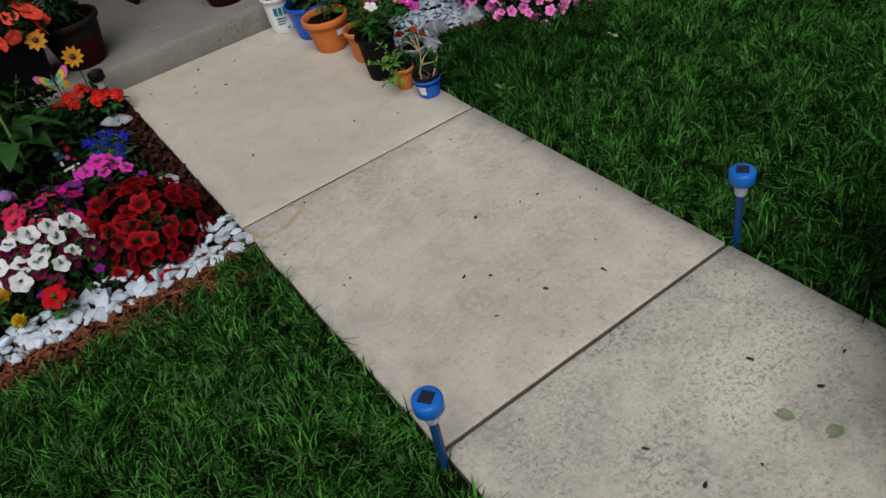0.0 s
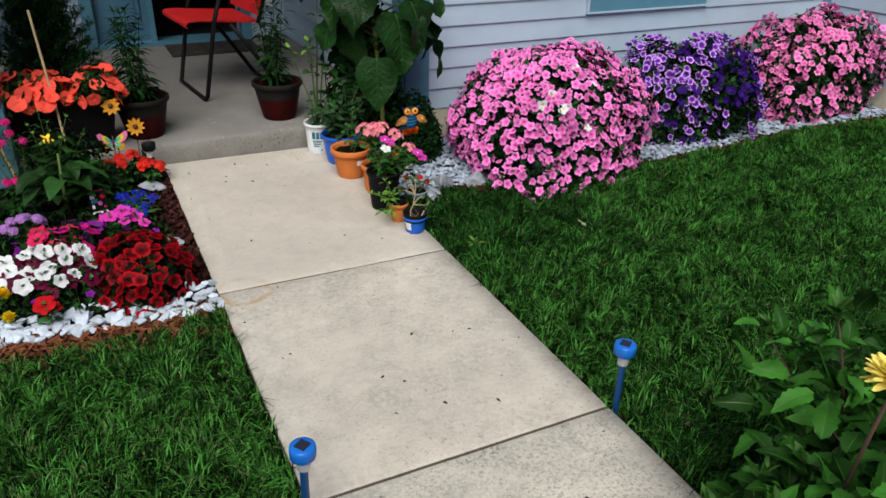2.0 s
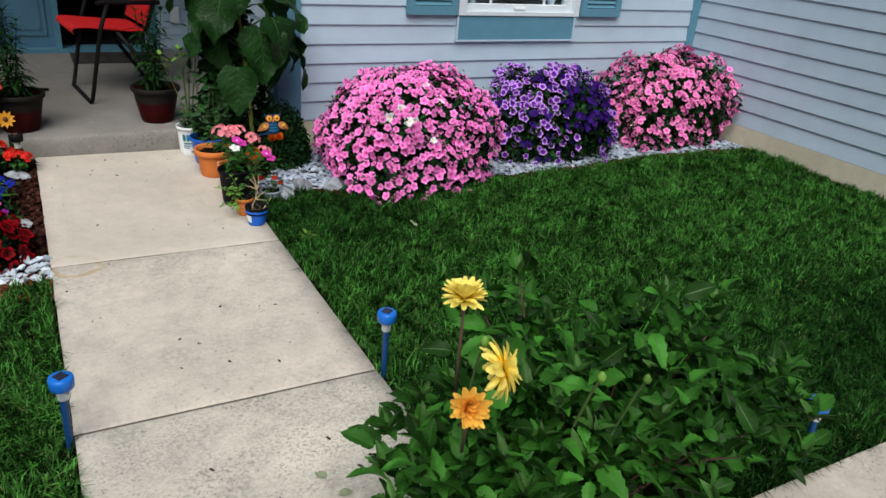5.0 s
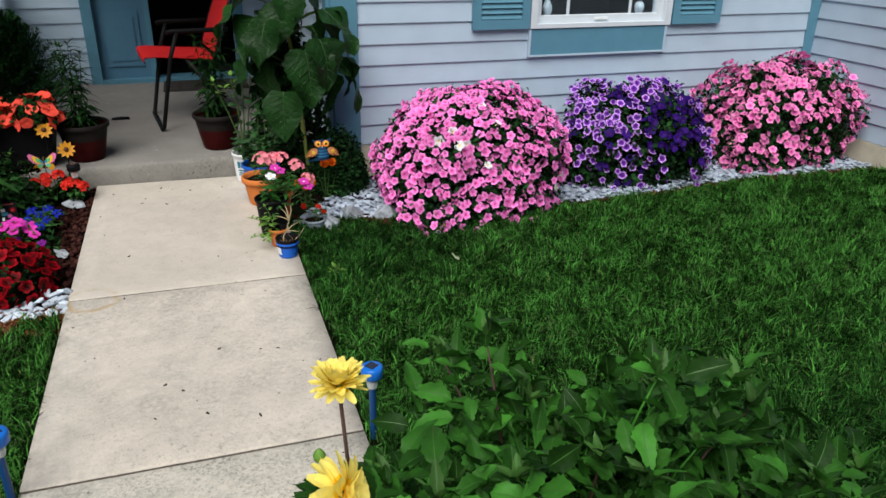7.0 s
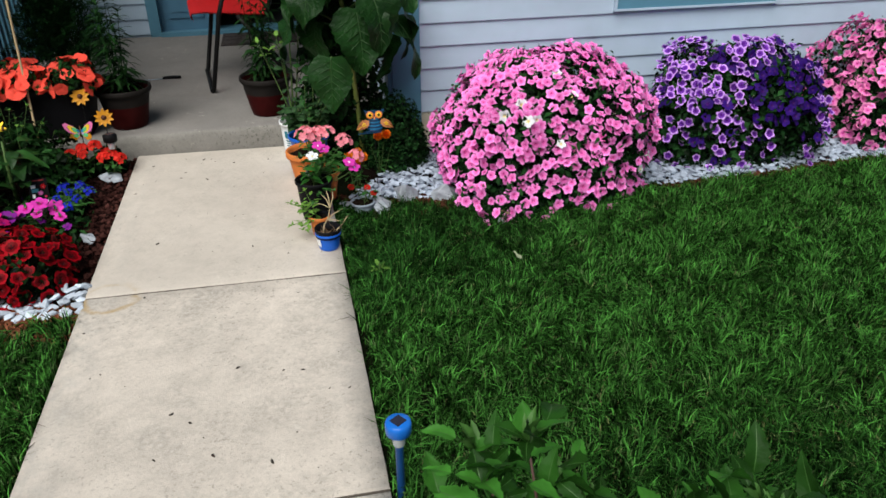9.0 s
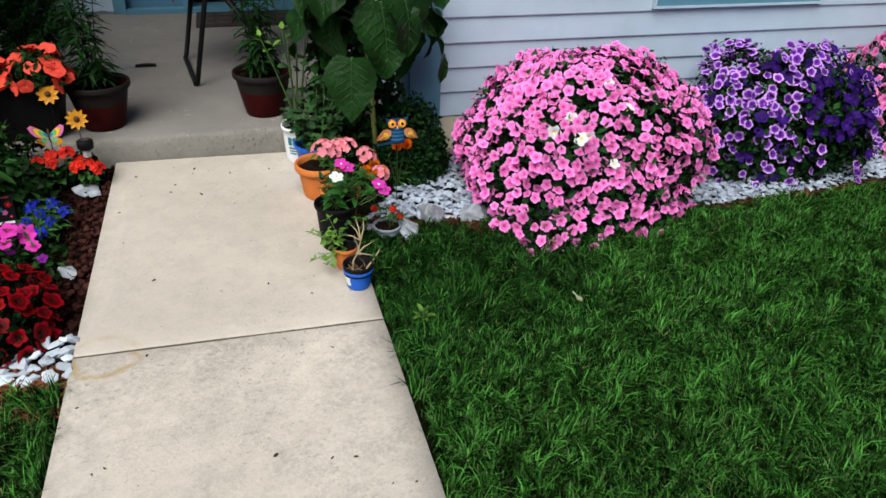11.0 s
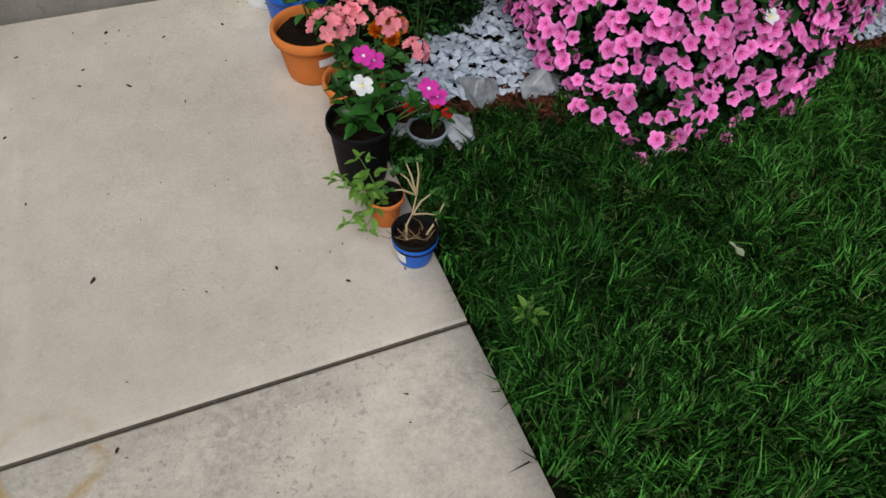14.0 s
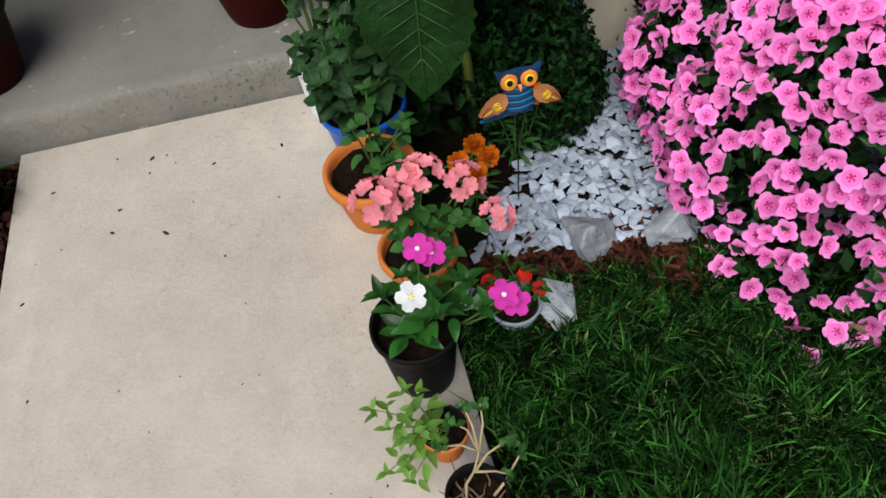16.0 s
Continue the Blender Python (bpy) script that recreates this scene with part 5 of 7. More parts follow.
LEAVES = {
    "dahlia": [mesh_of(ribbed_leaf_geo(0.088 + 0.006 * q, 0.05, 11, 0.22, 0.05 + 0.2 * q, 0.08, 0.1, 0.45 * (q - 1.5), seed=q), "leaf", [M["leaf_dahlia"], M["dahlia_rib"]], True) for q in range(4)],
    "broad": [mesh_of(ribbed_leaf_geo(0.085, 0.066, 9, 0.12, 0.3, 0.06, 0.05, 0.2 * q, seed=q + 30), "leaf", [M["leaf_soft"], M["dahlia_rib"]], True) for q in range(3)],
    "sun": [veined(leaf_geo(0.24, 0.215, "heart", 15, 0.08, 0.3 + 0.2 * q, 0.12, 0.05, 0.35 * (q - 1), seed=q + 3), 15) for q in range(3)] + [veined(leaf_geo(0.23, 0.185, "heart", 17, 0.10, 0.06, 0.06, 0.035, 0.1, seed=9))],
    "round": [mesh_of(leaf_geo(0.06, 0.045, "ovate", 6, 0.1, 0.25, 0.04, seed=q), "leaf", M["leaf"], True) for q in range(3)],
    "light": [mesh_of(leaf_geo(0.05, 0.022, "ovate", 5, 0.12, 0.3, 0.03, seed=q), "leaf", M["leaf_light"], True) for q in range(3)],
    "spike": [mesh_of(leaf_geo(0.10, 0.019, "lance", 5, 0.15, 0.5, seed=q), "leaf", M["leaf_dark"], True) for q in range(2)],
    "hosta": [mesh_of(leaf_geo(0.17, 0.095, "ovate", 9, 0.14, 0.5, 0.06, seed=q), "leaf", M["leaf_mid"], True) for q in range(3)],
    "vinca": [mesh_of(leaf_geo(0.068, 0.032, "ovate", 7, 0.14, 0.35, 0.02, seed=q), "leaf", M["leaf_vinca"], True) for q in range(3)],
    # Darker fine leaves: shade at the bed's back is in their colour.
    "fine_dark": [mesh_of(leaf_geo(0.055, 0.014, "lance", 4, 0.1, 0.3, seed=q), "leaf", M["leaf_dark"], True) for q in range(2)],
    "fine": [mesh_of(leaf_geo(0.05, 0.012, "lance", 4, 0.1, 0.3, seed=q), "leaf", M["leaf"], True) for q in range(2)],
}


def stemmed(root, tips, kind, nodes, seed, start=0.25, size=1.0, stem=None, r=0.004, spread=0.0, pairs=2, lift=35, bend=0.25, small=0.55, tuft=3):
    """Stems that fan out from the root's base, with pairs of leaves at their nodes and a tuft at each tip."""
    rnd = random.Random(seed)
    for tip in tips:
        tip = Vector(tip)
        foot = Vector((rnd.uniform(-spread, spread), rnd.uniform(-spread, spread), 0))
        mid = foot.lerp(tip, 0.5) + Vector((0, 0, bend * tip.length * 0.5))
        pts = [foot * (1 - t) ** 2 + mid * 2 * t * (1 - t) + tip * t * t for t in [i / 6 for i in range(7)]]
        part("stem", Shape().tube(pts, [r * (1 - 0.6 * i / 6) for i in range(7)], 6).mesh("stem", stem or M["stem"], True), root)
        spin = rnd.uniform(0, 360)
        for k in range(nodes):
            t = start + (1 - start) * (k + rnd.uniform(0.1, 0.6)) / nodes
            p = foot * (1 - t) ** 2 + mid * 2 * t * (1 - t) + tip * t * t
            spin += 90 + rnd.uniform(-20, 20)
            for j in range(pairs):
                m = Matrix.Translation(p) @ pose(0, 0, 0, 0, 0, spin + 360 / pairs * j + rnd.uniform(-20, 20)) @ pose(0, 0, 0, lift * rnd.uniform(-0.3, 1.2), rnd.uniform(-25, 25), 0) @ pose(0, 0.012, 0)
                part("leaf", rnd.choice(LEAVES[kind]), root, m=m @ Matrix.Scale(size * rnd.uniform(0.7, 1.15) * (1 - (1 - small) * t), 4))
        for j in range(tuft):
            m = Matrix.Translation(tip) @ pose(0, 0, 0, 0, 0, spin + 360 / max(1, tuft) * j) @ pose(0, 0, 0, rnd.uniform(25, 65), 0, 0)
            part("leaf", rnd.choice(LEAVES[kind]), root, m=m @ Matrix.Scale(size * small * rnd.uniform(0.7, 1.1), 4))


def blossom(root, me, p, aim=(0, -0.3, 1), size=1.0, spin=0.0, name="flower", label=""):
    return part(name, me, root, label, facing(p, Vector(aim).normalized(), spin, size))


SALMON = head_of([five_petal_geo(0.0195, i, 0.3) for i in range(3)], 7, 0.037, "salmon_head", [M["salmon"], M["salmon"]], 3, 0.45)
REDHEAD = head_of([five_petal_geo(0.017, i, 0.15) for i in range(3)], 12, 0.022, "red_head", [M["coral_throat"], M["red_petal"]], 4)
REDHEAD2 = head_of([five_petal_geo(0.022, i, 0.25) for i in range(3)], 6, 0.026, "red_head", [M["coral_throat"], M["red_petal"]], 14)
PHLOX = head_of([five_petal_geo(0.011, i, 0.1) for i in range(3)], 12, 0.018, "lilac_head", [M["white_petal"], M["lilac"]], 5)
PHLOXP = head_of([five_petal_geo(0.012, i, 0.1) for i in range(3)], 9, 0.016, "pink_head", [M["white_petal"], M["magenta"]], 6)
LOBELIA = head_of([five_petal_geo(0.011, i, 0.2) for i in range(3)], 9, 0.028, "blue_head", [M["blue_petal"], M["blue_petal"]], 7)
MARI = [(9, 84, 0.62), (14, 66, 0.78), (16, 46, 0.9), (17, 24, 0.95), (17, 0, 0.92), (14, -28, 0.8)]
MARIGOLD_Y = mesh_of(rayed_geo(0.027, MARI, 1, 0.5, 0.5), "marigold", [M["yellow_petal"], M["yellow_petal"]])
MARIGOLD_O = mesh_of(rayed_geo(0.027, MARI, 2, 0.5, 0.5), "marigold", [M["orange_petal"], M["orange_petal"]])
DAH = [(9, 78, 0.5), (14, 62, 0.7), (19, 46, 0.88), (20, 28, 1.0), (19, 10, 1.0), (12, -14, 0.95)]
DAHLIA_Y = mesh_of(rayed_geo(0.056, DAH, 5, 0.34, 0.1), "bloom", [M["yellow_petal"], M["pale_yellow"]], True)
DAHLIA_W = mesh_of(rayed_geo(0.056, [(8, 75, 0.5), (11, 52, 0.85), (14, 25, 1.0), (17, -8, 1.12), (12, -30, 1.1)], 8, 0.42, -0.2), "bloom", [M["yellow_petal"], M["pale_yellow"]], True)
DAHLIA_O = mesh_of(rayed_geo(0.045, [(8, 82, 0.5), (11, 68, 0.75), (13, 50, 0.9), (14, 30, 1.0), (13, 5, 1.0), (10, -25, 0.95)], 7, 0.4, 0.6), "bloom", [M["orange_petal"], M["amber"]], True)
VINCA_W = mesh_of(five_petal_geo(0.024, 1, 0.12), "vinca_flower", [M["pale_yellow"], M["white_petal"]])
VINCA_M = mesh_of(five_petal_geo(0.024, 2, 0.12), "vinca_flower", [M["white_petal"], M["hot_pink"]])

pot("plant_pot", "small blue plastic pot at the path's edge", 0.967, 0.222, path_z(0.93, 0.2), 0.054, 0.043, 0.08, M["blue_plastic"], group="pots along the path", lip=0.006, inner=M["black_plastic"])
part("liner", Shape().lathe([(0.049, 0.05), (0.0525, 0.097), (0.057, 0.098), (0.057, 0.09), (0.0555, 0.079), (0.0545, 0.06)], 32).mesh("liner", M["black_plastic"], True), bpy.data.objects["plant_pot"], "black inner nursery pot")
tag = Shape()
for i in range(3):
    a0, a1 = radians(-172 + 12 * i), radians(-160 + 12 * i)
    tag.add([(0.0462 * math.cos(a0), 0.0462 * math.sin(a0), 0.02), (0.0462 * math.cos(a1), 0.0462 * math.sin(a1), 0.02), (0.0535 * math.cos(a1), 0.0535 * math.sin(a1), 0.058), (0.0535 * math.cos(a0), 0.0535 * math.sin(a0), 0.058)], [(0, 1, 2, 3)])
part("paper_label", tag.mesh("paper_label", M["white_plastic"]), bpy.data.objects["plant_pot"], "white paper label")
ob = thing("twiggy_plant", 0.967, 0.222, path_z(0.93, 0.2) + 0.066, "leggy half-bare plant with dry twigs in the blue pot", "plant")
rp = random.Random(3)
KNEE, FORK = Vector((0.005, 0.03, 0.055)), Vector((0.02, 0.045, 0.10))
for pts, r in (((Vector((-0.02, 0.0, 0.0)), Vector((-0.012, 0.022, 0.03)), KNEE, FORK), 0.0036),
               ((FORK, Vector((-0.01, 0.062, 0.115)), Vector((-0.045, 0.06, 0.125))), 0.003),
               ((FORK, Vector((0.008, 0.075, 0.13)), Vector((-0.014, 0.085, 0.155))), 0.003),
               ((FORK, Vector((0.022, 0.078, 0.135)), Vector((0.012, 0.10, 0.165))), 0.0032),
               ((FORK, Vector((0.036, 0.075, 0.135)), Vector((0.04, 0.098, 0.165))), 0.003),
               ((KNEE, Vector((0.035, 0.05, 0.07)), Vector((0.075, 0.058, 0.085))), 0.0034),
               ((KNEE, Vector((0.04, 0.02, 0.05)), Vector((0.062, 0.012, 0.048))), 0.0028),
               ((Vector((0.03, 0.0, 0.0)), Vector((0.05, 0.008, 0.022)), Vector((0.066, 0.02, 0.03)), Vector((0.09, 0.035, 0.055)), Vector((0.098, 0.045, 0.06))), 0.0034)):
    bent = [p + Vector((rp.uniform(-0.003, 0.003), rp.uniform(-0.003, 0.003), 0)) if 0 < i < len(pts) - 1 else p for i, p in enumerate(pts)]
    for i in range(0 if bent[-1] == FORK else 9):
        m = Matrix.Translation(bent[-1] + Vector((rp.uniform(-0.008, 0.008), rp.uniform(-0.008, 0.008), rp.uniform(-0.012, 0.004)))) @ pose(0, 0, 0, 0, 0, 140 * i + rp.uniform(-30, 30)) @ pose(0, 0, 0, rp.uniform(0, 65), 0, 0)
        part("leaf", rp.choice(LEAVES["round"]), ob, m=m @ Matrix.Scale(rp.uniform(0.17, 0.3), 4))
    part("twig", Shape().tube(bent, [r * (1 - 0.55 * i / (len(bent) - 1)) for i in range(len(bent))], 6).mesh("twig", M["twig_pale"], True), ob)
for i in range(10):
    p = Vector((rp.uniform(-0.03, 0.03), rp.uniform(-0.03, 0.03), 0.0))
    d = Vector((rp.gauss(0.1, 0.8), rp.gauss(0.1, 0.8), rp.uniform(0.1, 0.7))).normalized()
    pts = [p]
    for _ in range(5):
        d = (d + 0.55 * Vector((rp.gauss(0, 1), rp.gauss(0, 1), rp.gauss(0, 0.7)))).normalized()
        p = p + d * rp.uniform(0.008, 0.018)
        p.z = max(p.z, 0.004)
        pts.append(p)
    part("twig", Shape().tube(pts, [0.0024, 0.002, 0.0017, 0.0014, 0.001, 0.0008], 5).mesh("twig", M["twig"], True), ob)

pot("plant_pot", "small terracotta pot with a pale seedling", 0.94, 0.36, path_z(0.93, 0.3), 0.045, 0.033, 0.095, M["terracotta"], group="pots along the path", lip=0.008, inner=M["black_plastic"])
ob = thing("seedling", 0.94, 0.36, path_z(0.93, 0.3) + 0.08, "pale green leafy seedling in the terracotta pot", "plant")
stemmed(ob, [(-0.10, 0.0, 0.07), (-0.12, -0.05, 0.0), (-0.07, -0.03, 0.08), (-0.05, 0.04, 0.12), (-0.12, 0.05, 0.06), (-0.08, -0.07, -0.02)], "light", 4, 12, 0.3, 1.0, M["leaf_light"], 0.0025, 0.012)

pot("plant_pot", "black plastic nursery pot on the concrete path", 0.936, 0.532, path_z(0.93, 0.5), 0.084, 0.062, 0.198, M["black_plastic"], group="pots along the path", lip=0.008)
ob = thing("vinca_plant", 0.936, 0.532, path_z(0.93, 0.5) + 0.165, "glossy-leaved vinca with white and magenta flowers in the black pot", "plant")
rp = random.Random(8)
tips = [(0.08 * math.cos(a) + 0.03, 0.07 * math.sin(a), 0.105 + 0.04 * math.sin(3 * a)) for a in [0.1 + 0.95 * i for i in range(6)]] + [(0.14, -0.03, 0.07)]
stemmed(ob, tips, "vinca", 4, 14, 0.3, 1.15, M["stem"], 0.003, 0.02, tuft=4)
for me, p in ((VINCA_W, (0.003, -0.024, 0.15)), (VINCA_M, (0.185, -0.05, 0.09)), (VINCA_M, (0.165, -0.045, 0.115)), (VINCA_M, (0.036, 0.065, 0.165)), (VINCA_M, (0.06, 0.06, 0.15))):
    part("flower_stalk", Shape().tube([(p[0] * 0.5, p[1] * 0.5, 0.02), (p[0] * 0.8, p[1] * 0.8, p[2] * 0.6), p], 0.002, 5).mesh("flower_stalk", M["stem"]), ob)
    blossom(ob, me, p, (0.1, -0.5, 1), 1.18, rp.uniform(0, 70))

pot("plant_pot", "terracotta pot half hidden by a flowering geranium", 0.985, 0.745, path_z(0.93, 0.7), 0.082, 0.062, 0.15, M["terracotta"], group="pots along the path")
ob = thing("geranium", 0.985, 0.745, path_z(0.93, 0.7) + 0.13, "salmon-pink geranium with dense flower heads", "plant")
tips = [(-0.065, -0.025, 0.205), (0.041, 0.035, 0.19), (0.122, 0.035, 0.14), (0.175, -0.025, 0.08), (-0.02, 0.0, 0.185), (0.0, 0.03, 0.2), (0.09, -0.03, 0.11), (0.06, -0.07, 0.08)]
stemmed(ob, tips, "round", 5, 17, 0.2, 0.85, M["stem"], 0.003, 0.03, tuft=0)
for i, p in enumerate(tips[:6]):
    blossom(ob, SALMON, (p[0], p[1], p[2] + 0.01), (p[0] * 2, -0.35, 1), (1.12, 0.92, 0.98, 0.85, 0.8, 0.7)[i], 50 * i, "flower_head")

ob = pot("plant_pot", "large orange terracotta pot with a paper label", 0.93, 0.995, path_z(0.93, 0.95), 0.105, 0.073, 0.165, M["terracotta"], group="pots along the path", lip=0.016, ribs=0.012)
lab = Shape()
for i in range(5):
    a0 = radians(-92 + 9 * i)
    a1 = radians(-92 + 9 * (i + 1))
    lab.add([(0.1 * math.cos(a0), 0.1 * math.sin(a0), 0.085), (0.1 * math.cos(a1), 0.1 * math.sin(a1), 0.085), (0.105 * math.cos(a1), 0.105 * math.sin(a1), 0.113), (0.105 * math.cos(a0), 0.105 * math.sin(a0), 0.113)], [(0, 1, 2, 3)])
part("paper_label", lab.mesh("paper_label", M["white_plastic"]), ob, "whitish paper label")
ob = thing("leafy_plant", 0.93, 0.995, path_z(0.93, 0.95) + 0.135, "sparse grey-green leafy plant in the orange pot", "plant")
stemmed(ob, [(0.03, 0.03, 0.22), (0.09, -0.02, 0.13), (-0.02, 0.0, 0.15), (0.1, 0.05, 0.1), (0.06, -0.06, 0.08)], "round", 4, 19, 0.3, 0.9, M["stem"], 0.004, 0.02)

pot("plant_pot", "blue plastic pot beside the porch step", 0.95, 1.215, path_z(0.93, 1.2), 0.108, 0.08, 0.17, M["blue_plastic"], group="pots along the path", lip=0.01)
ob = thing("leafy_plant", 0.95, 1.215, path_z(0.93, 1.2) + 0.14, "dark leafy plant spilling over the blue pot", "plant")
rp = random.Random(4)
tips = [(rp.uniform(-0.14, 0.16), rp.uniform(-0.10, 0.08), rp.uniform(0.06, 0.34)) for _ in range(18)]
stemmed(ob, tips, "broad", 4, 21, 0.2, 1.0, M["stem"], 0.004, 0.04)

ob = pot("plant_bucket", "white plastic pot with a dark printed label on the path", 0.885, 1.415, path_z(0.93, 1.4), 0.085, 0.07, 0.185, M["white_plastic"], group="pots along the path", lip=0.008)
for a, b, c, d in ((-138, -124, 0.100, 0.142), (-120, -108, 0.100, 0.142), (-104, -92, 0.100, 0.142), (-136, -100, 0.080, 0.088), (-136, -104, 0.066, 0.072), (-136, -110, 0.052, 0.058)):
    lab = Shape()
    n = 4
    for i in range(n):
        a0, a1 = radians(a + (b - a) * i / n), radians(a + (b - a) * (i + 1) / n)
        r0, r1 = 0.0725 + 0.0145 * (c / 0.16) ** 0.9, 0.0725 + 0.0145 * (d / 0.16) ** 0.9
        lab.add([(r0 * math.cos(a0), r0 * math.sin(a0), c), (r0 * math.cos(a1), r0 * math.sin(a1), c), (r1 * math.cos(a1), r1 * math.sin(a1), d), (r1 * math.cos(a0), r1 * math.sin(a0), d)], [(0, 1, 2, 3)])
    part("print_bar", lab.mesh("print_bar", M["teal_print"]), ob)
ob = thing("tall_plant", 0.885, 1.415, path_z(0.93, 1.4) + 0.15, "tall thin-stemmed plant in the white pot", "plant")
stemmed(ob, [(0.03, 0.0, 0.72), (0.08, 0.02, 0.6), (-0.03, -0.02, 0.5), (-0.06, -0.05, 0.12), (0.05, -0.08, 0.12), (0.08, 0.0, 0.2)], "broad", 5, 25, 0.25, 0.8, M["stem"], 0.006, 0.02, bend=0.05)
stemmed(ob, [(-0.15, -0.01, 0.47), (-0.05, -0.03, 0.50)], "light", 2, 26, 0.8, 1.9, M["stem"], 0.004, 0.015, bend=0.1)

ob = pot("seed_tray", "grey-blue plastic planter with small red flowers by the rocks", 1.165, 0.64, ground_z(1.165, 0.64) + 0.02, 0.058, 0.048, 0.05, M["grey_plastic"], lip=0.006)
ob = thing("impatiens", 1.165, 0.64, ground_z(1.165, 0.64) + 0.06, "small red flowers in the grey planter", "plant")
stemmed(ob, [(-0.05, 0.0, 0.1), (0.03, 0.02, 0.09), (0.06, -0.02, 0.06), (-0.01, 0.04, 0.12)], "vinca", 3, 27, 0.3, 0.7, M["stem"], 0.002, 0.03)
for i, p in enumerate(((-0.05, 0.02, 0.08), (0.03, 0.02, 0.07), (0.055, -0.01, 0.05))):
    blossom(ob, REDHEAD, p, (0, -0.5, 1), 0.55, 60 * i, "flower_head")

# ---------------------------------------------------------------- sunflower, shrub and owl beside the porch
ob = thing("sunflower_plant", 1.25, 1.28, ground_z(1.25, 1.28), "tall sunflower with broad drooping heart-shaped leaves", "plant")
stalk = [(0, 0, 0), (-0.012, 0.0, 0.25), (-0.035, 0.0, 0.55), (-0.06, 0.01, 0.85), (-0.10, 0.01, 1.15), (-0.12, 0.0, 1.42)]
part("stalk", Shape().tube(stalk, [0.015, 0.014, 0.013, 0.012, 0.011, 0.009], 10).mesh("stalk", M["stalk"], True), ob)


def sun_leaf(z, turn, drop, size, reach=0.12, variant=0):
    k = z / 1.42
    base = Vector((-0.12 * k ** 1.2, 0.005, z))
    d = Vector((math.cos(radians(turn)), math.sin(radians(turn)), 0.45))
    end = base + d * reach
    part("leaf_stalk", Shape().tube([base, base + d * reach * 0.6 + Vector((0, 0, 0.015)), end], [0.006, 0.005, 0.004], 6).mesh("leaf_stalk", M["stem"], True), ob)
    m = Matrix.Translation(end) @ pose(0, 0, 0, 0, 0, turn - 90) @ pose(0, 0, 0, drop, 0, 0) @ Matrix.Scale(size, 4)
    part("leaf", LEAVES["sun"][3 if variant == 0 else variant % 3], ob, m=m)


for i, (z, turn, drop, size, reach) in enumerate((
        (0.545, 248, -80, 1.22, 0.33), (0.70, 340, -42, 1.3, 0.26), (0.64, 15, -60, 1.0, 0.2), (0.78, 195, -50, 1.1, 0.24), (0.84, 300, -52, 1.15, 0.26), (0.92, 130, -40, 1.0, 0.12),
        (0.95, 235, -52, 1.15, 0.25), (0.80, 20, -55, 1.15, 0.13), (0.95, 320, -45, 1.1, 0.15), (0.90, 175, -55, 1.05, 0.14), (1.08, 250, -50, 1.0, 0.14), (1.0, 10, -40, 1.2, 0.2), (1.08, 185, -30, 1.2, 0.2), (1.17, 275, -40, 0.95, 0.1), (1.22, 335, -30, 1.0, 0.1), (1.30, 215, -25, 0.9, 0.1), (1.36, 80, -25, 0.9, 0.1), (0.68, 60, -45, 1.0, 0.12), (0.80, 282, -62, 1.35, 0.22), (0.74, 212, -70, 1.0, 0.18), (0.98, 205, -35, 1.1, 0.2), (1.0, 335, -35, 1.25, 0.22), (0.74, 0, -62, 1.15, 0.3))):
    sun_leaf(z, turn, drop, size, reach, i)

ob = thing("dark_shrub", 1.12, 1.36, ground_z(1.12, 1.36), "dark leafy climber massed behind the pots", "bush")
rp = random.Random(6)


def in_shrub(r):
    a, k = r.uniform(0, 6.28), r.random() ** 0.5
    z = r.uniform(0.02, 1.05)
    w = 0.23 * (1 - 0.4 * z / 1.05)
    d = Vector((math.cos(a), math.sin(a), 0.5))
    return Vector((w * k * math.cos(a), 0.55 * w * k * math.sin(a), z)), d


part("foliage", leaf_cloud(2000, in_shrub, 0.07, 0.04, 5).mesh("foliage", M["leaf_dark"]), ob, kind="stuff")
st = Shape()
for i in range(8):
    st.tube([(0.1 * math.cos(i), 0.05 * math.sin(i), 0), (0.08 * math.cos(i + 1), 0.04 * math.sin(i), 0.5), (0.06 * math.cos(i + 2), 0.03, 1.0)], [0.005, 0.004, 0.002], 5)
part("stem_tangle", st.mesh("stem_tangle", M["stem_dark"]), ob, kind="stuff")

ob = thing("dark_shrub", 1.33, 1.395, ground_z(1.33, 1.39), "dark leafy climber against the corner of the porch", "bush")


def in_climber(r):
    a, k, z = r.uniform(0, 6.28), r.random() ** 0.5, r.uniform(0.02, 0.62)
    w = 0.10 * (1 - 0.4 * z)
    return Vector((w * k * math.cos(a), 0.045 * k * math.sin(a), z)), Vector((math.cos(a), math.sin(a) - 0.5, 0.5))


part("foliage", leaf_cloud(320, in_climber, 0.06, 0.034, 15).mesh("foliage", M["leaf_dark"]), ob, kind="stuff")
part("stem", Shape().tube([(0, 0.02, 0), (0.02, 0.02, 0.35), (-0.02, 0.02, 0.62)], [0.006, 0.005, 0.003], 6).mesh("stem", M["stem_dark"], True), ob)

ob = thing("boxwood_shrub", 1.43, 1.29, ground_z(1.43, 1.29), "round dark green boxwood shrub against the corner board", "bush")


def in_ball(r):
    d = Vector((r.gauss(0, 1), r.gauss(0, 1), r.gauss(0, 0.9))).normalized()
    d.z = abs(d.z)
    k = (1 - 0.5 * r.random() ** 2) * (1 + 0.15 * noise.noise(d * 3))
    return Vector((0.19 * d.x * k, 0.165 * d.y * k, 0.40 * d.z * k)), d


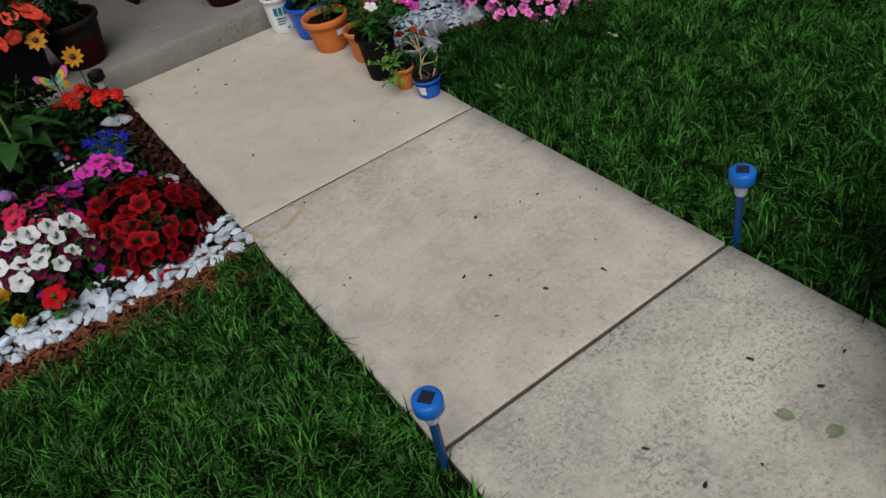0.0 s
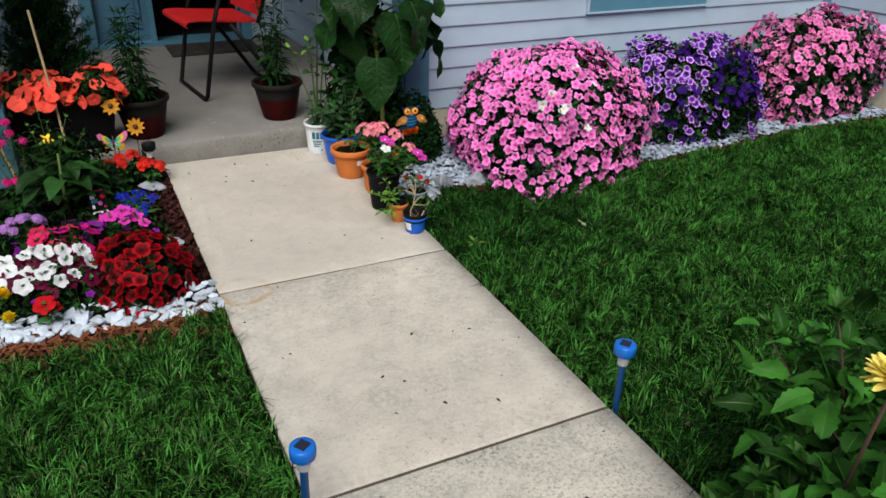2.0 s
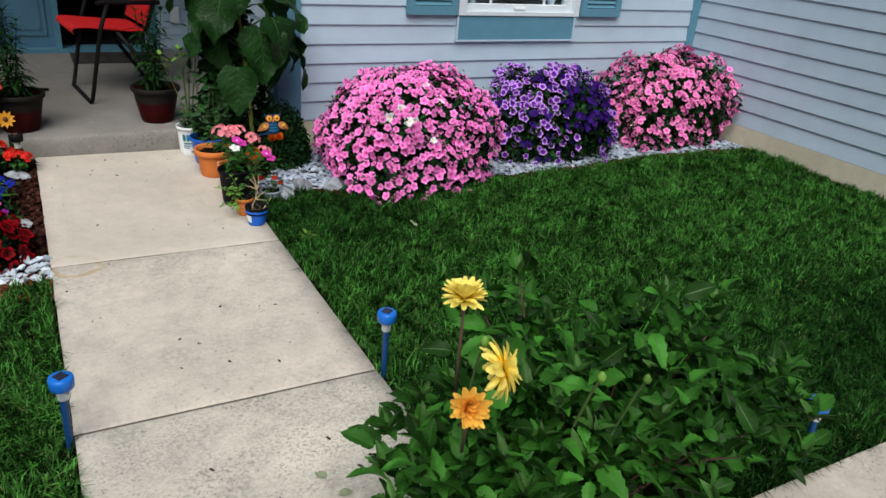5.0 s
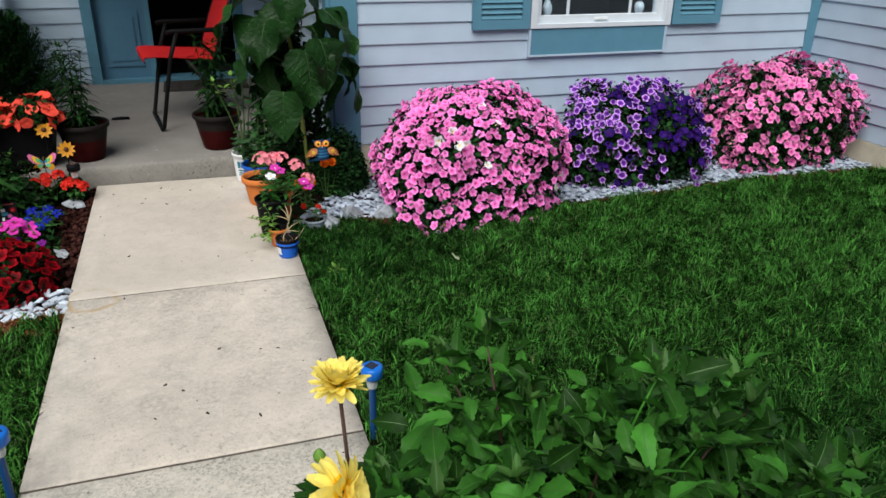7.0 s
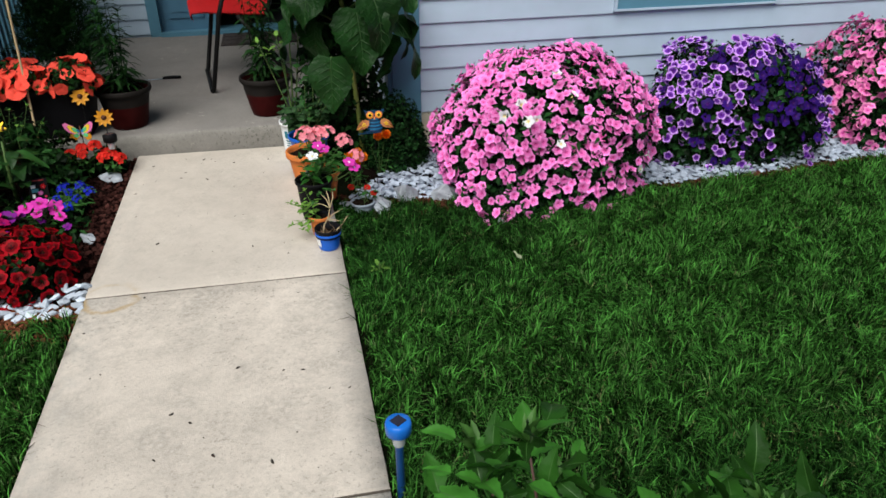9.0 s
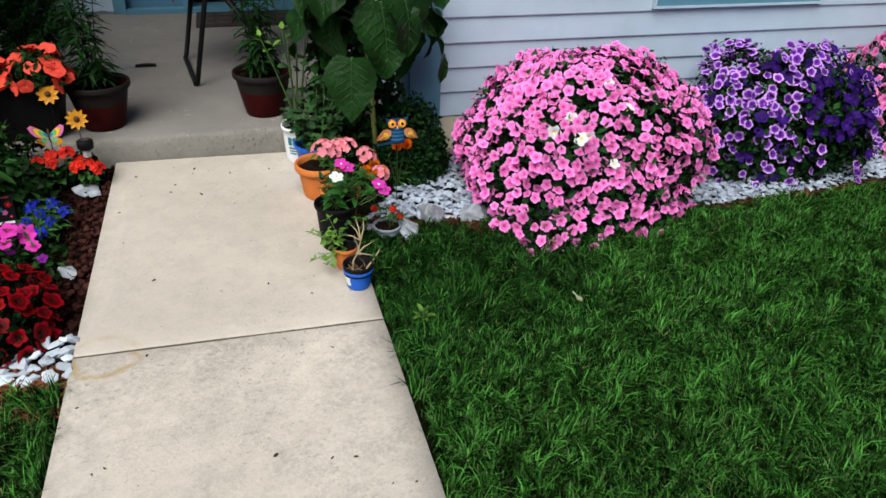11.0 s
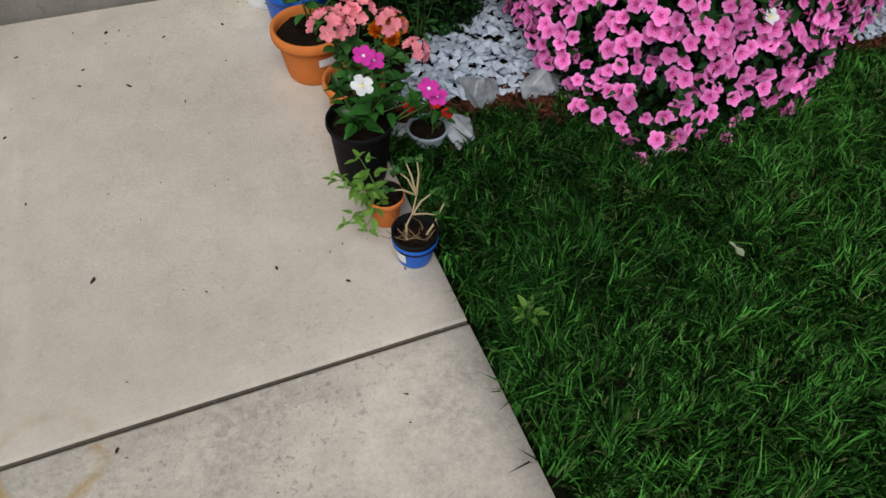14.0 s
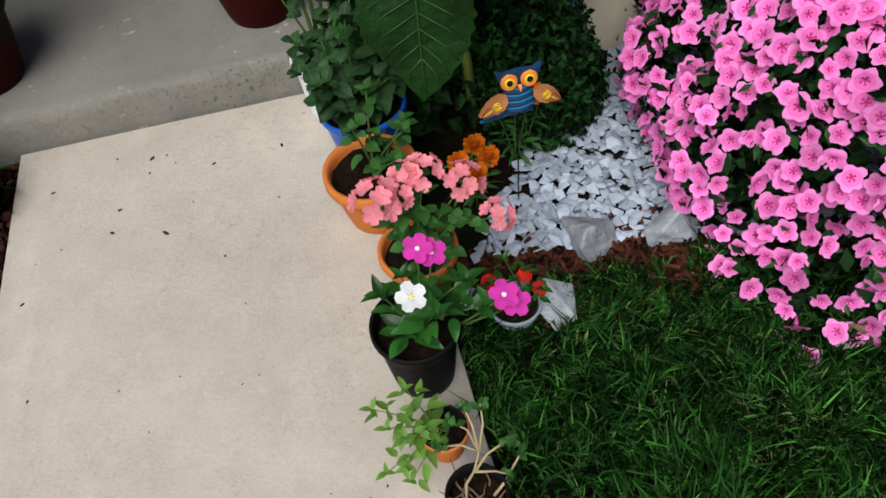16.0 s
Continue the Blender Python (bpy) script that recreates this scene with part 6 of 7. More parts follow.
part("foliage", leaf_cloud(6500, in_ball, 0.026, 0.016, 6).mesh("foliage", M["leaf_bush_shade"]), ob, kind="stuff")
st = Shape()
for i in range(7):
    st.tube([(0, 0, 0), (0.07 * math.cos(i), 0.06 * math.sin(i), 0.15), (0.13 * math.cos(i), 0.1 * math.sin(i), 0.26)], [0.006, 0.004, 0.002], 5)
part("branches", st.mesh("branches", M["stem_dark"]), ob, kind="stuff")

ob = thing("marigold_plant", 1.335, 1.13, ground_z(1.335, 1.13), "marigold with two orange flowers behind the owl ornament", "plant")
stemmed(ob, [(-0.02, -0.02, 0.25), (0.02, -0.02, 0.25), (0.06, 0.02, 0.18), (-0.06, 0.0, 0.18)], "fine", 7, 31, 0.15, 1.1, M["stem"], 0.003, 0.02)
for p in ((-0.022, -0.03, 0.245), (0.022, -0.03, 0.25)):
    blossom(ob, MARIGOLD_O, p, (0, -0.7, 0.8), 0.95, 0)

cluster_spot = (1.175, 1.01)
ob = thing("marigold_plant", *cluster_spot, ground_z(*cluster_spot), "orange marigold behind the geranium", "plant")
stemmed(ob, [(0.0, 0.0, 0.16), (0.05, 0.01, 0.17), (0.03, -0.03, 0.15), (-0.04, 0.02, 0.15), (0.02, 0.05, 0.12)], "fine", 6, 33, 0.2, 1.0, M["stem"], 0.003, 0.02)
for p in ((-0.035, 0.0, 0.16), (0.04, 0.0, 0.155), (0.0, -0.035, 0.145), (0.015, 0.035, 0.17)):
    blossom(ob, MARIGOLD_O, p, (0, -0.5, 1), 1.0, 0)

owl = thing("owl_ornament", 1.285, 0.985, ground_z(1.285, 0.985), "painted owl garden stake with a teal slatted body and tan wings", "ornament")
part("stake", Shape().tube([(0, 0.006, 0), (0, 0.006, 0.36)], 0.0018, 6).mesh("stake", M["black_metal"]), owl)
for i in range(8):
    w = (0.030, 0.033, 0.036, 0.038, 0.040, 0.041, 0.039, 0.034)[i]
    z = 0.389 - 0.0088 * i
    part("body_slat", Shape().tube([(-w, 0, z), (-0.5 * w, -0.006, z - 0.002), (0, -0.009, z - 0.003), (0.5 * w, -0.006, z - 0.002), (w, 0, z)], 0.0047, 8).mesh("body_slat", M["owl_blue" if i % 2 == 0 else "owl_navy"], True), owl)
part("tail", Shape().add([(-0.09, 0, 0.306), (-0.03, -0.004, 0.326), (0.035, -0.004, 0.326), (0.03, 0, 0.310), (-0.09, 0.006, 0.306), (-0.03, 0.006, 0.326), (0.035, 0.006, 0.326), (0.03, 0.006, 0.310)], [(0, 3, 2, 1), (4, 5, 6, 7), (0, 1, 5, 4), (1, 2, 6, 5), (2, 3, 7, 6), (3, 0, 4, 7)]).mesh("tail", M["owl_blue"]), owl)
for dz in (0.0, 0.006):
    part("tail_feather", Shape().tube([(-0.088, -0.006, 0.309 + dz), (-0.02, -0.008, 0.318 + dz), (0.034, -0.007, 0.317 + dz)], 0.0017, 6).mesh("tail_feather", M["owl_navy"], True), owl)
s = Shape()
rim = [(-0.052, 0.436), (-0.034, 0.427), (0.0, 0.431), (0.034, 0.427), (0.052, 0.436), (0.044, 0.412), (0.034, 0.392), (0.0, 0.386), (-0.034, 0.392), (-0.044, 0.412)]
k = len(rim)
s.add([(x, -0.005, z) for x, z in rim] + [(x, 0.010, z) for x, z in rim], [tuple(range(k)), tuple(range(k, 2 * k))[::-1]] + [((i + 1) % k, i, k + i, k + (i + 1) % k) for i in range(k)])
part("head", s.mesh("head", M["owl_navy"]), owl, "dark blue head with pointed tufts")
for q in (-1, 1):
    eye = part("eye", Shape().lathe([(0.001, 0.004), (0.010, 0.004), (0.014, 0.006), (0.018, 0.005), (0.0195, 0.0)], 20).mesh("eye", M["paint_orange"], True), owl, "round orange eye", facing((q * 0.0225, -0.008, 0.410), (0, -1, 0.25)))
    part("iris", Shape().lathe([(0.001, 0.0065), (0.010, 0.006), (0.0115, 0.004)], 16).mesh("iris", M["paint_yellow"], True), eye, "yellow iris")
    part("pupil", Shape().lathe([(0.001, 0.0085), (0.0065, 0.0075), (0.0075, 0.005)], 14).mesh("pupil", M["black_plastic"], True), eye)
    wing = leaf_geo(0.080, 0.042, "ovate", 9, 0.1, 0.15, 0.0, 0.05)
    sh = Shape().add(*wing).add([(x, y, z + 0.007) for x, y, z in wing[0]], [f[::-1] for f in wing[1]])
    w = part("wing", sh.mesh("wing", M["owl_tan"], True), owl, "tan carved wing", Matrix.Translation((q * 0.031, -0.012, 0.382)) @ pose(0, 0, 0, 78, 0, 0) @ pose(0, 0, 0, 0, 0, q * -124))
    curl = [(0.011 * t * math.cos(5.2 * math.pi * t), 0.030 + 0.011 * t * math.sin(5.2 * math.pi * t), 0.0125) for t in [0.15 + 0.85 * i / 22 for i in range(23)]]
    part("spiral", Shape().tube(curl, 0.0014, 5).mesh("spiral", M["paint_yellow"], True), w, "yellow painted spiral")
    for side in (-0.010, 0.0, 0.010):
        part("feather_stripe", Shape().tube([(side * 1.1, 0.044, 0.011), (side * 0.8, 0.056, 0.009), (side * 0.3, 0.070, 0.006)], 0.0013, 5).mesh("feather_stripe", M["paint_red"] if side else M["paint_yellow"], True), w)
part("beak", Shape().add([(-0.006, -0.012, 0.402), (0.006, -0.012, 0.402), (0, -0.024, 0.39), (0, -0.01, 0.382)], [(0, 1, 2), (0, 2, 3), (2, 1, 3)]).mesh("beak", M["paint_orange"]), owl)

# ---------------------------------------------------------------- dahlia by the driveway
dahlia = thing("dahlia_bush", 1.32, -1.98, ground_z(1.3, -1.98), "big leafy dahlia bush with pale yellow and amber blooms", "bush")
rd = random.Random(12)
tips = []
for cx, cy, cz, reach in ((-0.11, 0.25, 0.66, 0.19), (-0.38, -0.2, 0.60, 0.2), (0.18, -0.04, 0.68, 0.2), (0.50, 0.0, 0.50, 0.18), (-0.02, -0.36, 0.57, 0.22), (-0.53, 0.0, 0.42, 0.16), (0.60, -0.14, 0.36, 0.15), (0.36, 0.16, 0.46, 0.18), (0.42, -0.30, 0.50, 0.22), (-0.50, -0.30, 0.52, 0.17), (-0.22, -0.18, 0.62, 0.18), (0.06, 0.02, 0.47, 0.18), (-0.60, -0.22, 0.46, 0.13), (-0.46, -0.05, 0.52, 0.15)):
    tips.append((cx, cy, cz * rd.uniform(0.98, 1.06)))
    for i in range(7):
        a = i * 0.9 + rd.uniform(-0.3, 0.3)
        q = reach * rd.uniform(0.45, 1.05)
        tips.append((cx + q * math.cos(a), cy + 0.8 * q * math.sin(a), cz * rd.uniform(0.62, 0.98)))
count = 0
far = Shape()
for n_tip, tip in enumerate(tips):
    tip = Vector(tip)
    foot = Vector((0.25 * tip.x + rd.uniform(-0.05, 0.05), 0.25 * tip.y + rd.uniform(-0.04, 0.04), 0))
    mid = foot.lerp(tip, 0.5) + Vector((0, 0, 0.12))
    at = lambda t: foot * (1 - t) ** 2 + mid * 2 * t * (1 - t) + tip * t * t
    part("stem", Shape().tube([at(i / 5) for i in range(6)], [0.006, 0.0055, 0.005, 0.004, 0.003, 0.002], 6).mesh("stem", M["stem_dark"] if n_tip % 3 == 0 else M["leaf_dahlia"], True), dahlia)
    spin = rd.uniform(0, 360)
    for k in range(5):
        t = (0.36, 0.53, 0.68, 0.82, 0.94)[k]
        spin += 90 + rd.uniform(-15, 15)
        for j in (0, 180):
            for leaflet, (turn, along, size) in enumerate(((0, 0.075, 1.0), (58, 0.045, 0.75), (-58, 0.045, 0.75))):
                if k == 4 and leaflet:
                    continue
                if k == 0 and leaflet == 2:
                    continue
                m = Matrix.Translation(at(t)) @ pose(0, 0, 0, 0, 0, spin + j + rd.uniform(-14, 14)) @ pose(0, 0, 0, rd.uniform(12, 68), rd.uniform(-20, 20), 0) @ pose(0, along, 0, 0, 0, turn) @ pose(0, 0, 0, rd.uniform(-40, 25), rd.uniform(-35, 35), 0)
                m = m @ Matrix.Scale(size * rd.uniform(0.6, 1.08), 4)
                me = rd.choice(LEAVES["dahlia"])
                if k >= 1 and count < 300 and tip.z > 0.3:
                    part("leaf", me, dahlia, m=m)
                    count += 1
                else:
                    far.put([v.co for v in me.vertices], [tuple(p.vertices) for p in me.polygons], m, [p.material_index for p in me.polygons])
for tip in tips:
    for j in range(4):
        m = Matrix.Translation(tip) @ pose(0, 0, 0, 0, 0, 90 * j + rd.uniform(-25, 25)) @ pose(0, 0, 0, rd.uniform(30, 75), rd.uniform(-15, 15), 0) @ Matrix.Scale(rd.uniform(0.5, 0.85), 4)
        far.put([v.co for v in LEAVES["dahlia"][j].vertices], [tuple(p.vertices) for p in LEAVES["dahlia"][j].polygons], m, [p.material_index for p in LEAVES["dahlia"][j].polygons])
YOUNG = [mesh_of(ribbed_leaf_geo(0.085, 0.028, 9, 0.35, 0.1 + 0.1 * q, 0.05, 0.08, 0.3 * q, seed=q), "young_leaf", [M["leaf_young"], M["dahlia_rib"]], True) for q in range(3)]
for n_tip, tip in enumerate(tips):
    if n_tip % 7 > 3:
        continue
    for j in range(6 if n_tip % 7 == 0 else 4):
        m = Matrix.Translation(tip) @ pose(0, 0, 0, 0, 0, 67 * j + rd.uniform(-25, 25)) @ pose(0, 0, 0, rd.uniform(45, 82), rd.uniform(-25, 25), 0) @ Matrix.Scale(rd.uniform(0.55, 1.0), 4)
        part("young_leaf", rd.choice(YOUNG), dahlia, m=m)
part("lower_leaves", far.mesh("lower_leaves", [M["leaf_dahlia"], M["dahlia_rib"]], True), dahlia, kind="stuff")


def dahlia_flower(x, y, z, me, aim, bend, colour, size=1.0):
    p = Vector((x, y, z - CROSS * x)) - dahlia.matrix_basis.translation
    pts = [p + Vector(bend), p + Vector(bend) * 0.5, p - Vector(aim).normalized() * 0.004]
    part("flower_stalk", Shape().tube(pts, [0.004, 0.0038, 0.0035], 7).mesh("flower_stalk", M["stem_dark"], True), dahlia)
    b = part(colour, me, dahlia, m=facing(p, Vector(aim).normalized(), 20, size))
    part("calyx", Shape().lathe([(0.001, -0.014), (0.012, -0.01), (0.016, 0.0), (0.008, 0.006)], 10).mesh("calyx", M["stem"], True), b)


dahlia_flower(0.784, -2.116, 0.80, DAHLIA_Y, (0.05, 0.12, 1.0), (0.02, 0.03, -0.28), "bloom", 0.9)
dahlia_flower(0.745, -2.335, 0.765, DAHLIA_W, (0.7, -0.35, 0.22), (-0.02, 0.10, -0.2), "bloom", 0.92)
dahlia_flower(0.655, -2.37, 0.725, DAHLIA_O, (-0.3, -0.75, 0.45), (0.06, 0.1, -0.2), "bloom", 0.78)
for x, y, z in ((0.898, -2.44, 0.775), (1.046, -2.42, 0.72), (0.72, -2.30, 0.81)):
    p = Vector((x, y, z - CROSS * x)) - dahlia.matrix_basis.translation
    part("flower_stalk", Shape().tube([p + Vector((0.03, 0.08, -0.18)), p + Vector((0.01, 0.03, -0.06)), p], 0.003, 6).mesh("flower_stalk", M["stem"]), dahlia)
    b = part("bud", Shape().lathe([(0.001, -0.009), (0.008, -0.005), (0.0095, 0.003), (0.005, 0.011), (0.001, 0.014)], 10).mesh("bud", M["leaf_light"], True), dahlia, "closed yellow-green bud", Matrix.Translation(p))

# ---------------------------------------------------------------- solar lamps
def solar_lamp(x, y, label, top=0.224, head=None, stakem=None, lean=0.0, group="solar lamps"):
    z = ground_z(x, y)
    ob = thing("solar_lamp", x, y, z, label, "lamp", group)
    ob.matrix_basis = pose(x, y, z, lean, lean * 0.6, 0)
    h = top - CROSS * x - z
    part("stake", Shape().lathe([(0.001, -0.03), (0.011, -0.0), (0.0115, h - 0.082), (0.012, h - 0.08), (0.001, h - 0.079)], 14).mesh("stake", stakem or M["lamp_stake"], True), ob)
    part("lens", Shape().lathe([(0.0165, h - 0.079), (0.0185, h - 0.06), (0.0185, h - 0.04), (0.0165, h - 0.04), (0.0165, h - 0.06), (0.0145, h - 0.079)], 18).mesh("lens", M["clear_plastic"], True), ob, "clear ribbed lens")
    part("reflector", Shape().lathe([(0.001, h - 0.078), (0.009, h - 0.076), (0.004, h - 0.058), (0.012, h - 0.042), (0.001, h - 0.04)], 16).mesh("reflector", M["chrome"], True), ob, "shiny metal reflector")
    cap = part("cap", Shape().lathe([(0.001, h - 0.04), (0.031, h - 0.04), (0.0345, h - 0.036), (0.0355, h - 0.012), (0.034, h - 0.003), (0.029, h), (0.001, h)], 28).mesh("cap", head or M["lamp_blue"], True), ob)
    part("solar_cell", Shape().box((-0.016, -0.016, h - 0.001), (0.016, 0.016, h + 0.002)).mesh("solar_cell", M["solar_cell"]), cap, "dark square solar cell", pose(0, 0, 0, 0, 0, 35))
    return ob


solar_lamp(-0.012, -1.222, "blue plastic solar stake lamp beside the path", 0.222, lean=1.5)
solar_lamp(1.047, -1.205, "blue plastic solar stake lamp in the grass beside the path", 0.228)
solar_lamp(2.185, -2.185, "blue plastic solar stake lamp at the driveway's edge", 0.20, lean=-2)
solar_lamp(-0.075, 1.30, "small black solar stake lamp in the flower bed", 0.225, M["black_plastic"], M["black_plastic"], group="bed lamp")

# ---------------------------------------------------------------- porch things
def glazed(x, y, r, h, label):
    return pot("glazed_pot", label, x, y, PORCH_Z, r, r * 0.66, h, [M["glaze_red"], M["glaze_dark"], M["glaze_rim"]], group="porch pots", lip=0.014, bands=(h * 0.58, h * 0.62))


glazed(-0.045, 1.72, 0.147, 0.23, "large two-tone red and grey glazed pot on the porch edge")
glazed(0.745, 1.77, 0.147, 0.23, "large two-tone red and grey glazed pot on the porch")
for x, y, seed, n in ((-0.045, 1.72, 3, 10), (0.745, 1.77, 5, 9)):
    ob = thing("lily_plant", x, y, PORCH_Z + 0.185, "narrow-leaved lily stems in the glazed pot", "plant", "lilies")
    rp = random.Random(seed)
    stemmed(ob, [(rp.uniform(-0.085, 0.085), rp.uniform(-0.05, 0.06), rp.uniform(0.32, 0.52)) for _ in range(n)], "spike", 11, seed, 0.1, 1.05, M["leaf_dark"], 0.004, 0.05, pairs=3, lift=30, bend=0.05, small=0.7, tuft=5)

planter = thing("planter_box", -0.53, 1.665, PORCH_Z, "long black plastic planter below the coral petunias", "planter")
sh = Shape()
ring = lambda w, d, z: [(-w, -d, z), (w, -d, z), (w, d, z), (-w, d, z)]
sh.add(ring(0.30, 0.085, 0) + ring(0.345, 0.115, 0.245) + ring(0.362, 0.13, 0.248) + ring(0.362, 0.13, 0.272) + ring(0.335, 0.105, 0.272) + ring(0.325, 0.10, 0.23),
       [(3, 2, 1, 0)] + [(4 * k + q, 4 * k + (q + 1) % 4, 4 * k + 4 + (q + 1) % 4, 4 * k + 4 + q) for k in range(5) for q in range(4)])
part("box_body", sh.mesh("box_body", M["black_plastic"]), planter)
part("soil", Shape().box((-0.327, -0.1, 0.20), (0.327, 0.1, 0.235)).mesh("soil", M["dirt"]), planter, "dark potting soil")
pot("plant_pot", "black pot of the evergreen on the porch", -0.48, 2.35, PORCH_Z, 0.16, 0.12, 0.2, M["black_plastic"], group="porch pots")
ob = thing("evergreen_shrub", -0.48, 2.35, PORCH_Z + 0.165, "dense dark conical evergreen in a pot", "bush")
part("trunk", Shape().tube([(0, 0, 0), (0, 0, 0.25), (0, 0, 0.5)], [0.014, 0.01, 0.004], 7).mesh("trunk", M["stem_dark"], True), ob)
rp = random.Random(31)
s = Shape()
for i in range(80):
    a, rise = i * 2.39996, (i + 0.5) / 80
    base = Vector((0, 0, 0.02 + 0.42 * rise))
    d = Vector((math.cos(a), math.sin(a), 0.2 + 1.5 * rise ** 2.2)).normalized()
    reach = rp.uniform(0.26, 0.36) * (1.05 - 0.5 * rise)
    for k in range(370):
        t = rp.random() ** 0.7
        p = base + d * reach * t + 0.029 * (1.25 - 0.9 * t) * Vector((rp.gauss(0, 1), rp.gauss(0, 1), rp.gauss(0, 1)))
        p.z = max(0.0, p.z + 0.05 * t * t)
        v, f = small_leaf(rp.uniform(0.02, 0.038), 0.009, 0.15)
        way = (d + 0.55 * Vector((rp.gauss(0, 1), rp.gauss(0, 1), rp.gauss(0.25, 0.7)))).normalized()
        s.put(v, f, Matrix.Translation(p) @ way.to_track_quat("Y", "Z").to_matrix().to_4x4())
part("foliage", s.mesh("foliage", M["evergreen"]), ob, kind="stuff")

# folding chair that faces the porch's open side
chair = thing("folding_chair", 0.37, 2.25, PORCH_Z, "red sling folding chair with a black tubular frame", "chair", turn=7)
T = 0.0145
SEAT = 0.50
W = 0.58
part("front_leg_frame", Shape().tube([(0.19, 0, SEAT + 0.17), (0.13, 0, SEAT), (0.03, 0, 0.03), (0.02, 0.015, 0.013), (0.02, W / 2, 0.013), (0.02, W - 0.015, 0.013), (0.03, W, 0.03), (0.13, W, SEAT), (0.19, W, SEAT + 0.17)], T, 10).mesh("front_leg_frame", M["black_metal"], True), chair)
part("rear_leg_frame", Shape().tube([(0.24, 0.03, SEAT - 0.02), (0.40, 0.03, SEAT * 0.5), (0.545, 0.03, 0.03), (0.56, 0.05, 0.013), (0.56, W - 0.05, 0.013), (0.545, W - 0.03, 0.03), (0.40, W - 0.03, SEAT * 0.5), (0.24, W - 0.03, SEAT - 0.02)], T, 10).mesh("rear_leg_frame", M["black_metal"], True), chair)
part("back_frame", Shape().tube([(0.42, 0.01, SEAT - 0.03), (0.51, 0.01, SEAT + 0.22), (0.62, 0.01, SEAT + 0.5), (0.625, 0.04, SEAT + 0.52), (0.625, W - 0.04, SEAT + 0.52), (0.62, W - 0.01, SEAT + 0.5), (0.51, W - 0.01, SEAT + 0.22), (0.42, W - 0.01, SEAT - 0.03)], T, 10).mesh("back_frame", M["black_metal"], True), chair)
for y in (0.0, W):
    part("armrest", Shape().tube([(0.12, y, SEAT + 0.165), (0.16, y, SEAT + 0.175), (0.34, y, SEAT + 0.175), (0.53, y, SEAT + 0.175)], 0.016, 10).mesh("armrest", M["black_plastic"], True), chair)


def sling(points, y0, y1, sag):
    s = Shape()
    n = 8
    for layer in (0, 1):
        v = []
        for i, (x, z) in enumerate(points):
            for j in range(n + 1):
                u = j / n
                dz = -sag * 4 * u * (1 - u) * math.sin(math.pi * i / (len(points) - 1))
                v.append((x, y0 + (y1 - y0) * u, z + dz - 0.006 * layer))
        k = n + 1
        f = [(i * k + j, i * k + j + 1, (i + 1) * k + j + 1, (i + 1) * k + j) for i in range(len(points) - 1) for j in range(n)]
        s.add(v, f if layer else [q[::-1] for q in f])
    return s


seat = [(-0.03, SEAT - 0.03), (-0.042, SEAT - 0.01), (-0.03, SEAT + 0.010), (0.04, SEAT + 0.012), (0.16, SEAT + 0.0), (0.29, SEAT - 0.012), (0.44, SEAT - 0.02)]
part("seat", sling(seat, 0.015, W - 0.015, 0.02).mesh("seat", M["red_cloth"], True), chair, "red woven seat")
backp = [(0.43, SEAT + 0.02), (0.465, SEAT + 0.12), (0.502, SEAT + 0.22), (0.558, SEAT + 0.36), (0.612, SEAT + 0.51)]
part("backrest", sling(backp, 0.015, W - 0.015, 0.0).mesh("backrest", M["red_cloth"], True), chair, "red woven backrest")

dm = thing("door_mat", 0.74, 3.84, PORCH_Z, "dark patterned door mat before the doorway", "mat")
part("weave", Shape().box((-0.36, -0.22, 0), (0.36, 0.22, 0.012)).mesh("weave", M["mat_weave"]), dm)
for i in range(5):
    for j in range(3):
        x, y = -0.29 + 0.145 * i, -0.13 + 0.13 * j
        part("pattern_patch", Shape().box((x - 0.05, y - 0.045, 0.012), (x + 0.05, y + 0.045, 0.014)).mesh("pattern_patch", M["mat_pattern"]), dm)

kn = thing("garden_knife", 0.03, 2.69, PORCH_Z, "garden knife with a black handle lying on the porch", "knife", turn=2)
part("handle", Shape().tube([(0.0, 0, 0.012), (0.06, 0.004, 0.013), (0.12, 0, 0.011)], [0.009, 0.012, 0.010], 8).mesh("handle", M["black_plastic"], True), kn)
part("blade", Shape().box((-0.12, -0.006, 0.002), (0.0, 0.008, 0.006)).mesh("blade", M["chrome"]), kn)

# ---------------------------------------------------------------- more of the flower bed
ob = thing("hosta", -0.50, 1.02, 0.0, "broad-leaved dark green plant amid the flowers", "plant")
rp = random.Random(15)
for i in range(40):
    a = i * 137.5
    m = pose(0.06 * math.cos(i), 0.06 * math.sin(i), 0.05 + 0.006 * i, 0, 0, a) @ pose(0, 0.05, 0, 50 - 1.3 * i + rp.uniform(-10, 10), rp.uniform(-15, 15), 0) @ Matrix.Scale(rp.uniform(0.6, 1.05), 4)
    part("leaf", rp.choice(LEAVES["hosta"]), ob, m=m)
part("stem", Shape().tube([(0, 0, 0), (0, 0, 0.15), (0.01, 0, 0.32)], [0.012, 0.009, 0.005], 8).mesh("stem", M["stem"], True), ob)


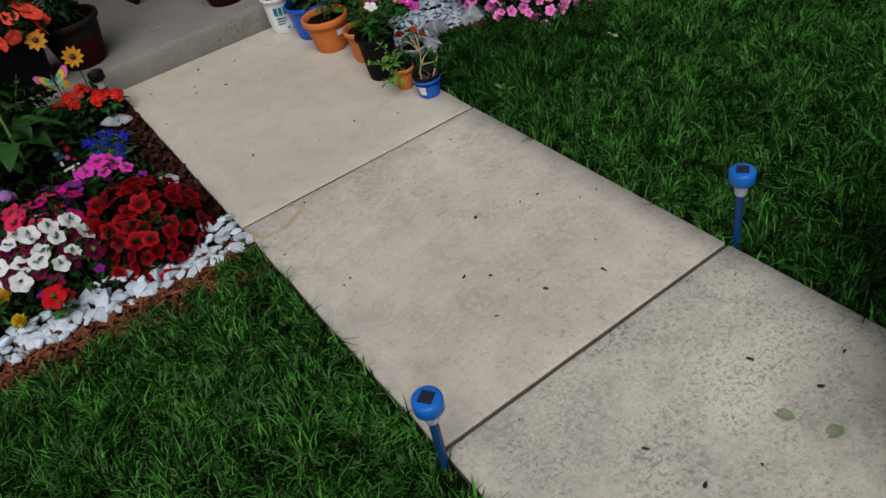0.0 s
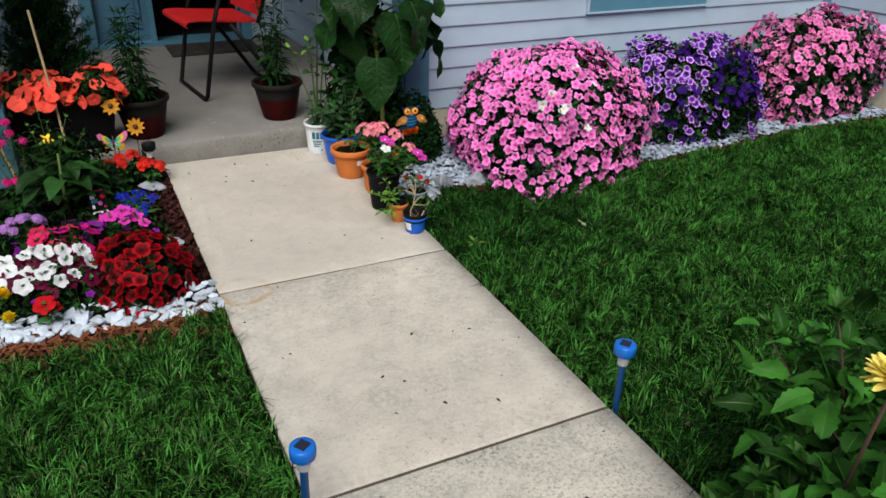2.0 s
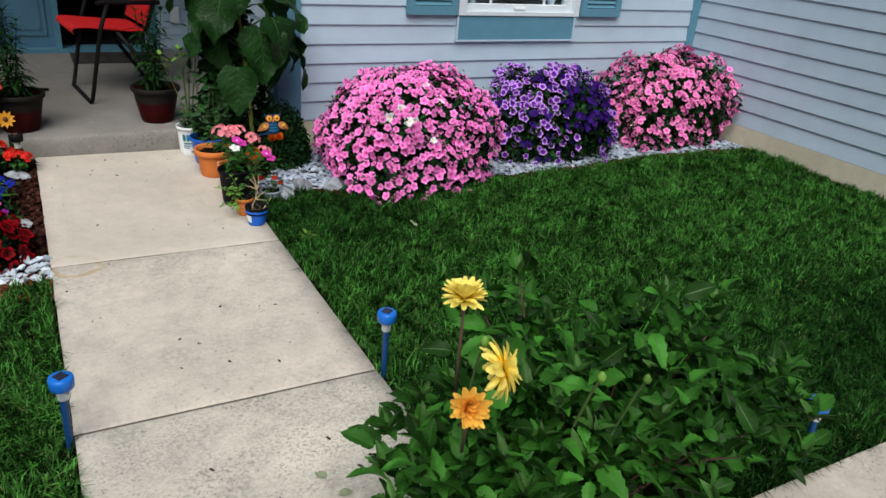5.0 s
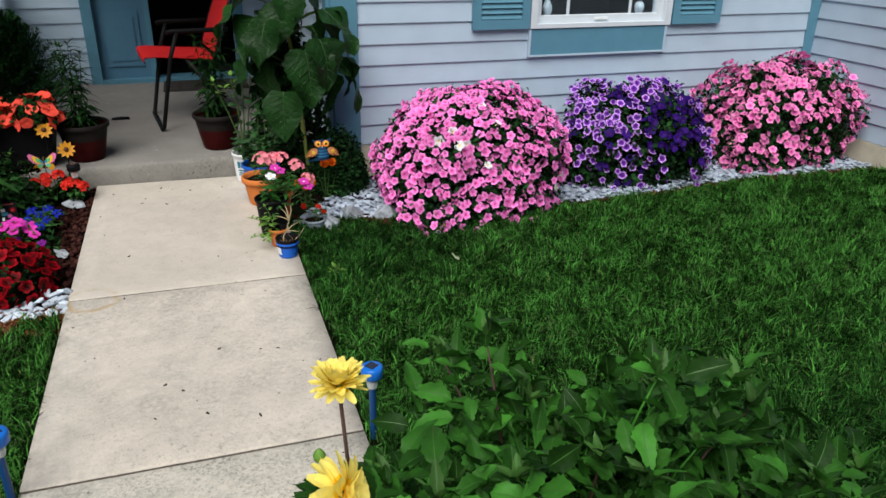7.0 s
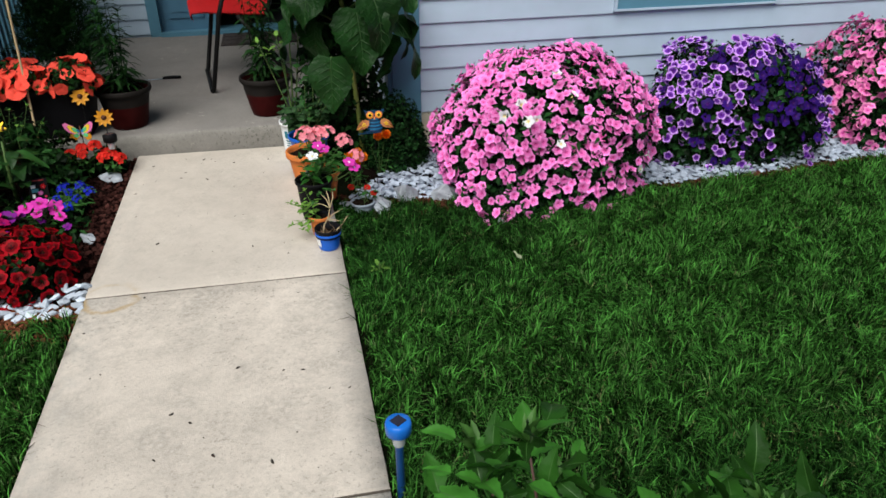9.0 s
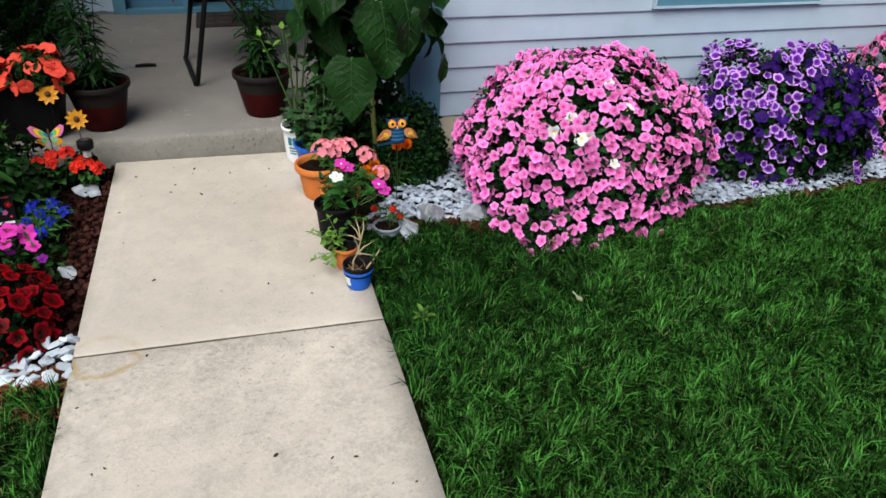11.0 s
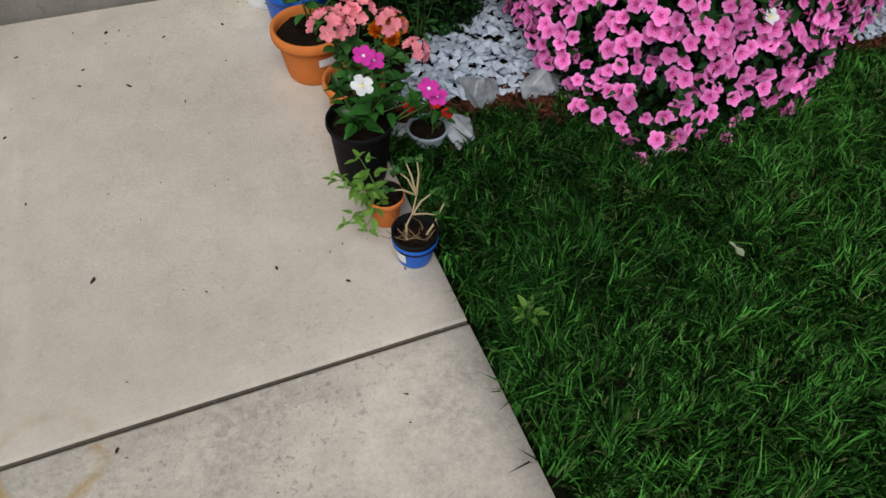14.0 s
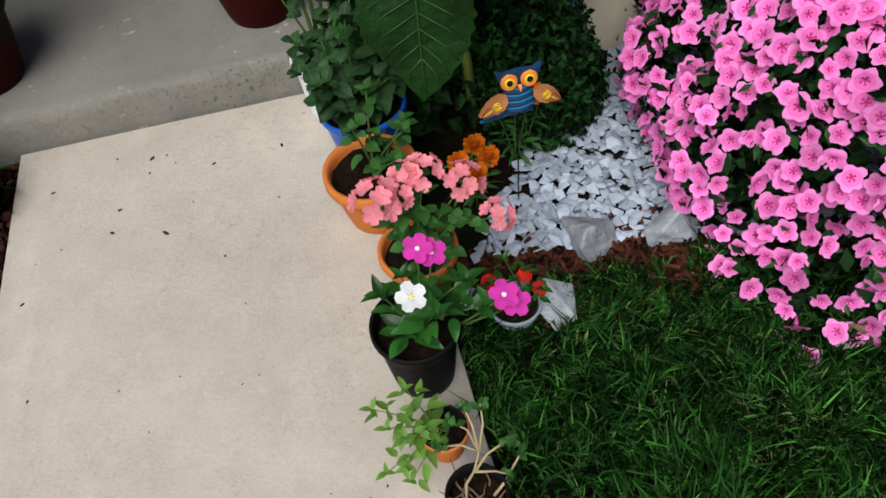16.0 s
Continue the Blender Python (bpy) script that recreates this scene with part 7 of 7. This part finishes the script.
def cluster(name, label, x, y, rx, ry, h, me, n, leafk, seed, size=1.0, nodes=3, leaf=0.7, aim=(0, -0.4, 1), fname="flower_head", base=0.0):
    ob = thing(name, x, y, base, label, "flowers", "bed flowers")
    rc = random.Random(seed)
    tips = []
    for i in range(n):
        a, q = i * 2.39996 + seed, math.sqrt((i + 0.5) / n)
        tips.append((rx * q * math.cos(a), ry * q * math.sin(a), h * rc.uniform(0.75, 1.1) * (1 - 0.25 * q)))
    stemmed(ob, tips, leafk, nodes, seed, 0.2, leaf, M["stem"], 0.0025, min(rx, ry) * 0.4, tuft=2)
    for p in tips:
        blossom(ob, me if not isinstance(me, list) else rc.choice(me), p, (p[0] * 3 + aim[0], p[1] * 2 + aim[1], aim[2]), size * rc.uniform(0.8, 1.15), rc.uniform(0, 360), fname)
    return ob


cluster("lobelia", "deep blue lobelia in the flower bed", -0.20, 0.88, 0.09, 0.16, 0.12, LOBELIA, 9, "fine", 61, 0.8, 8, 1.3)
cluster("petunias", "hot pink petunias with pale eyes at the bed's middle", -0.29, 0.65, 0.11, 0.10, 0.15, HOT_PINK, 9, "vinca", 62, 1.0, 3, 0.7, fname="flower")
cluster("phlox", "pale lilac phlox in the flower bed", -0.69, 0.78, 0.10, 0.06, 0.15, PHLOX, 9, "vinca", 63)
cluster("petunias", "purple petunias beside the hot pink ones", -0.43, 0.60, 0.07, 0.09, 0.14, PURPLE, 6, "vinca", 60, 1.0, 3, 0.7, fname="flower")
cluster("petunias", "white petunias in the flower bed", -0.60, 0.29, 0.18, 0.21, 0.16, WHITE, 17, "vinca", 43, 0.92, 3, 0.7, aim=(0.3, -0.55, 0.8), fname="flower")
cluster("petunias", "velvety burgundy petunias among the white ones", -0.58, 0.27, 0.19, 0.20, 0.145, BURGUNDY, 17, "vinca", 45, 0.95, 3, 0.7, fname="flower")
ROSE = [mesh_of(trumpet_geo(0.033, seed=i + 15, ruffle=0.18), "rose_red_flower", [M["burgundy"], M["rose_petal"], M["rose_petal"]], True) for i in range(3)]
cluster("petunias", "rose-red petunias behind the white ones", -0.56, 0.50, 0.10, 0.09, 0.17, ROSE, 9, "vinca", 57, 1.0, 3, 0.7, fname="flower")
cluster("salvia", "bright red flowers beside the porch step", -0.085, 1.27, 0.06, 0.05, 0.15, REDHEAD2, 4, "round", 64, 0.85, 4, 0.9)
cluster("salvia", "bright red flowers under the butterfly ornament", -0.21, 1.29, 0.08, 0.05, 0.2, REDHEAD2, 4, "round", 65, 0.85, 4, 0.9)
cluster("marigold", "yellow marigolds at the back of the flower bed", -0.85, 0.98, 0.06, 0.05, 0.18, MARIGOLD_Y, 3, "fine", 66, 1.1, 7)
cluster("marigold", "orange marigolds in the flower bed", -0.85, 0.73, 0.05, 0.05, 0.15, MARIGOLD_O, 4, "fine", 67, 1.0, 7)
cluster("marigold", "round orange marigold by the stone border", -0.86, 0.49, 0.02, 0.02, 0.13, MARIGOLD_O, 1, "fine", 68, 1.5, 9)
cluster("celosia", "dark red flowers beside the orange marigold", -0.90, 0.46, 0.04, 0.05, 0.09, BURGUNDY, 5, "fine", 58, 0.7, 6, fname="flower")
cluster("marigold", "yellow marigolds at the bed's front corner", -0.80, 0.15, 0.085, 0.05, 0.11, MARIGOLD_Y, 4, "fine", 69, 0.95, 11, 1.0)
cluster("marigold", "small orange marigold by the stones", -0.875, 0.14, 0.015, 0.015, 0.07, MARIGOLD_O, 1, "fine", 70, 0.9, 9)
cluster("marigold", "low yellow marigold beside the white stones", -0.72, 0.06, 0.02, 0.015, 0.06, MARIGOLD_Y, 1, "fine", 59, 0.7, 9)
cluster("zinnia", "single bright red flower by the stone border", -0.60, 0.02, 0.025, 0.02, 0.12, mesh_of(trumpet_geo(0.034, seed=3, ruffle=0.2), "red_flower", [M["scarlet_petal"], M["scarlet_petal"], M["scarlet_petal"]], True), 3, "round", 71, 1.0, 4, fname="flower")
cluster("snapdragon", "tall magenta snapdragons behind the bed flowers", -0.70, 1.25, 0.07, 0.06, 0.46, PHLOXP, 5, "fine_dark", 72, 1.0, 9)
cluster("snapdragon", "low magenta flowers behind the bed flowers", -0.72, 1.15, 0.03, 0.04, 0.22, PHLOXP, 3, "fine_dark", 73, 1.0, 6)
cluster("greenery", "feathery green plant at the bed's back", -0.55, 1.28, 0.20, 0.09, 0.46, mesh_of(five_petal_geo(0.009, 4), "tiny_flower", [M["leaf_light"], M["leaf_light"]]), 14, "fine_dark", 74, 1.0, 11, 1.15, fname="flower")
flowering_plant("greenery", "low green leaves filling the flower bed", -0.52, 0.55, 0.44, 0.5, 0.09, [mesh_of(trumpet_geo(0.022, seed=5), "small_flower", [M["violet_dark"], M["purple"], M["purple"]])], 22, M["leaf_dark"], 1500, seed=81, base=0.0, size=0.06, group="bed flowers")


for x, y, rx, ry, h, n, seed in ((-0.34, 1.16, 0.12, 0.10, 0.22, 420, 91), (-0.46, 1.34, 0.26, 0.10, 0.30, 800, 92), (-0.28, 1.02, 0.10, 0.06, 0.09, 160, 93), (-0.72, 1.05, 0.12, 0.12, 0.16, 380, 94), (-0.12, 1.36, 0.10, 0.07, 0.14, 240, 95)):
    ob = thing("bedding_foliage", x, y, ground_z(x, y), "dense bedding foliage, deep shade put into its dark green", "plant", "bedding foliage")

    def in_mound(r, rx=rx, ry=ry, h=h):
        d = Vector((r.gauss(0, 1), r.gauss(0, 1), abs(r.gauss(0, 1)))).normalized()
        k = 1 - 0.6 * r.random() ** 1.5
        return Vector((d.x * rx * k, d.y * ry * k, 0.01 + d.z * h * k)), d + Vector((0, 0, 0.3))

    part("foliage", leaf_cloud(n, in_mound, 0.062, 0.036, seed).mesh("foliage", M["leaf_dark"]), ob, kind="stuff")
    st = Shape()
    for q in range(6):
        st.tube([(0, 0, 0), (0.4 * rx * math.cos(q), 0.4 * ry * math.sin(q), 0.5 * h), (0.7 * rx * math.cos(q), 0.7 * ry * math.sin(q), 0.8 * h)], [0.004, 0.003, 0.002], 5)
    part("stem_tangle", st.mesh("stem_tangle", M["stem"]), ob, kind="stuff")


def stick(x0, y0, z0, x1, y1, z1, label):
    ob = thing("bamboo_stake", x0, y0, z0, label, "stake", "bamboo stakes")
    d = Vector((x1 - x0, y1 - y0, z1 - z0))
    s = Shape()
    s.tube([d * (i / 8) for i in range(9)], [0.006 if i % 2 else 0.0068 for i in range(9)], 8)
    part("cane", s.mesh("cane", M["bamboo"], True), ob)


stick(-0.44, 1.33, 0.0, -0.50, 1.66, 0.86, "thin bamboo stake leaning in the flower bed")
stick(-0.67, 1.25, 0.0, -0.84, 1.40, 0.72, "thin bamboo stake holding a vine")
ob = thing("vine", -0.70, 1.28, 0.0, "leafy vine climbing the bamboo stake", "plant")
stemmed(ob, [(-0.12, 0.08, 0.60), (-0.19, 0.05, 0.55), (-0.06, 0.04, 0.52), (-0.2, 0.0, 0.42)], "broad", 3, 77, 0.7, 1.15, M["stem"], 0.004, 0.02, bend=0.02)


def tin_flower(x, y, z, r, petals, eye, label, n=6, aim=(0.15, -1, 0.25), name="flower_ornament"):
    """A painted tin flower on a thin wire stake."""
    g = ground_z(x, y)
    ob = thing(name, x, y, g, label, "ornament", "tin flowers")
    part("wire_stake", Shape().tube([(0, 0.006, 0), (0, 0.006, z - g)], 0.0022, 5).mesh("wire_stake", M["black_metal"]), ob)
    face = facing((0, 0, z - g), Vector(aim).normalized())
    for k in range(n):
        v, f = leaf_geo(r, 5.6 * r / n, "ovate", 5, 0.15, -0.12)
        part("petal", mesh_of((v, f), "petal", petals, True), ob, m=face @ pose(0, 0, 0, 0, 0, 360 * k / n) @ pose(0, 0.18 * r, 0))
    part("flower_eye", Shape().lathe([(0.001, 0.35 * r), (0.18 * r, 0.3 * r), (0.32 * r, 0.1 * r), (0.34 * r, -0.05 * r)], 16).mesh("flower_eye", eye, True), ob, m=face)


tin_flower(-0.115, 1.44, 0.275, 0.042, M["paint_amber"], M["brown_eye"], "tin sunflower with orange-tipped yellow petals", 10)
tin_flower(-0.215, 1.47, 0.39, 0.041, M["paint_amber"], M["brown_eye"], "tin sunflower beside the coral petunias", 9)
tin_flower(-0.995, 1.22, 0.365, 0.044, M["paint_yellow"], M["brown_eye"], "yellow tin flower on a wire stake", 5)
tin_flower(-0.91, 1.22, 0.375, 0.036, M["paint_red"], M["brown_eye"], "dark red tin flower on a wire stake", 6)
tin_flower(-0.945, 1.20, 0.255, 0.042, M["paint_lilac"], M["paint_red"], "lilac tin flower on a wire stake", 6)
tin_flower(-0.975, 1.09, 0.145, 0.042, M["paint_blue"], M["paint_yellow"], "turquoise tin flower by the stone border", 6)

bf = thing("butterfly_ornament", -0.235, 1.40, ground_z(-0.24, 1.4) - 0.075, "rainbow-coloured tin butterfly on a stake", "ornament")
part("wire_stake", Shape().tube([(0, 0.004, 0), (0, 0.004, 0.32)], 0.0022, 5).mesh("wire_stake", M["black_metal"]), bf)
part("body", Shape().tube([(0, 0, 0.27), (0, -0.004, 0.30), (0, 0, 0.335)], [0.002, 0.005, 0.003], 8).mesh("body", M["brown_eye"], True), bf)
FORE_WING = ((0.0, 0.0), (0.030, 0.034), (0.062, 0.058), (0.076, 0.050), (0.070, 0.026), (0.056, 0.004), (0.030, -0.010))
HIND_WING = ((0.0, -0.004), (0.030, -0.011), (0.050, -0.010), (0.056, -0.026), (0.046, -0.044), (0.028, -0.046), (0.010, -0.028))
for q in (-1, 1):
    for rim, colours in ((FORE_WING, ("paint_blue", "paint_green", "paint_yellow", "paint_pink")), (HIND_WING, ("paint_lilac", "paint_green", "paint_amber"))):
        cx, cz = rim[0]
        for i, colour in enumerate(colours):
            k0, k1 = i / len(colours), (i + 1) / len(colours) - 0.02
            s = Shape()
            v = [(q * (cx + (x - cx) * k), -0.003 - 0.3 * x * k, 0.198 + cz + (z - cz) * k) for x, z in rim[1:] for k in (k0 if i else 0.04, k1)]
            s.add(v, [(2 * j, 2 * j + 1, 2 * j + 3, 2 * j + 2) for j in range(len(rim) - 2)])
            ob = part("wing_band", s.mesh("wing_band", M[colour]), bf, m=pose(0, 0, 0.107))
            md = ob.modifiers.new("thick", "SOLIDIFY")
            md.thickness = 0.0015

be = thing("bee_ornament", -0.525, 1.15, ground_z(-0.52, 1.15), "small yellow bee ornament on a wire", "ornament")
part("wire_stake", Shape().tube([(0, 0.004, 0), (0, 0.004, 0.345)], 0.002, 5).mesh("wire_stake", M["black_metal"]), be)
for i in range(5):
    part("body_band", Shape().lathe([(0.001, 0), ((0.009, 0.013, 0.014, 0.012, 0.008)[i], 0.001), ((0.012, 0.014, 0.0135, 0.010, 0.004)[i], 0.009), (0.001, 0.0095)], 12).mesh("body_band", M["paint_yellow"] if i % 2 == 0 else M["brown_eye"], True), be, m=pose(-0.02 + 0.0095 * i, 0, 0.35, 0, 90, 0))
for q in (-1, 1):
    part("wing", mesh_of(leaf_geo(0.036, 0.02, "ovate", 5, 0.05, 0.05), "wing", M["paint_yellow"], True), be, m=pose(0, 0, 0.362, 30, 0, 20 + 40 * q))

# card on a stick among the flowers
ob = thing("plant_marker", -0.36, 0.91, ground_z(-0.36, 0.91) + 0.01, "dark plant marker card with a printed flower picture", "marker")
LEAN = pose(0, 0, 0, -18, 0, 8)
part("spike", Shape().box((-0.006, 0.0015, -0.03), (0.006, 0.003, 0.05)).mesh("spike", M["white_plastic"]), ob, m=LEAN)
part("card", Shape().box((-0.042, -0.001, 0.035), (0.042, 0.001, 0.155)).mesh("card", M["black_plastic"]), ob, m=LEAN)
for x, z, w, h, k in ((-0.022, 0.118, 0.010, 0.008, "sign_white"), (-0.016, 0.098, 0.015, 0.009, "teal_print"), (-0.025, 0.072, 0.006, 0.009, "sign_white"), (0.0, 0.146, 0.030, 0.003, "paint_red"), (0.0, 0.043, 0.034, 0.005, "sign_white")):
    part("print_patch", Shape().box((x - w, -0.0025, z - h), (x + w, -0.0015, z + h)).mesh("print_patch", M[k]), ob, m=LEAN)
for x, z, w, k in ((0.022, 0.115, 0.55, "scarlet_petal"), (0.006, 0.085, 0.5, "pink"), (0.026, 0.066, 0.3, "rose_petal")):
    part("printed_flower", mesh_of(five_petal_geo(0.022, 3, 0.0), "printed_flower", [M["white_petal"], M[k]]), ob, m=LEAN @ pose(x, -0.003, z, 90, 0, 0) @ Matrix.Diagonal((w, w, 0.02, 1)))

# shield-shaped yard sign
sg = thing("yard_sign", -0.955, 1.34, ground_z(-0.95, 1.34), "red shield-shaped yard sign with white lettering on a pale stake", "sign")
part("stake", Shape().box((-0.011, 0.003, -0.05), (0.011, 0.011, 0.70)).mesh("stake", M["sign_white"]), sg, "pale metal stake")


def shield(w, h, y0, y1, z0):
    out = [(-w, h * 0.5 - 0.004), (-w * 0.55, h * 0.485), (0, h * 0.5), (w * 0.55, h * 0.485), (w, h * 0.5 - 0.004), (w, 0.0), (w * 0.93, -h * 0.18), (w * 0.7, -h * 0.33), (w * 0.36, -h * 0.43), (0, -h * 0.5),
           (-w * 0.36, -h * 0.43), (-w * 0.7, -h * 0.33), (-w * 0.93, -h * 0.18), (-w, 0.0)]
    n = len(out)
    s = Shape()
    s.add([(x, y0, z + z0) for x, z in out] + [(x, y1, z + z0) for x, z in out], [tuple(range(n)), tuple(range(n, 2 * n))[::-1]] + [((i + 1) % n, i, n + i, n + (i + 1) % n) for i in range(n)])
    return s


part("plate", shield(0.088, 0.245, -0.001, 0.003, 0.765).mesh("plate", M["sign_white"]), sg, "white shield edge")
part("face", shield(0.081, 0.231, -0.0035, -0.0012, 0.765).mesh("face", M["sign_red"]), sg, "red printed face")


def words(text, size, x, z, parent, material):
    cu = bpy.data.curves.new("lettering", "FONT")
    cu.body, cu.size, cu.align_x = text, size, "CENTER"
    tmp = bpy.data.objects.new("lettering", cu)
    scene.collection.objects.link(tmp)
    bpy.context.view_layer.update()
    me = bpy.data.meshes.new_from_object(tmp.evaluated_get(bpy.context.evaluated_depsgraph_get()))
    bpy.data.objects.remove(tmp)
    me.materials.clear()
    me.materials.append(material)
    part("lettering", me, parent, m=pose(x, -0.0048, z, 90, 0, 0))


words("SECURED BY", 0.0165, 0, 0.825, sg, M["sign_white"])
words("Home", 0.034, 0.008, 0.757, sg, M["sign_white"])
for x, z, w, h in ((0, 0.803, 0.064, 0.011), (0, 0.735, 0.034, 0.0015), (0, 0.722, 0.028, 0.003), (0, 0.712, 0.024, 0.003)):
    part("print_bar", Shape().box((x - w, -0.0052, z - h), (x + w, -0.0038, z + h)).mesh("print_bar", M["sign_white"]), sg)

# fallen bits on the path and a weed in the lawn
for x, y, turn in ((0.646, -1.672, 20), (0.70, -1.75, 80)):
    ob = new("fallen_leaf", mesh_of(leaf_geo(0.055, 0.032, "ovate", 6, 0.06, 0.05, 0.05, seed=3), "fallen_leaf", M["leaf_faded"], True))
    ob.matrix_basis = pose(x, y, path_z(x, y) + 0.002, 0, 0, turn)
    tagged(ob, "faded green leaf lying on the concrete", "leaf", "fallen leaves")
for x, y, turn, mk, label in ((1.755, -0.07, 30, "leaf_faded", "pale crumpled leaf lying on the grass"), (1.84, 0.363, 70, "twig", "small brown leaf lying on the grass")):
    ob = new("fallen_leaf", mesh_of(leaf_geo(0.05, 0.024, "ovate", 6, 0.3, -0.2, 0.15, seed=5), "fallen_leaf", M[mk], True))
    ob.matrix_basis = pose(x, y, ground_z(x, y) + 0.055, 12, 10, turn)
    tagged(ob, label, "leaf", "fallen leaves")
ob = thing("weed", 1.153, -0.04, ground_z(1.15, 0) + 0.0, "broad-leaved weed in the lawn beside the path", "weed")
rp = random.Random(5)
for i in range(9):
    part("leaf", LEAVES["light"][i % 3], ob, m=pose(0, 0, 0.03 + 0.004 * i, 0, 0, 137 * i) @ pose(0, 0.01, 0, rp.uniform(5, 45), 0, 0) @ Matrix.Scale(0.8, 4))
part("stem", Shape().tube([(0, 0, 0), (0, 0, 0.08)], 0.004, 6).mesh("stem", M["stem"]), ob)

# made-up dark flecks added over the slabs; the path itself has none
rp = random.Random(23)
flecks = Shape()
M["fleck"] = mat("dark_fleck", (0.03, 0.024, 0.02), 0.9, 0.3, 60)
for i in range(110):
    x, y = rp.uniform(0.04, PATH_W - 0.04), rp.uniform(-2.0, 1.46)
    m = pose(x, y, path_z(x, y) + 0.0012, rp.uniform(-15, 15), rp.uniform(-15, 15), rp.uniform(0, 360)) @ Matrix.Scale(rp.choice((0.16, 0.2, 0.24, 0.3, 0.4, 0.5, 0.6, 0.85)), 4)
    me = STONES[i % len(STONES)]
    flecks.put([Vector((v.co.x * 0.42, v.co.y * 0.28, v.co.z * 0.26)) for v in me.vertices], [tuple(q.vertices) for q in me.polygons], m)
tagged(new("added_flecks", flecks.mesh("added_flecks", M["fleck"])), "small made-up dark flecks added on the concrete path", "soil", kind="stuff")
